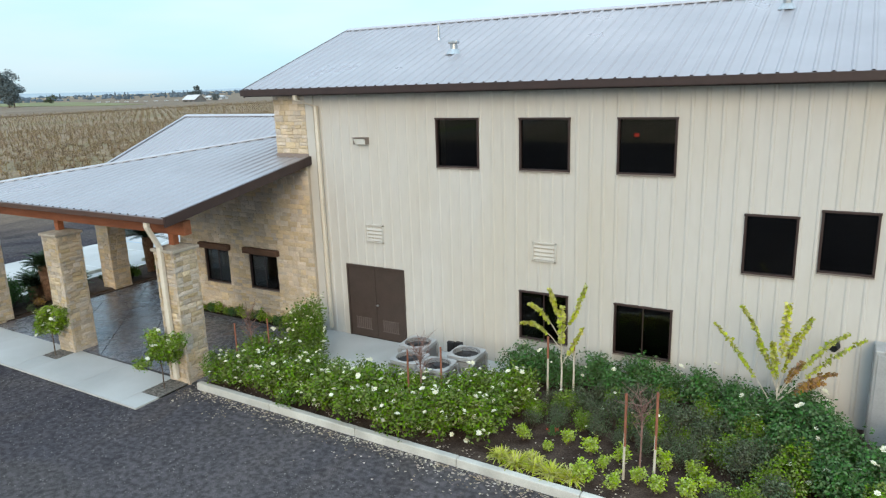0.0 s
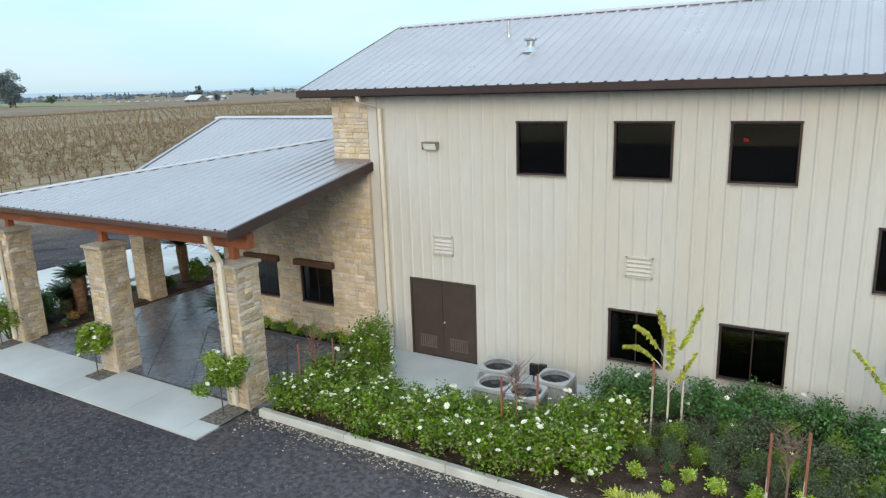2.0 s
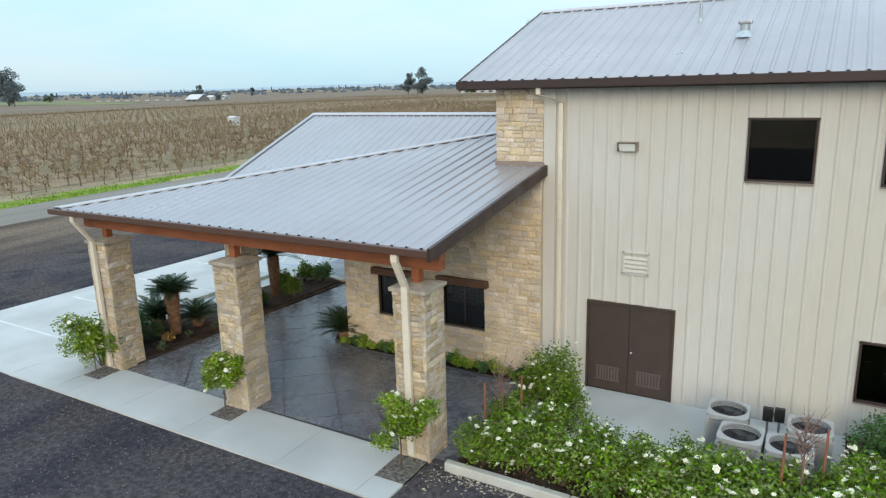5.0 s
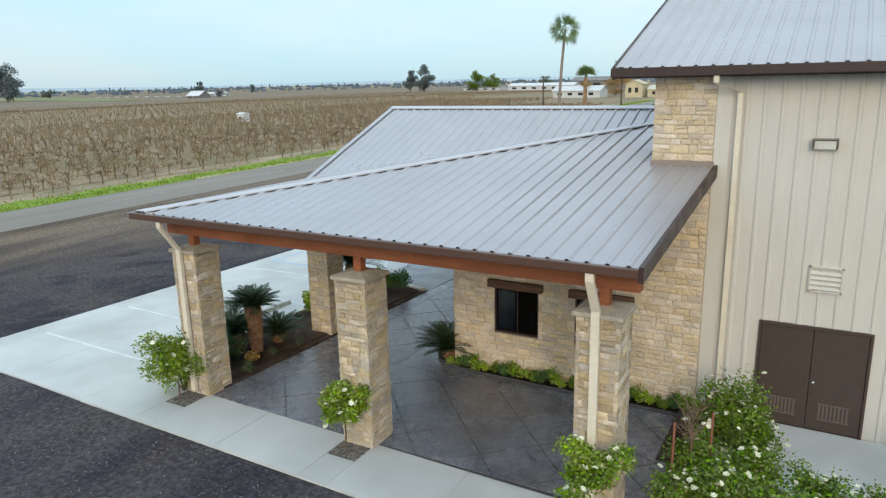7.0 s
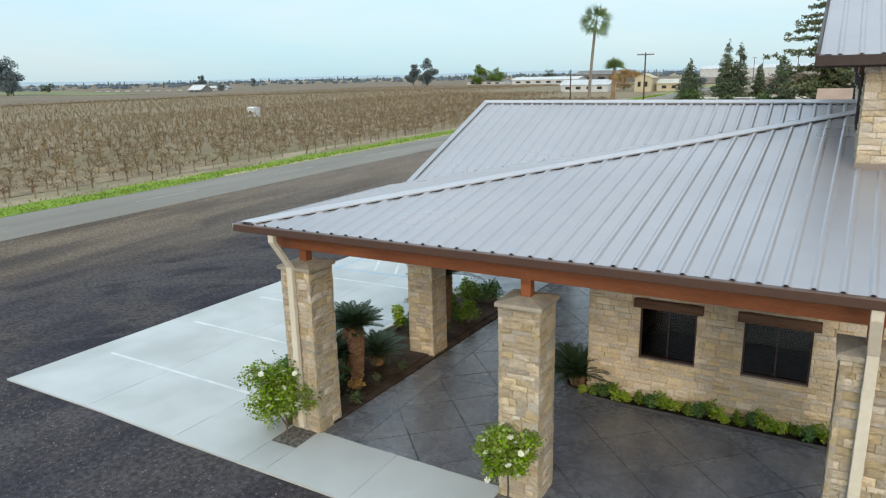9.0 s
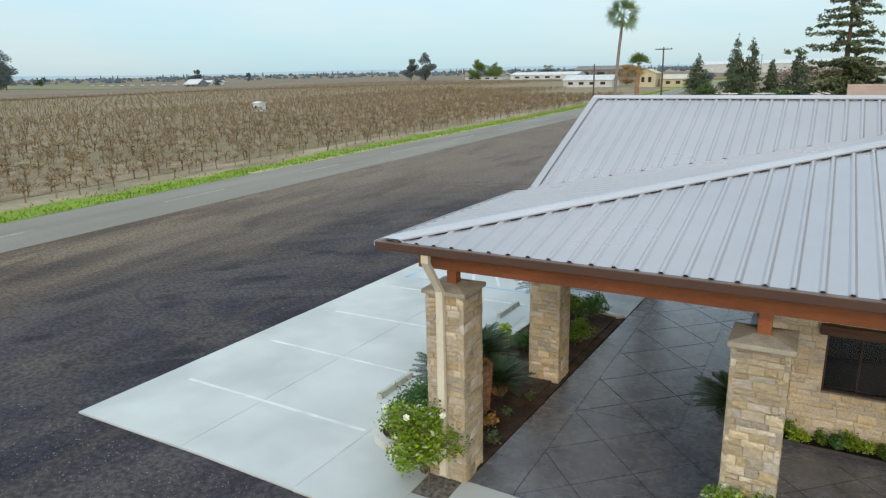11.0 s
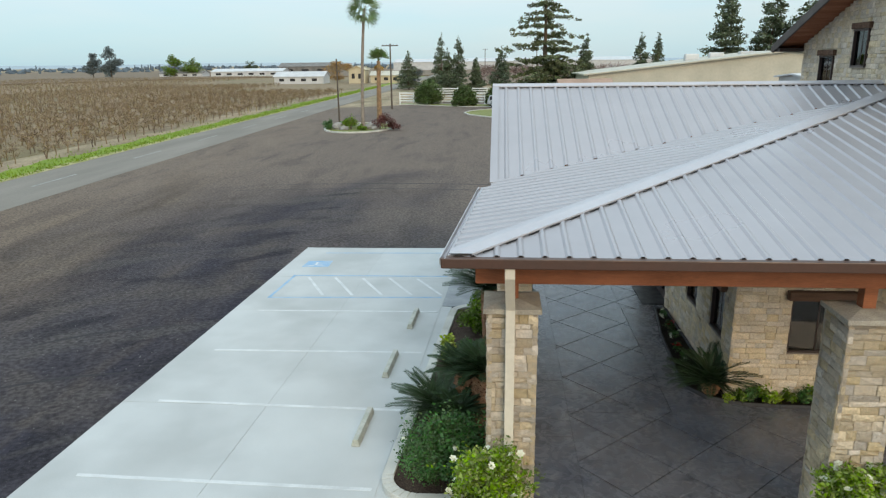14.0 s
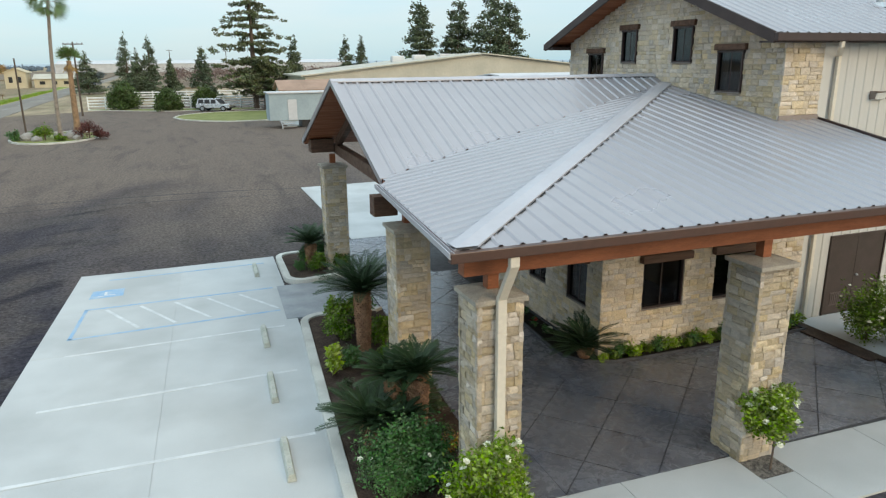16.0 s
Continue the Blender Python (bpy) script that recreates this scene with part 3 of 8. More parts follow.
# parking court: pale concrete panels with sawn joints
LOT = [(-21.25, -5.75), (-15.15, -5.92), (-15.0, 11.3), (-20.48, 11.05)]


def lot_x(y, f):
    a, b = -21.25 + 0.0458 * (y + 5.75), -15.25 + 0.038 * (y + 3.2)
    return a + (b - a) * f


lot = put("parking_court", Geo().prism([(-21.23, -5.73), (-14.9, -5.9), (-14.5, 11.25), (-20.46, 11.03)], -0.05, 0.012), CONC, None,
          "pale concrete parking court with painted bays", kind="structure", category="parking lot")
rows_y = [-5.83, -1.05, 4.42, 7.5, 11.1]
for f0, f1 in ((0, 0.52), (0.52, 1.0)):
    for a, b in zip(rows_y, rows_y[1:]):
        j = 0.006
        g = Geo().prism([(lot_x(a, f0) + j, a + j), (lot_x(a, f1) - j, a + j), (lot_x(b, f1) - j, b - j), (lot_x(b, f0) + j, b - j)], -0.03, 0.02)
        put("concrete_panel", g, CONC, lot)

# front apron strip along the porch
apron = put("apron", Geo().prism([(-15.3, -5.90), (-3.5, -6.05), (-3.5, -4.55), (-15.3, -4.35)], -0.05, 0.012), KERB, None,
            "pale concrete walk in front of the porch columns", kind="structure", category="walkway")
pits = [(-13.5, -12.87, -5.05, -4.40), (-8.83, -8.17, -5.12, -4.55), (-4.15, -3.42, -5.42, -4.72)]


def apron_piece(x0, x1, ya, yb):
    j = 0.006
    put("concrete_panel", Geo().prism([(x0 + j, ya[0]), (x1 - j, ya[1]), (x1 - j, yb[1]), (x0 + j, yb[0])], -0.03, 0.02), CONC, apron)


def front_y(x):
    return -5.90 - 0.0127 * (x + 15.3)


def back_y(x):
    return -4.33 - 0.017 * (x + 13.0)


xs = [-15.32, -13.5, -12.87, -11.0, -8.83, -8.17, -6.1, -4.15, -3.5]
for a, b in zip(xs, xs[1:]):
    pit = [p for p in pits if p[0] <= (a + b) / 2 <= p[1]]
    if pit:
        apron_piece(a, b, (front_y(a), front_y(b)), (pit[0][2], pit[0][2]))
        put("tree_pit", Geo().prism([(a, pit[0][2]), (b, pit[0][2]), (b, back_y(b)), (a, back_y(a))], -0.04, 0.0155), GRAVEL, apron, "leaf litter in a square tree pit")
    else:
        apron_piece(a, b, (front_y(a), front_y(b)), (back_y(a), back_y(b)))


# porch floor: stamped concrete with diagonal joints, each field its own piece
def clip(poly, a, b, c):
    """The part of a convex polygon with a x + b y <= c."""
    out = []
    for p, q in zip(poly, poly[1:] + poly[:1]):
        fp, fq = a * p[0] + b * p[1] - c, a * q[0] + b * q[1] - c
        if fp <= 0:
            out.append(p)
        if fp * fq < 0:
            t = fp / (fp - fq)
            out.append((p[0] + t * (q[0] - p[0]), p[1] + t * (q[1] - p[1])))
    return out


porch = put("porch_floor", Geo().prism([(-12.7, -4.38), (-3.0, -4.5), (-3.0, 12.6), (-12.1, 12.6)], -0.05, 0.006), JOINT, None,
            "blue-grey stamped concrete porch floor with diagonal joints", kind="structure", category="porch floor")


def field(x0, x1, y0, y1, size=1.18, gap=0.011):
    """Lozenges between two sets of sawn joints, a little off the diagonal."""
    n1, n2 = (0.731, 0.682), (-0.682, 0.731)
    for i in range(-12, 12):
        for j in range(-12, 12):
            a, b = -7.13 + size * i, 4.99 + size * j
            poly = [(x0, y0), (x1, y0), (x1, y1), (x0, y1)]
            for nx, ny, c in ((n1[0], n1[1], a + size - gap), (-n1[0], -n1[1], -a - gap), (n2[0], n2[1], b + size - gap), (-n2[0], -n2[1], -b - gap)):
                poly = clip(poly, nx, ny, c) if len(poly) > 2 else []
            if len(poly) > 2:
                put("floor_field", Geo().prism(poly, -0.02, 0.02), STAMP, porch)


field(-11.95, -3.02, -4.36, -0.95)
field(-11.95, -9.95, -0.94, 12.5)
field(-9.94, -8.75, 5.0, 7.4)
for y0 in (-4.34, -1.9, 0.4, 2.7, 5.0, 7.3, 9.6):
    k = 0.045
    xa, xb = -12.76 + k * (y0 + 3.6), -12.76 + k * (y0 + 2.3 + 3.6)
    put("border_band", Geo().prism([(xa, y0 + 0.005), (-11.96, y0 + 0.005), (-11.96, (-1.905 if y0 < -4 else y0 + 2.295)), (xb, (-1.905 if y0 < -4 else y0 + 2.295))], -0.02, 0.022), STAMP, porch)
put("border_band", Geo().prism([(-9.935, -0.942), (-3.3, -0.942), (-3.3, -0.645), (-7.8, -0.59), (-8.5, -0.53), (-9.13, -0.29), (-9.43, 0.2), (-9.45, 0.8), (-9.31, 3.1), (-9.06, 4.99), (-9.935, 4.99)], -0.02, 0.022), STAMP, porch)
put("ramp", Geo().prism([(-14.92, 4.95), (-12.42, 4.75), (-12.3, 7.9), (-14.82, 7.8)], -0.02, 0.024), RAMPC, porch, "plain grey concrete ramp between the beds")
put("concrete_panel", Geo().prism([(-15.2, -4.36), (-13.5, -4.33), (-13.5, -3.85), (-15.2, -3.85)], -0.03, 0.0185), CONC, apron)

# equipment pad and service walk beside the metal wall
sheet("equipment_pad", [(-2.75, -2.5), (3.4, -3.05), (3.4, -0.02), (-2.75, -0.02)], -0.05, 0.035, CONC, "pale concrete pad beside the wall", "pad", 0.01)
sheet("far_pad", [(-11.4, 24.6), (-6.0, 24.9), (-6.0, 12.6), (-11.4, 12.6)], -0.05, 0.01, CONC, "pale concrete walk beyond the entrance", "walkway")
sheet("trailer_pad", [(-6.6, 62), (6, 62), (6, 71), (-6.6, 71)], -0.05, 0.0, CONC, "pale concrete pad beside the office trailer", "pad")


# planting beds with kerbs
def offset(poly, d):
    """The polygon moved inwards by d (turning left)."""
    out = []
    n = len(poly)
    for i in range(n):
        a, b, c = Vector(poly[i - 1]), Vector(poly[i]), Vector(poly[(i + 1) % n])
        n1, n2 = (Vector((-(q - p).y, (q - p).x)).normalized() for p, q in ((a, b), (b, c)))
        m = (n1 + n2).normalized()
        out.append(tuple(b + m * d / max(m.dot(n1), 0.4)))
    return out


def arc(cx, cy, r, a0, a1, n=7):
    return [(cx + r * math.cos(radians(a0 + (a1 - a0) * k / n)), cy + r * math.sin(radians(a0 + (a1 - a0) * k / n))) for k in range(n + 1)]


def bed(name, poly, label, kerb_w=0.2, height=0.14, soil=MULCH, kerb=KERB, bare=()):
    g, inner, n = Geo(), offset(poly, kerb_w), len(poly)
    for i in range(n):
        if i in bare:
            continue
        a, b, c, d = poly[i], poly[(i + 1) % n], inner[(i + 1) % n], inner[i]
        g.hexa([(*a, -0.05), (*b, -0.05), (*c, -0.05), (*d, -0.05), (*a, height), (*b, height), (*c, height), (*d, height)])
    ob = put(name, Geo().prism(inner, -0.05, max(height - 0.05, 0.04)), soil, None, label, kind="structure", category="planting bed")
    put("kerb", g, kerb, ob, "pale concrete kerb", bevel=0.015)
    return ob


bed("planting_bed_1", [(-12.80, -4.0), (-12.42, 4.62)] + [(-13.3, 4.85)] + arc(-14.05, 4.22, 0.62, 90, 182) +
    [(-15.2, -3.0)] + arc(-14.55, -3.45, 0.68, 180, 265) + [(-13.6, -4.1)], "dark mulch bed with cycads and shrubs, concrete kerb", bare=(0,))
put("soil_edge", Geo().prism([(-12.80, -3.95), (-12.42, 4.62), (-12.64, 4.6), (-13.02, -3.95)], -0.05, 0.05), MULCH, bpy.data.objects["planting_bed_1"], "dark mulch beside the porch floor")
bed("planting_bed_2", [(-12.3, 8.1), (-12.1, 11.2), (-13.6, 11.25)] + arc(-13.9, 10.65, 0.58, 95, 180) + arc(-13.9, 8.4, 0.62, 182, 265), "dark mulch bed with low shrubs, concrete kerb")
bed("planting_bed_3", [(-9.44, 0.8), (-9.42, 0.2), (-9.12, -0.28), (-8.5, -0.52), (-7.8, -0.58), (-3.05, -0.64), (-3.05, -0.18), (-8.74, -0.18), (-8.74, 4.9), (-9.04, 5.0), (-9.30, 3.1)],
    "narrow black soil bed along the stone wall, porch shade in its colour", 0.05, 0.09, BLACKSOIL, JOINT)
garden = sheet("garden_bed", [(-2.98, -4.48), (30, -5.21), (30, -0.02), (3.42, -0.02), (3.42, -3.06), (-2.76, -2.52), (-2.98, -2.5)], -0.05, 0.06, MULCH, "dark mulch garden bed along the metal wall", "planting bed")
strip = sheet("side_bed", [(-3.25, -2.5), (-2.76, -2.5), (-2.76, -0.18), (-3.25, -0.18)], -0.05, 0.05, MULCH, "mulch strip at the corner of the wall", "planting bed")
for i in range(14):
    x0, x1 = -3.1 + 2.45 * i, -3.1 + 2.45 * (i + 1) - 0.012
    y = lambda x: -4.48 - 0.022 * (x + 3.0)
    g = Geo().hexa([(x0, y(x0) - 0.16, -0.06), (x1, y(x1) - 0.16, -0.06), (x1, y(x1), -0.06), (x0, y(x0), -0.06),
                    (x0, y(x0) - 0.15, 0.15), (x1, y(x1) - 0.15, 0.15), (x1, y(x1), 0.15), (x0, y(x0), 0.15)])
    put("kerb", g, KERB, garden, "pale concrete kerb", bevel=0.02)
rng = random.Random(4)
lit = Geo()
for i in range(1900):
    x = rng.uniform(-3.6, 12)
    d = abs(rng.gauss(0, 0.17)) if i % 4 else abs(rng.gauss(0, 0.5))
    yy, r, a = -4.66 - 0.022 * (x + 3) - d, rng.uniform(0.012, 0.035), rng.uniform(0, 6.28)
    if x < -2.9:
        yy += rng.uniform(-0.4, 0.25)
    lit.add([(x + r * math.cos(a + k * 1.57), yy + r * math.sin(a + k * 1.57) * (0.5 if k % 2 else 1), -0.013 + 0.008 * (k % 2)) for k in range(4)], [(0, 1, 2, 3)])
LITTER = pbr("dry_leaves", (0.45, 0.40, 0.33), (0.27, 0.20, 0.135), rough=0.9, scale=2, fine=10, island=0.5, hue=0.05, bump=0.0)
put("fallen_leaves", lit, LITTER, None, "dry fallen petals and leaves along the kerb", kind="stuff", category="litter")

peb = Geo()
for i in range(9000):
    x, yy = rng.uniform(-27, 9), -6.05 - abs(rng.gauss(0, 2.6))
    if x < -21.4 and rng.random() < 0.7:
        yy = rng.uniform(-9, 12)
    r, a = rng.uniform(0.008, 0.026), rng.uniform(0, 6.28)
    p = [(x + r * math.cos(a + k * 2.1), yy + r * math.sin(a + k * 2.1), -0.021) for k in range(3)]
    peb.add(p + [(x, yy, -0.02 + r * 0.7)], [(0, 1, 3), (1, 2, 3), (2, 0, 3)])
PEBBLE = pbr("pebbles", (0.15, 0.145, 0.14), (0.075, 0.072, 0.072), rough=0.95, scale=3, fine=10, island=0.5, hue=0.03, bump=0.0)
put("loose_gravel", peb, PEBBLE, None, "loose pale pebbles on the asphalt yard", kind="stuff", category="gravel")

# ---- main building: metal barn with a stone gable ----
EAVE_Z, EAVE_Y, RIDGE_Y, PITCH = 7.05, -0.42, 4.65, 0.366
RIDGE_Z = EAVE_Z + PITCH * (RIDGE_Y - EAVE_Y)
X_END, RAKE_X = 22.0, -4.86
NORTH = 2 * RIDGE_Y
BARN = thing("winery_barn", (9, RIDGE_Y, 0), "tall cream ribbed-metal barn with a stone gable end and brown trim", "building")
S_HOLES = [(-1.857, 0.0, 0.0, 2.125), (1.21, 2.39, 5.01, 6.22), (3.48, 4.70, 5.01, 6.22), (5.80, 7.04, 5.01, 6.22),
           (8.46, 9.43, 3.05, 4.29), (9.83, 10.78, 3.22, 4.45), (3.46, 4.69, 0.81, 2.04), (5.83, 7.11, 0.82, 2.03), (14.2, 15.4, 5.01, 6.22)]
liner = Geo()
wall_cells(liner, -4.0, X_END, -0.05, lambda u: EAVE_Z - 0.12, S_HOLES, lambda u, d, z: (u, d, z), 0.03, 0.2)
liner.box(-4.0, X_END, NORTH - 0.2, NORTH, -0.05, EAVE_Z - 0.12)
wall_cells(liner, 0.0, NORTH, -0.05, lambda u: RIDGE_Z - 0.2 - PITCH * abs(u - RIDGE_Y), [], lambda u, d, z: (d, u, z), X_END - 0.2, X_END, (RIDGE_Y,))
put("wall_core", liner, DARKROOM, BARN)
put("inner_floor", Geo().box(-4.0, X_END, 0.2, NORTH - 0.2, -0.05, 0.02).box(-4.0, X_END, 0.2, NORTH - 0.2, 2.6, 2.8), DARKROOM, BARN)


def siding_strip(g, x0, x1, z0, z1):
    """Ribbed sheet from x0 to x1: a raised rib every 0.305 m."""
    pts = [(x0, 0.0)]
    k = math.floor(x0 / 0.305) - 1
    while k * 0.305 < x1 + 0.3:
        c = k * 0.305
        pts += [(c - 0.048, 0.0), (c - 0.022, 0.019), (c + 0.022, 0.019), (c + 0.048, 0.0)]
        k += 1
    inside = [p for p in pts if x0 < p[0] < x1]

    def height(x):
        for (a, ha), (b, hb) in zip(pts[1:], pts[2:]):
            if a <= x <= b:
                return ha + (hb - ha) * (x - a) / max(b - a, 1e-6)
        return 0.0
    prof = [(x0, height(x0)), *inside, (x1, height(x1))]
    n = len(prof)
    g.add([(x, -h, z) for z in (z0, z1) for x, h in prof], [(i, i + 1, n + i + 1, n + i) for i in range(n - 1)])


px = -2.72
while px < X_END:
    nx = min(px + 0.915, X_END)
    g = Geo()
    us = sorted({px, nx, *(u for h in S_HOLES for u in h[:2] if px < u < nx)})
    for a, b in zip(us, us[1:]):
        low = -0.02
        for za, zb in sorted((h[2], h[3]) for h in S_HOLES if h[0] < (a + b) / 2 < h[1]) + [(6.95, None)]:
            if za > low + 0.02:
                siding_strip(g, a, b, low, za)
            low = zb
    put("siding_panel", g, SIDING, BARN)
    px = nx
put("corner_trim", Geo().box(-2.98, -2.70, -0.045, 0.1, 0.0, 6.95), SIDING, BARN, "cream metal corner trim", bevel=0.008)


def window(parent, holes, place, name="window", mull=True, depth=0.0, slider=False):
    """A brown-framed window in a hole: frame, panes and a sash bar; place(u, d, z), d runs into the wall."""
    ua, ub, za, zb = holes
    w = 0.034
    fr = Geo()

    def bar(a, b, c, d, d0, d1):
        fr.hexa([place(a, d0, c), place(b, d0, c), place(b, d1, c), place(a, d1, c), place(a, d0, d), place(b, d0, d), place(b, d1, d), place(a, d1, d)])
    d0, d1 = depth - 0.045, depth + 0.09
    bar(ua - 0.012, ua + w, za, zb, d0, d1), bar(ub - w, ub + 0.012, za, zb, d0, d1)
    bar(ua - 0.022, ub + 0.022, zb - w, zb + 0.012, d0 - 0.012, d1), bar(ua - 0.012, ub + 0.012, za, za + w, d0, d1)
    if mull:
        m = (ua + ub) / 2
        bar(m - 0.014, m + 0.014, za + w, zb - w, depth + 0.018, depth + 0.06)
    ob = put(name, fr, BROWN, parent, "dark brown metal window frame", bevel=0.006)
    c0, c1, e0, e1 = ua - 0.012, ub + 0.012, d0 - 0.012, d1
    put("sill", Geo().hexa([place(c0, e0, za - 0.028), place(c1, e0, za - 0.028), place(c1, e1, za - 0.028), place(c0, e1, za - 0.028), place(c0, e0, za), place(c1, e0, za), place(c1, e1, za), place(c0, e1, za)]), SILL, ob, "pale taupe metal sill")
    cuts = [ua + w, (ua + ub) / 2, ub - w] if mull else [ua + w, ub - w]
    for a, b in zip(cuts, cuts[1:]):
        p = Geo().hexa([place(a, depth + 0.025, za + w), place(b, depth + 0.025, za + w), place(b, depth + 0.035, za + w), place(a, depth + 0.035, za + w),
                        place(a, depth + 0.025, zb - w), place(b, depth + 0.025, zb - w), place(b, depth + 0.035, zb - w), place(a, depth + 0.035, zb - w)])
        put("pane", p, GLASS, ob, "dark window glass")
    return ob


south = lambda u, d, z: (u, d, z)
for i, hole in enumerate(S_HOLES[1:]):
    window(BARN, hole, south, mull=i in (5, 6))

# double service door
DOOR = put("service_door", Geo().box(-1.90, 0.045, -0.05, 0.08, 2.11, 2.17).box(-1.90, -1.85, -0.05, 0.08, 0.0, 2.11).box(-0.005, 0.045, -0.05, 0.08, 0.0, 2.11), DOORB, BARN,
           "brown steel double service door, closed", bevel=0.005)
for a, b in ((-1.845, -0.935), (-0.925, -0.01)):
    leaf = put("door_leaf", Geo().box(a, b, -0.02, 0.03, 0.05, 2.10), DOORB, DOOR, bevel=0.004)
    c = (a + b) / 2
    lv = Geo()
    for k in range(8):
        u = c - 0.255 + 0.067 * k
        lv.box(u, u + 0.038, -0.034, -0.0205, 0.30, 0.60)
    lv.box(c - 0.28, c + 0.28, -0.032, -0.0205, 0.275, 0.298).box(c - 0.28, c + 0.28, -0.032, -0.0205, 0.602, 0.625)
    put("door_vent", lv, DOORVENT, DOOR, "slatted vent in the door leaf")
put("door_knob", Geo().tube([(-0.86, -0.02, 1.05), (-0.86, -0.05, 1.05), (-0.86, -0.055, 1.05), (-0.86, -0.09, 1.05)], [0.015, 0.015, 0.035, 0.028], 10), STEEL, DOOR, "round steel knob", smooth=True)

for ua, ub, za, zb in ((-1.13, -0.56, 2.86, 3.36), (3.80, 4.40, 2.83, 3.30)):
    v = put("wall_vent", Geo().box(ua, ub, -0.055, 0, za, za + 0.035).box(ua, ub, -0.055, 0, zb - 0.035, zb).box(ua, ua + 0.035, -0.055, 0, za, zb).box(ub - 0.035, ub, -0.055, 0, za, zb)
            , SIDING, BARN, "cream louvred wall vent", bevel=0.003)
    put("backing", Geo().box(ua + 0.02, ub - 0.02, -0.005, 0.02, za + 0.02, zb - 0.02), SIDING, v, "cream backing behind the slats")
    for k in range(4):
        z = za + 0.055 + k * 0.098
        put("slat", Geo().hexa([(ua + 0.035, -0.055, z), (ub - 0.035, -0.055, z), (ub - 0.035, -0.045, z), (ua + 0.035, -0.045, z),
                                (ua + 0.035, -0.018, z + 0.048), (ub - 0.035, -0.018, z + 0.048), (ub - 0.035, -0.008, z + 0.048), (ua + 0.035, -0.008, z + 0.048)]), SIDING, v)

# wall lamp
lamp = thing("wall_lamp", (-1.09, 0, 5.64), "taupe metal wall lamp with a pale slanted lens", "wall lamp")
put("housing", Geo().hexa([(-1.29, -0.12, 5.61), (-0.89, -0.12, 5.61), (-0.89, 0.0, 5.55), (-1.29, 0.0, 5.55), (-1.28, -0.16, 5.715), (-0.90, -0.16, 5.715), (-0.90, 0.0, 5.72), (-1.28, 0.0, 5.72)]), SILL, lamp, bevel=0.006)
put("lens", Geo().hexa([(-1.26, -0.125, 5.545), (-0.92, -0.125, 5.545), (-0.92, -0.02, 5.51), (-1.26, -0.02, 5.51), (-1.26, -0.185, 5.695), (-0.92, -0.185, 5.695), (-0.92, -0.10, 5.69), (-1.26, -0.10, 5.69)]), LENS, lamp, "pale lamp lens")
put("hood", Geo().box(-1.30, -0.88, -0.20, 0.0, 5.712, 5.732).box(-1.30, -1.285, -0.16, 0.0, 5.54, 5.71).box(-0.895, -0.88, -0.16, 0.0, 5.54, 5.71), SILL, lamp, "taupe lamp hood", bevel=0.004)


# ---- roofs: ribbed metal panels ----
def roof_plane(parent, O, U, V, u0, u1, vlo, vhi, skew=lambda u: 0.0, panel=0.915, pitch=0.305, height=0.027):
    O, U, V = Vector(O), Vector(U), Vector(V)
    N = U.cross(V).normalized()
    N = N if N.z > 0 else -N
    a, step = u0, 0
    ends, down = Geo(), -V.normalized()
    while a < u1 - 1e-3:
        step += 1
        b = min(u0 + step * panel - pitch / 2, u1)
        prof = [(a, 0.0)]
        k = math.ceil((a - u0) / pitch - 1e-6)
        while u0 + k * pitch < b + 1e-6:
            c = u0 + k * pitch
            prof += [(c + o, h) for o, h in ((-0.05, 0.0), (-0.018, height), (0.018, height), (0.05, 0.0)) if a < c + o < b]
            k += 1
        prof.append((b, 0.0))
        g, n = Geo(), len(prof)
        lows, highs = [], []
        for u, h in prof:
            lo, hi = vlo(u), max(vhi(u), vlo(u))
            lows.append(O + U * (u + skew(u) * lo) + V * lo + N * h)
            highs.append(O + U * (u + skew(u) * hi) + V * hi + N * h)
        mid = [(p + q) / 2 for p, q in zip(lows, highs)]
        g.add(lows + mid + highs, [(r * n + i, r * n + i + 1, (r + 1) * n + i + 1, (r + 1) * n + i) for r in (0, 1) for i in range(n - 1)])
        for i in range(n - 3):
            if prof[i][1] == 0.0 and prof[i + 1][1] > 0 and prof[i + 3][1] == 0.0:
                g.add([lows[i], lows[i + 3], lows[i + 2] - N * 0.006, lows[i + 1] - N * 0.006], [(0, 1, 2, 3)])
                # a black plug on each closed end paints an open rib's shade
                q = [lows[i].lerp(lows[i + 3], f) + N * h for f, h in ((0.2, 0.002), (0.8, 0.002), (0.66, height * 0.8), (0.34, height * 0.8))]
                ends.hexa([p + down * 0.001 for p in q] + [p + down * 0.006 for p in q])
        put("roof_panel", g, ROOF, parent)
        a = b
    put("rib_foam", ends, BLACK, parent, "dark plugs for the shade in open rib ends", kind="stuff")


def cap(parent, p, q, w, drop, label="pale metal ridge cap", lift=0.045, dirs=None):
    """A bent strip over a ridge or hip; drop: how far its two wings fall, or their own directions."""
    p, q = Vector(p), Vector(q)
    up = Vector((0, 0, lift))
    s = dirs or None
    g = Geo()
    a, b = (Vector(s[0]) * w, Vector(s[1]) * w)
    t = Vector((0, 0, 0.012))
    g.add([p + up + a, p + up, p + up + b, q + up + a, q + up, q + up + b, p + up + a - t * 2, p + up + b - t * 2, q + up + a - t * 2, q + up + b - t * 2],
          [(0, 1, 4, 3), (1, 2, 5, 4), (0, 3, 8, 6), (2, 7, 9, 5)])
    return put("ridge_cap", g, ROOFCAP, parent, label)


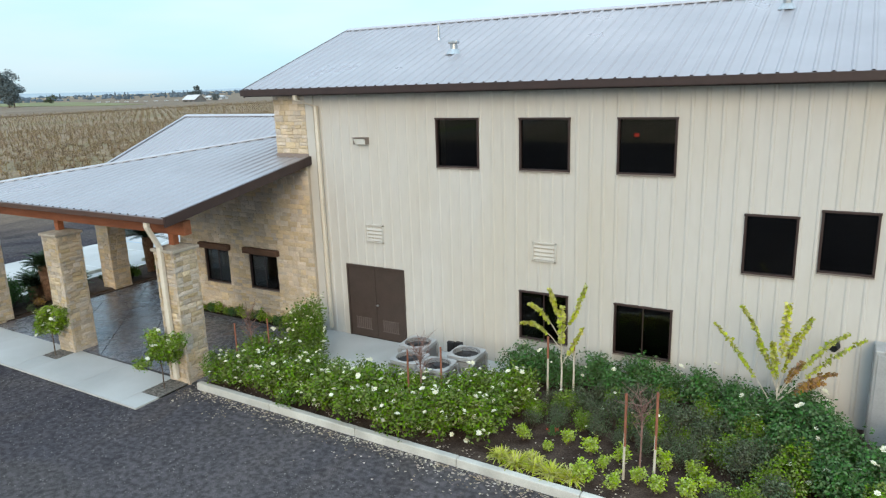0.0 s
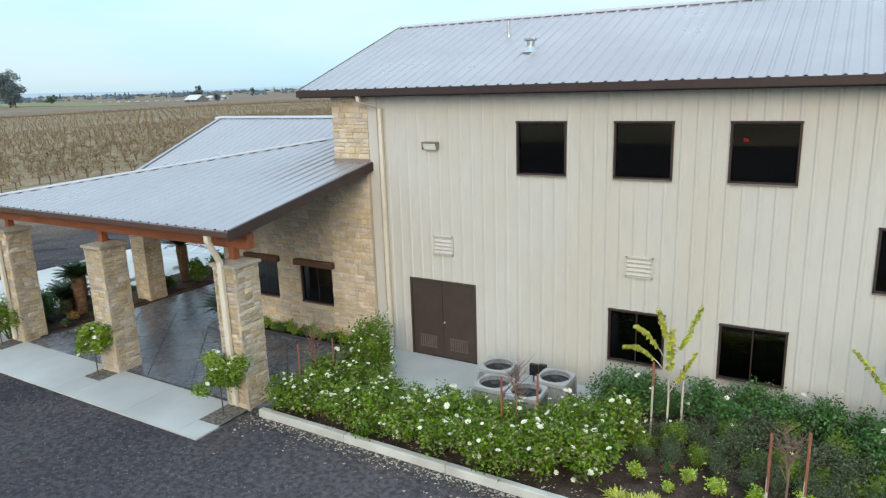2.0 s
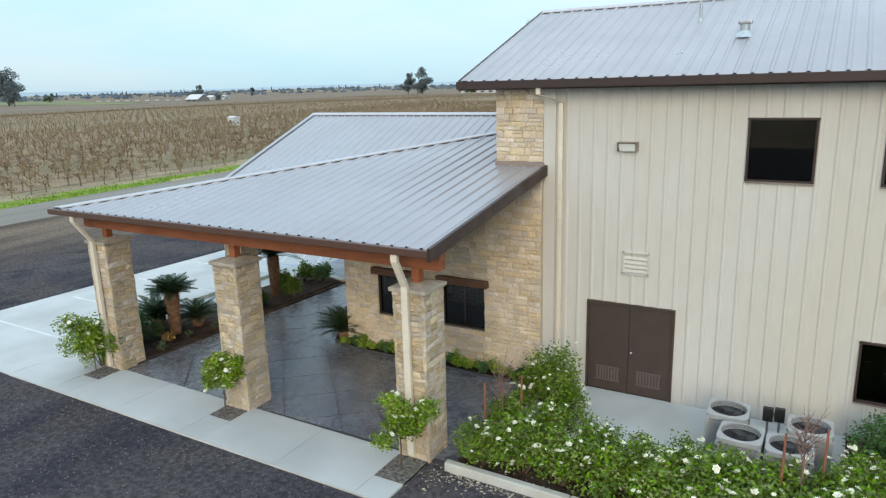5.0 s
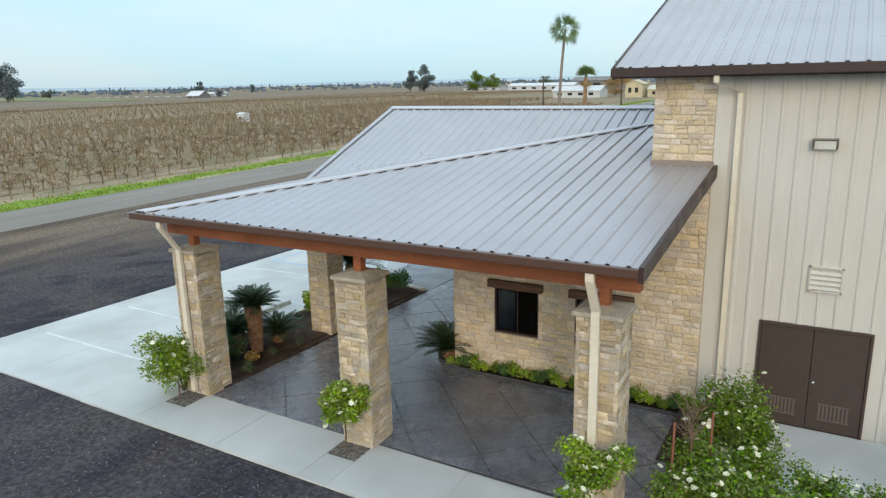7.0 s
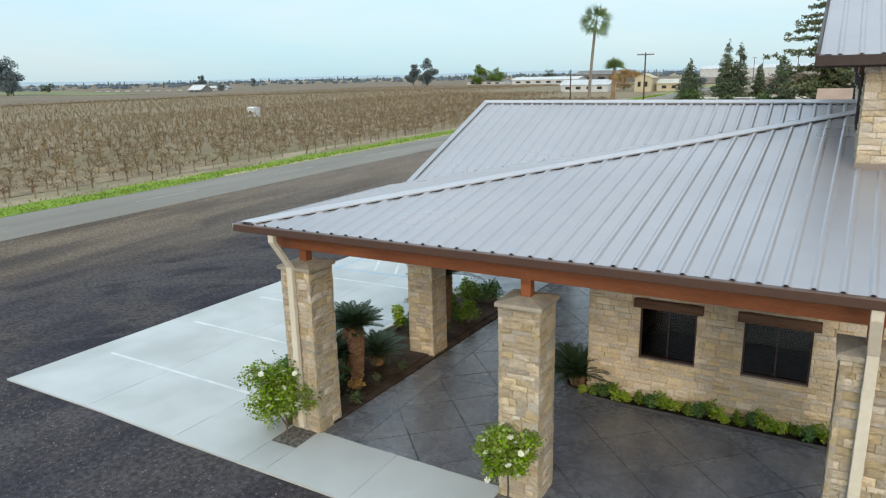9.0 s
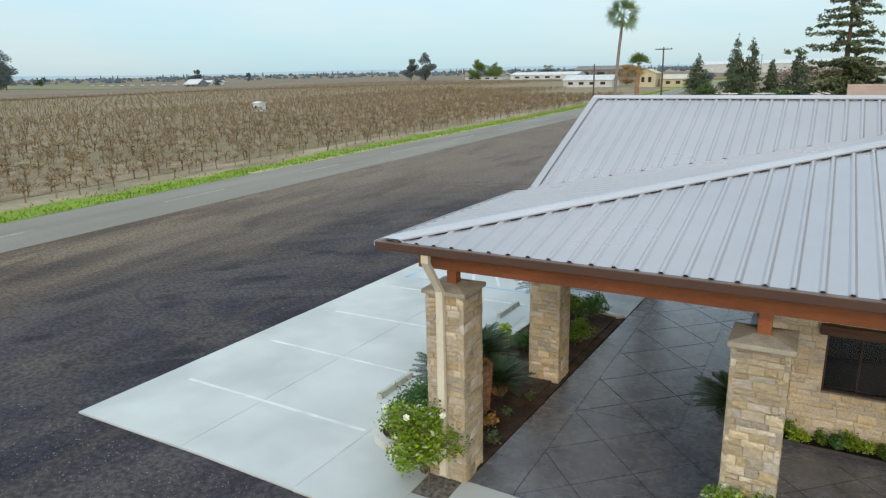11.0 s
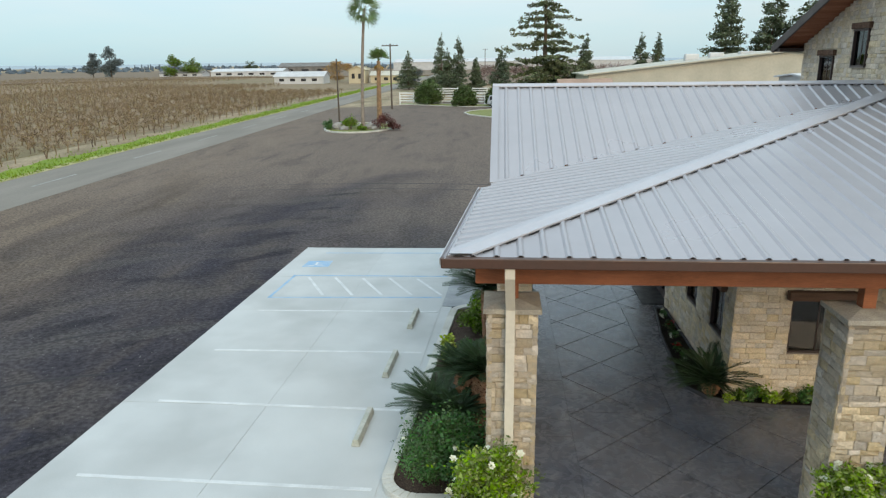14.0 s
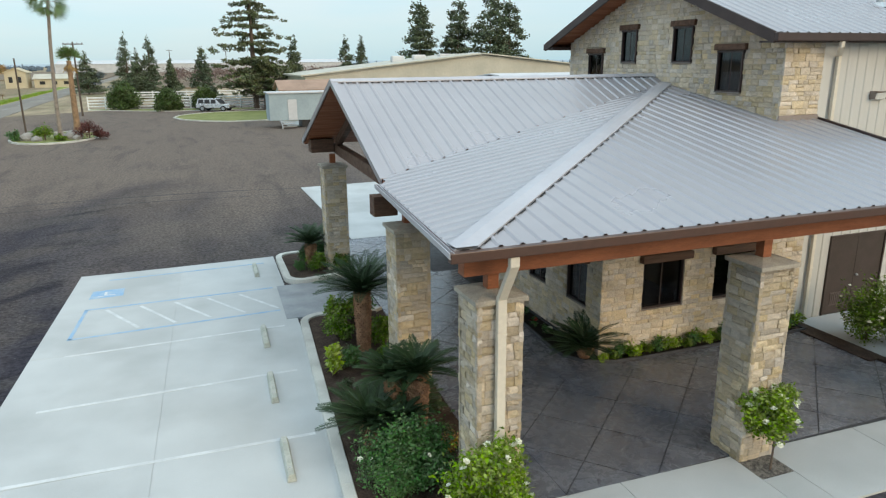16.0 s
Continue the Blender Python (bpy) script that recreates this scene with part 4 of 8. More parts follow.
# main roof
ROOF_M = put("roof", Geo().hexa([(RAKE_X + 0.02, EAVE_Y + 0.02, EAVE_Z - 0.12), (X_END + 0.4, EAVE_Y + 0.02, EAVE_Z - 0.12), (X_END + 0.4, RIDGE_Y, RIDGE_Z - 0.12), (RAKE_X + 0.02, RIDGE_Y, RIDGE_Z - 0.12),
                                 (RAKE_X + 0.02, EAVE_Y + 0.02, EAVE_Z - 0.02), (X_END + 0.4, EAVE_Y + 0.02, EAVE_Z - 0.02), (X_END + 0.4, RIDGE_Y, RIDGE_Z - 0.02), (RAKE_X + 0.02, RIDGE_Y, RIDGE_Z - 0.02)])
             .hexa([(RAKE_X + 0.02, RIDGE_Y, RIDGE_Z - 0.12), (X_END + 0.4, RIDGE_Y, RIDGE_Z - 0.12), (X_END + 0.4, NORTH - EAVE_Y, EAVE_Z - 0.12), (RAKE_X + 0.02, NORTH - EAVE_Y, EAVE_Z - 0.12),
                    (RAKE_X + 0.02, RIDGE_Y, RIDGE_Z - 0.02), (X_END + 0.4, RIDGE_Y, RIDGE_Z - 0.02), (X_END + 0.4, NORTH - EAVE_Y, EAVE_Z - 0.02), (RAKE_X + 0.02, NORTH - EAVE_Y, EAVE_Z - 0.02)]),
             BEAM, BARN, "ribbed silver metal gable roof with rust-brown soffit")
run = RIDGE_Y - EAVE_Y
roof_plane(ROOF_M, (0, EAVE_Y, EAVE_Z), (1, 0, 0), (0, 1, PITCH), RAKE_X, X_END + 0.4, lambda u: 0.0, lambda u: run)
roof_plane(ROOF_M, (0, NORTH - EAVE_Y, EAVE_Z), (1, 0, 0), (0, -1, PITCH), RAKE_X, X_END + 0.4, lambda u: 0.0, lambda u: run)
cap(ROOF_M, (RAKE_X, RIDGE_Y, RIDGE_Z), (X_END + 0.4, RIDGE_Y, RIDGE_Z), 0.2, 0, dirs=((0, -1, -PITCH), (0, 1, -PITCH)))


def board(g, p, q, w, h0, h1, side):
    """A board from p to q, w thick towards side, from h0 to h1 above the line."""
    p, q, s = Vector(p), Vector(q), Vector(side) * w
    z0, z1 = Vector((0, 0, h0)), Vector((0, 0, h1))
    return g.hexa([p + z0, q + z0, q + s + z0, p + s + z0, p + z1, q + z1, q + s + z1, p + s + z1])


put("gutter", board(Geo(), (RAKE_X - 0.05, EAVE_Y, EAVE_Z), (X_END + 0.4, EAVE_Y, EAVE_Z), 0.12, -0.175, 0.0, (0, -1, 0)), BROWN, ROOF_M, "dark brown eave gutter", bevel=0.012)
put("gutter", board(Geo(), (RAKE_X - 0.05, NORTH - EAVE_Y, EAVE_Z), (X_END + 0.4, NORTH - EAVE_Y, EAVE_Z), 0.12, -0.20, 0.0, (0, 1, 0)), BROWN, ROOF_M, "dark brown eave gutter", bevel=0.012)
for s in (-1, 1):
    y = EAVE_Y if s < 0 else NORTH - EAVE_Y
    put("rake_board", board(Geo(), (RAKE_X, y, EAVE_Z), (RAKE_X, RIDGE_Y, RIDGE_Z), 0.05, -0.22, 0.03, (-1, 0, 0)), BROWN, ROOF_M, "dark brown rake trim")
put("soffit", Geo().box(RAKE_X, X_END, EAVE_Y, 0.03, EAVE_Z - 0.2, EAVE_Z - 0.16), BROWN, ROOF_M)
put("soffit", Geo().box(RAKE_X, X_END, NORTH - 0.03, NORTH - EAVE_Y, EAVE_Z - 0.2, EAVE_Z - 0.1), BROWN, ROOF_M)
# vents on the main roof
for x, y, r, h, t in ((-0.30, 2.86, 0.035, 0.42, 0), (0.80, 1.75, 0.10, 0.22, 1), (8.63, 3.55, 0.10, 0.25, 1)):
    z = EAVE_Z + PITCH * (y - EAVE_Y)
    vt = thing("roof_vent", (x, y, z), "small galvanised vent pipe on the metal roof", "roof vent", "roof vents")
    put("pipe", Geo().tube([(x, y, z - 0.05), (x, y, z + h)], r, 12), STEEL, vt, smooth=False)
    put("flashing", Geo().tube([(x, y, z - 0.05), (x, y, z + 0.09)], [r * 2.4, r * 1.2], 12), STEEL, vt)
    if t:
        put("cowl", Geo().box(x - 0.14, x + 0.14, y - 0.09, y + 0.09, z + h, z + h + 0.09), STEEL, vt, "flat vent cowl", bevel=0.03)

# stone gable wall (openings and core; its stones follow at the end of the file)
GABLE_X = -4.14
G_HOLES = [(5.50, 6.22, 6.43, 7.35), (3.06, 3.83, 6.43, 7.35), (1.20, 2.05, 5.72, 6.70), (7.25, 8.05, 5.72, 6.70)]
gtop = lambda u: RIDGE_Z - 0.14 - PITCH * abs(u - RIDGE_Y)
gw = Geo()
wall_cells(gw, 0.0, NORTH, 0.0, gtop, G_HOLES, lambda u, d, z: (d, u, z), GABLE_X + 0.034, GABLE_X + 0.35, (RIDGE_Y,))
GABLE_WALL = put("gable_wall", gw, MORTAR, BARN, "grey-tan ashlar stone gable wall")
RETURN_WALL = put("return_wall", Geo().box(GABLE_X + 0.034, -2.98, -0.026, -0.004, 0.0, EAVE_Z - 0.16), MORTAR, BARN, "short stone return of the gable wall")
west = lambda x0: (lambda u, d, z: (x0 + d, u, z))
for hole in G_HOLES:
    wn_ = window(BARN, hole, west(GABLE_X), mull=True)
    put("lintel", Geo().box(GABLE_X - 0.09, GABLE_X + 0.05, hole[0] - 0.1, hole[1] + 0.1, hole[3] + 0.02, hole[3] + 0.17), LINTEL, BARN, "dark timber lintel", bevel=0.012)

# ---- low stone wing with the hipped porch roof ----
WING = thing("tasting_room_wing", (-8, 2, 0), "low stone wing with ribbed metal hip roof and covered porch", "building")
LE, LS, HIP = 4.27, 0.18, 0.9            # eave height and pitch of the low roof
EX, EY, RX = -13.98, -4.83, -3.14
GR_Z, GP = 6.08, 0.398         # porch gable ridge and pitch
GX = -13.50
zs = lambda x, y: LE + LS * (y - EY)
LW = LS * HIP
zw = lambda x, y: LE + LW * (x - EX)
VAL = LW / GP
valley_y = lambda x: 0.10 + (x - EX) * VAL


def slab(g, poly, zf, t0, t1):
    k = len(poly)
    return g.add([(x, y, zf(x, y) + t0) for x, y in poly] + [(x, y, zf(x, y) + t1) for x, y in poly],
                 [tuple(range(k))[::-1], tuple(range(k, 2 * k))] + [(i, (i + 1) % k, k + (i + 1) % k, k + i) for i in range(k)])


zg = lambda x, y: GR_Z - GP * abs(y - RIDGE_Y)
deck = Geo()
slab(deck, [(EX + 0.04, EY + 0.04), (RX - 0.02, EY + 0.04), (RX + 0.1, 0.0), (GABLE_X, 0.0), (GABLE_X, 4.02)], zs, -0.13, -0.02)
slab(deck, [(EX + 0.04, EY + 0.04), (GABLE_X, 4.0), (GABLE_X, 4.12), (EX + 0.52, 0.3), (EX + 0.37, -0.2)], zw, -0.13, -0.02)
slab(deck, [(GX + 0.03, RIDGE_Y), (GX + 0.03, valley_y(GX)), (GABLE_X, valley_y(GABLE_X)), (GABLE_X, RIDGE_Y)], zg, -0.13, -0.02)
slab(deck, [(GX + 0.03, RIDGE_Y), (GABLE_X, RIDGE_Y), (GABLE_X, 9.45), (GX + 0.03, 9.45)], zg, -0.13, -0.02)
ROOF_L = put("roof", deck, BEAM, WING, "ribbed silver metal hip roof with rust-brown soffit")
skew = lambda u: 0.043 * min(max((u + 7.0) / 3.9, 0.0), 1.0)
roof_plane(ROOF_L, (0, EY, LE), (1, 0, 0), (0, 1, LS), EX, RX, lambda u: 0.0, lambda u: min(HIP * (u - EX), 4.83 if u > GABLE_X else 9.9), skew)
roof_plane(ROOF_L, (EX, 0, LE), (0, 1, 0), (1, 0, LW), EY, 4.1, lambda u: max(0.072 * (u - EY), (u - 0.10) / VAL, min(0.333 + (u + 0.2) * 0.9, 0.48)), lambda u: min((u - EY) / HIP, GABLE_X - EX))
roof_plane(ROOF_L, (0, RIDGE_Y, GR_Z), (1, 0, 0), (0, -1, -GP), GX, GABLE_X, lambda u: 0.0, lambda u: RIDGE_Y - valley_y(u))
roof_plane(ROOF_L, (0, RIDGE_Y, GR_Z), (1, 0, 0), (0, 1, -GP), GX, GABLE_X, lambda u: 0.0, lambda u: 4.8)
hip_top = (GABLE_X - 0.05, EY + HIP * (GABLE_X - EX), zs(0, EY + HIP * (GABLE_X - EX)))
cap(ROOF_L, (EX, EY, LE), hip_top, 0.3, 0, "pale metal hip cap", 0.045, ((1, 0, 0), (0, 0.75, 0)))
cap(ROOF_L, (GX - 0.02, RIDGE_Y, GR_Z), (GABLE_X, RIDGE_Y, GR_Z), 0.16, 0, "pale metal ridge cap", 0.05, ((0, -1, -GP), (0, 1, -GP)))
# black strips drawn in for the shade in the gaps under the caps
shut = Geo()
for k in range(1, 32):
    a, b = EX + 0.305 * k + 0.11, EX + 0.305 * k + 0.25
    p, q = ((u + 0.012, EY + HIP * (u - 0.3 - EX), zs(0, EY + HIP * (u - 0.3 - EX))) for u in (a, b))
    board(shut, p, q, 0.011, 0.004, 0.020, (1, 0, 0))
    for s in (-1, 1):
        a, b = GX + 0.305 * k - 0.10, GX + 0.305 * k + 0.10
        if b < GABLE_X:
            board(shut, (a, RIDGE_Y + s * 0.165, zg(0, RIDGE_Y + 0.165)), (b, RIDGE_Y + s * 0.165, zg(0, RIDGE_Y + 0.165)), 0.010, 0.003, 0.020, (0, s, 0))
put("closure_foam", shut, BLACK, ROOF_L, "dark strips for the shaded gaps under the caps", kind="stuff")
put("gutter", board(Geo(), (EX - 0.1, EY, LE), (RX, EY, LE), 0.11, -0.13, 0.004, (0, -1, 0)), GUTTER, ROOF_L, "dark brown eave gutter", bevel=0.012)
w_s, w_n = Vector((EX - 0.045, EY - 0.10, LE + 0.005)), Vector((EX + 0.30, -0.16, LE + 0.058))
trough = Geo()
for off, wide, low, high in ((0.0, 0.010, -0.07, 0.0), (-0.010, 0.05, -0.07, -0.058), (-0.060, 0.012, -0.07, 0.006)):
    board(trough, w_s + Vector((off, 0, 0)), w_n + Vector((off, 0, 0)), wide, low, high, (-1, 0, 0))
trough.box(w_n.x - 0.072, w_n.x, w_n.y, w_n.y + 0.012, w_n.z - 0.07, w_n.z + 0.006)
put("gutter", trough, ROOFCAP, ROOF_L, "open silver metal eave gutter")
put("drip_edge", board(Geo(), (EX + 0.01, EY, LE), (EX + 0.34, -0.2, LE + 0.055), 0.035, 0.001, 0.016, (-1, 0, 0)), ROOF, ROOF_L, "pale metal drip edge")
put("rake_board", board(Geo(), (RX, EY - 0.1, LE), (RX + 0.19, -0.02, zs(0, 0)), 0.07, -0.19, 0.045, (1, 0, 0)), BROWN, ROOF_L, "dark brown rake trim")
for y1 in (valley_y(GX) - 0.05, 9.45):
    put("rake_board", board(Geo(), (GX, RIDGE_Y, GR_Z), (GX, y1, zg(0, y1)), 0.03, -0.10, 0.030, (-1, 0, 0)), ROOF, ROOF_L, "silver metal rake trim")
    put("rake_cap", board(Geo(), (GX + 0.125, RIDGE_Y, GR_Z), (GX + 0.125, y1, zg(0, y1)), 0.16, 0.031, 0.040, (-1, 0, 0)), ROOF, ROOF_L, "silver metal rake strip")
put("wall_flashing", board(Geo(), (GABLE_X - 0.02, -0.05, zs(0, -0.05)), (-2.96, -0.05, zs(0, -0.05)), 0.03, -0.02, 0.11, (0, -1, 0)), TAUPE, ROOF_L, "taupe metal wall flashing", bevel=0.004)

# porch timbers
put("beam", Geo().box(-13.66, -3.25, -4.32, -4.10, 3.745, 4.095), BEAM, WING, "rust-brown timber beam", bevel=0.012)
put("beam", Geo().box(-13.18, -12.94, -4.09, 0.75, 3.742, 4.092), BEAM, WING, "rust-brown timber beam", bevel=0.012)
put("beam", Geo().box(-13.72, -13.25, 0.06, 0.40, 3.66, 4.05), LINTEL, WING, "dark timber beam end", bevel=0.012)
put("beam", Geo().box(-13.38, -12.68, 8.75, 9.28, 3.84, 4.24), LINTEL, WING, "dark timber beam end", bevel=0.012)
truss = Geo()
board(truss, (-12.95, 0.45, 3.78), (-12.64, 9.0, 3.78), 0.22, 0.0, 0.3, (1, 0, 0))
board(truss, (-12.93, 0.6, 4.1), (-12.80, RIDGE_Y, 5.6), 0.18, -0.1, 0.16, (1, 0, 0))
board(truss, (-12.64, 8.7, 4.1), (-12.80, RIDGE_Y, 5.6), 0.18, -0.1, 0.16, (1, 0, 0))
put("truss", truss, LINTEL, WING, "dark timber gable truss", bevel=0.012)

# low stone walls with their openings
SW = -0.17
L_HOLES = [(-7.63, -6.51, 1.02, 2.15), (-5.64, -4.45, 1.02, 2.15)]
WW = -8.72
W_HOLES = [(0.45, 1.35, 1.02, 2.10), (2.35, 3.25, 1.02, 2.10), (5.3, 7.1, 0.02, 2.3)]
lw = Geo()
wall_cells(lw, WW + 0.05, -2.98, -0.05, lambda u: zs(0, SW) - 0.12, L_HOLES, south, SW + 0.034, SW + 0.3)
STONE_S = put("stone_wall", lw, MORTAR, WING, "tan ashlar stone wall")
lw2 = Geo()
wall_cells(lw2, SW + 0.05, 9.3, -0.05, lambda u: min(zw(WW, 0), zg(0, u)) - 0.12, W_HOLES, west(WW), 0.034, 0.3, (RIDGE_Y,))
STONE_W = put("stone_wall", lw2, MORTAR, WING, "tan ashlar stone wall")
put("back_wall", Geo().box(WW + 0.31, -4.2, 9.1, 9.3, -0.05, 4.2), MORTAR, WING, "plain tan back wall")
for hole in L_HOLES:
    window(WING, hole, lambda u, d, z: (u, SW + d, z), depth=0.08)
    put("lintel", Geo().box(hole[0] - 0.12, hole[1] + 0.12, SW - 0.13, SW + 0.08, 2.15, 2.33), LINTEL, WING, "dark timber lintel", bevel=0.012)
for hole in W_HOLES[:2]:
    window(WING, hole, west(WW), depth=0.08)
    put("lintel", Geo().box(WW - 0.12, WW + 0.08, hole[0] - 0.12, hole[1] + 0.12, 2.10, 2.27), LINTEL, WING, "dark timber lintel", bevel=0.012)
ent = put("entrance_door", Geo().box(WW + 0.12, WW + 0.2, 5.32, 5.40, 0.02, 2.28).box(WW + 0.12, WW + 0.2, 7.0, 7.08, 0.02, 2.28).box(WW + 0.12, WW + 0.2, 6.16, 6.24, 0.02, 2.28).box(WW + 0.12, WW + 0.2, 5.4, 7.0, 2.2, 2.28)
          .box(WW + 0.12, WW + 0.2, 5.4, 7.0, 0.02, 0.25), BROWN, WING, "brown-framed glazed entrance door, closed")
for a, b in ((5.4, 6.16), (6.24, 7.0)):
    put("pane", Geo().box(WW + 0.155, WW + 0.165, a, b, 0.25, 2.2), GLASS, ent, "dark door glass")
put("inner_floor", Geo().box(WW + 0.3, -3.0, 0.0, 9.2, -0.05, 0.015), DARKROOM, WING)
put("door_mat", Geo().box(-9.3, -8.42, 5.35, 6.95, 0.02, 0.045), BLACK, None, "black rubber mat before the entrance", bevel=0.008, category="door mat")

# ---- porch columns ----
COLS = [(-3.80, -4.21), (-8.47, -4.24), (-13.15, -4.05), (-13.02, 0.22), (-12.70, 9.02)]
CW, CAP_Z = 0.69, 3.455
COLUMN = []
for cx, cy in COLS:
    c = thing("stone_column", (cx, cy, 0), "square tan ashlar stone porch column with a flat capstone", "column", "porch columns")
    h = CW / 2
    put("core", Geo().box(cx - h + 0.032, cx + h - 0.032, cy - h + 0.032, cy + h - 0.032, -0.03, CAP_Z - 0.1), MORTAR, c)
    k = h + 0.055
    put("capstone", Geo().hexa([(cx - k, cy - k, CAP_Z - 0.11), (cx + k, cy - k, CAP_Z - 0.11), (cx + k, cy + k, CAP_Z - 0.11), (cx - k, cy + k, CAP_Z - 0.11),
                                (cx - k, cy - k, CAP_Z - 0.035), (cx + k, cy - k, CAP_Z - 0.035), (cx + k, cy + k, CAP_Z - 0.035), (cx - k, cy + k, CAP_Z - 0.035)])
        .hexa([(cx - k + 0.01, cy - k + 0.01, CAP_Z - 0.035), (cx + k - 0.01, cy - k + 0.01, CAP_Z - 0.035), (cx + k - 0.01, cy + k - 0.01, CAP_Z - 0.035), (cx - k + 0.01, cy + k - 0.01, CAP_Z - 0.035),
               (cx - 0.12, cy - 0.12, CAP_Z + 0.02), (cx + 0.12, cy - 0.12, CAP_Z + 0.02), (cx + 0.12, cy + 0.12, CAP_Z + 0.02), (cx - 0.12, cy + 0.12, CAP_Z + 0.02)]), CAPSTONE, c, "grey capstone", bevel=0.012)
    put("post", Geo().box(cx - 0.085, cx + 0.085, cy - 0.085, cy + 0.085, CAP_Z - 0.02, 3.76), BEAM, c, "short rust-brown timber post", bevel=0.008)
    COLUMN.append(c)


# ---- downspouts ----
def downspout(points, label, parent_name="downspout", w=0.085, d=0.065):
    t = thing("downspout", points[-1], label, "downspout", "downspouts")
    g = Geo()
    pts = [Vector(p) for p in points]
    ring = []
    for p in pts:
        ring.append([p + Vector((sx * w / 2, sy * d / 2, 0)) for sx, sy in ((-1, -1), (1, -1), (1, 1), (-1, 1))])
    for a, b in zip(ring, ring[1:]):
        g.hexa(b + a)
    put("pipe", g, TRIM, t, bevel=0.008)
    for p, q in zip(pts, pts[1:]):
        if abs(p.z - q.z) > 1.5:
            for f in (0.15, 0.8):
                m = p.lerp(q, f)
                put("strap", Geo().box(m.x - w / 2 - 0.006, m.x + w / 2 + 0.006, m.y - d / 2 - 0.006, m.y + d / 2 + 0.006, m.z - 0.015, m.z + 0.015), TRIM, t)
    return t


downspout([(-3.85, -4.86, 4.14), (-3.85, -4.86, 4.0), (-3.82, -4.62, 3.48), (-3.82, -4.62, 0.12)], "cream metal downspout on the stone column", w=0.135, d=0.09)
downspout([(-13.20, -4.86, 4.14), (-13.20, -4.86, 4.0), (-13.18, -4.47, 3.43), (-13.18, -4.47, 0.12)], "cream metal downspout on the stone column", w=0.13, d=0.09)
downspout([(-2.95, -0.46, 6.90), (-2.95, -0.44, 6.74), (-2.56, -0.085, 6.55), (-2.56, -0.085, 0.15)], "cream metal downspout at the barn corner", w=0.1, d=0.08)

# ---- parking court details ----
marks = thing("bay_marking", (-17.6, 0, 0.02), "white painted parking bay lines on concrete", "parking lines")


def stripe(x0, y0, x1, y1, w, material, parent, name="line", z=0.0205):
    p, q = Vector((x0, y0)), Vector((x1, y1))
    n = Vector((-(q - p).y, (q - p).x)).normalized() * w / 2
    put(name, Geo().prism([tuple(p - n), tuple(q - n), tuple(q + n), tuple(p + n)], z, z + 0.004), material, parent)


for y0, y1 in ((-3.62, -3.72), (-0.97, -1.09), (1.62, 1.72), (4.36, 4.48)):
    stripe(lot_x(y0, 0.125), y0, lot_x(y1, 0.985), y1, 0.085, PAINTW, marks)
access = thing("access_aisle_marking", (-17.5, 6.5, 0.02), "blue-edged hatched access aisle painted on concrete", "parking lines")
stripe(-20.15, 5.45, -15.0, 5.68, 0.09, PAINTB, access)
stripe(-20.0, 7.62, -14.95, 7.72, 0.09, PAINTB, access)
stripe(-20.1, 5.45, -19.95, 7.62, 0.09, PAINTB, access)
for k in range(5):
    x = -19.45 + 0.88 * k
    stripe(x, 7.45, x + 0.9, 5.72 + 0.04 * k, 0.09, PAINTW, access)
bay = thing("accessible_bay_marking", (-19.6, 9.0, 0.02), "blue painted square with white wheelchair outline on concrete", "parking symbol")
put("blue_square", Geo().prism([(-20.0, 8.58), (-19.1, 8.62), (-19.1, 9.35), (-19.95, 9.3)], 0.0205, 0.0235), PAINTB, bay)
put("white_outline", Geo().box(-19.62, -19.55, 8.8, 9.15, 0.0236, 0.026).box(-19.55, -19.32, 8.78, 8.84, 0.0236, 0.026).box(-19.8, -19.62, 8.72, 8.77, 0.0236, 0.026), PAINTW, bay)
stripe(-19.6, 10.35, -14.9, 10.5, 0.08, PAINTB, bay)


def wheel_stop():
    t = thing("wheel_stop", (0, 0, 0), "weathered concrete wheel stop in a parking bay", "wheel stop", "wheel stops")
    put("block", Geo().hexa([(-0.08, -0.64, 0), (0.08, -0.64, 0), (0.08, 0.64, 0), (-0.08, 0.64, 0), (-0.05, -0.62, 0.13), (0.05, -0.62, 0.13), (0.05, 0.62, 0.13), (-0.05, 0.62, 0.13)]), STOPM, t, bevel=0.012)
    for y in (-0.4, 0.4):
        put("pin", Geo().tube([(0, y, 0.12), (0, y, 0.137)], 0.016, 8), STEEL, t)
    return t


ws = wheel_stop()
ws.matrix_basis = pose(-15.86, -1.83, 0.02, 0, 0, -2)
for x, y in ((-15.77, 0.96), (-15.6, 3.82), (-15.25, 9.62)):
    copy_thing(ws, pose(x, y, 0.02, 0, 0, -2.5 + (x + 16)))


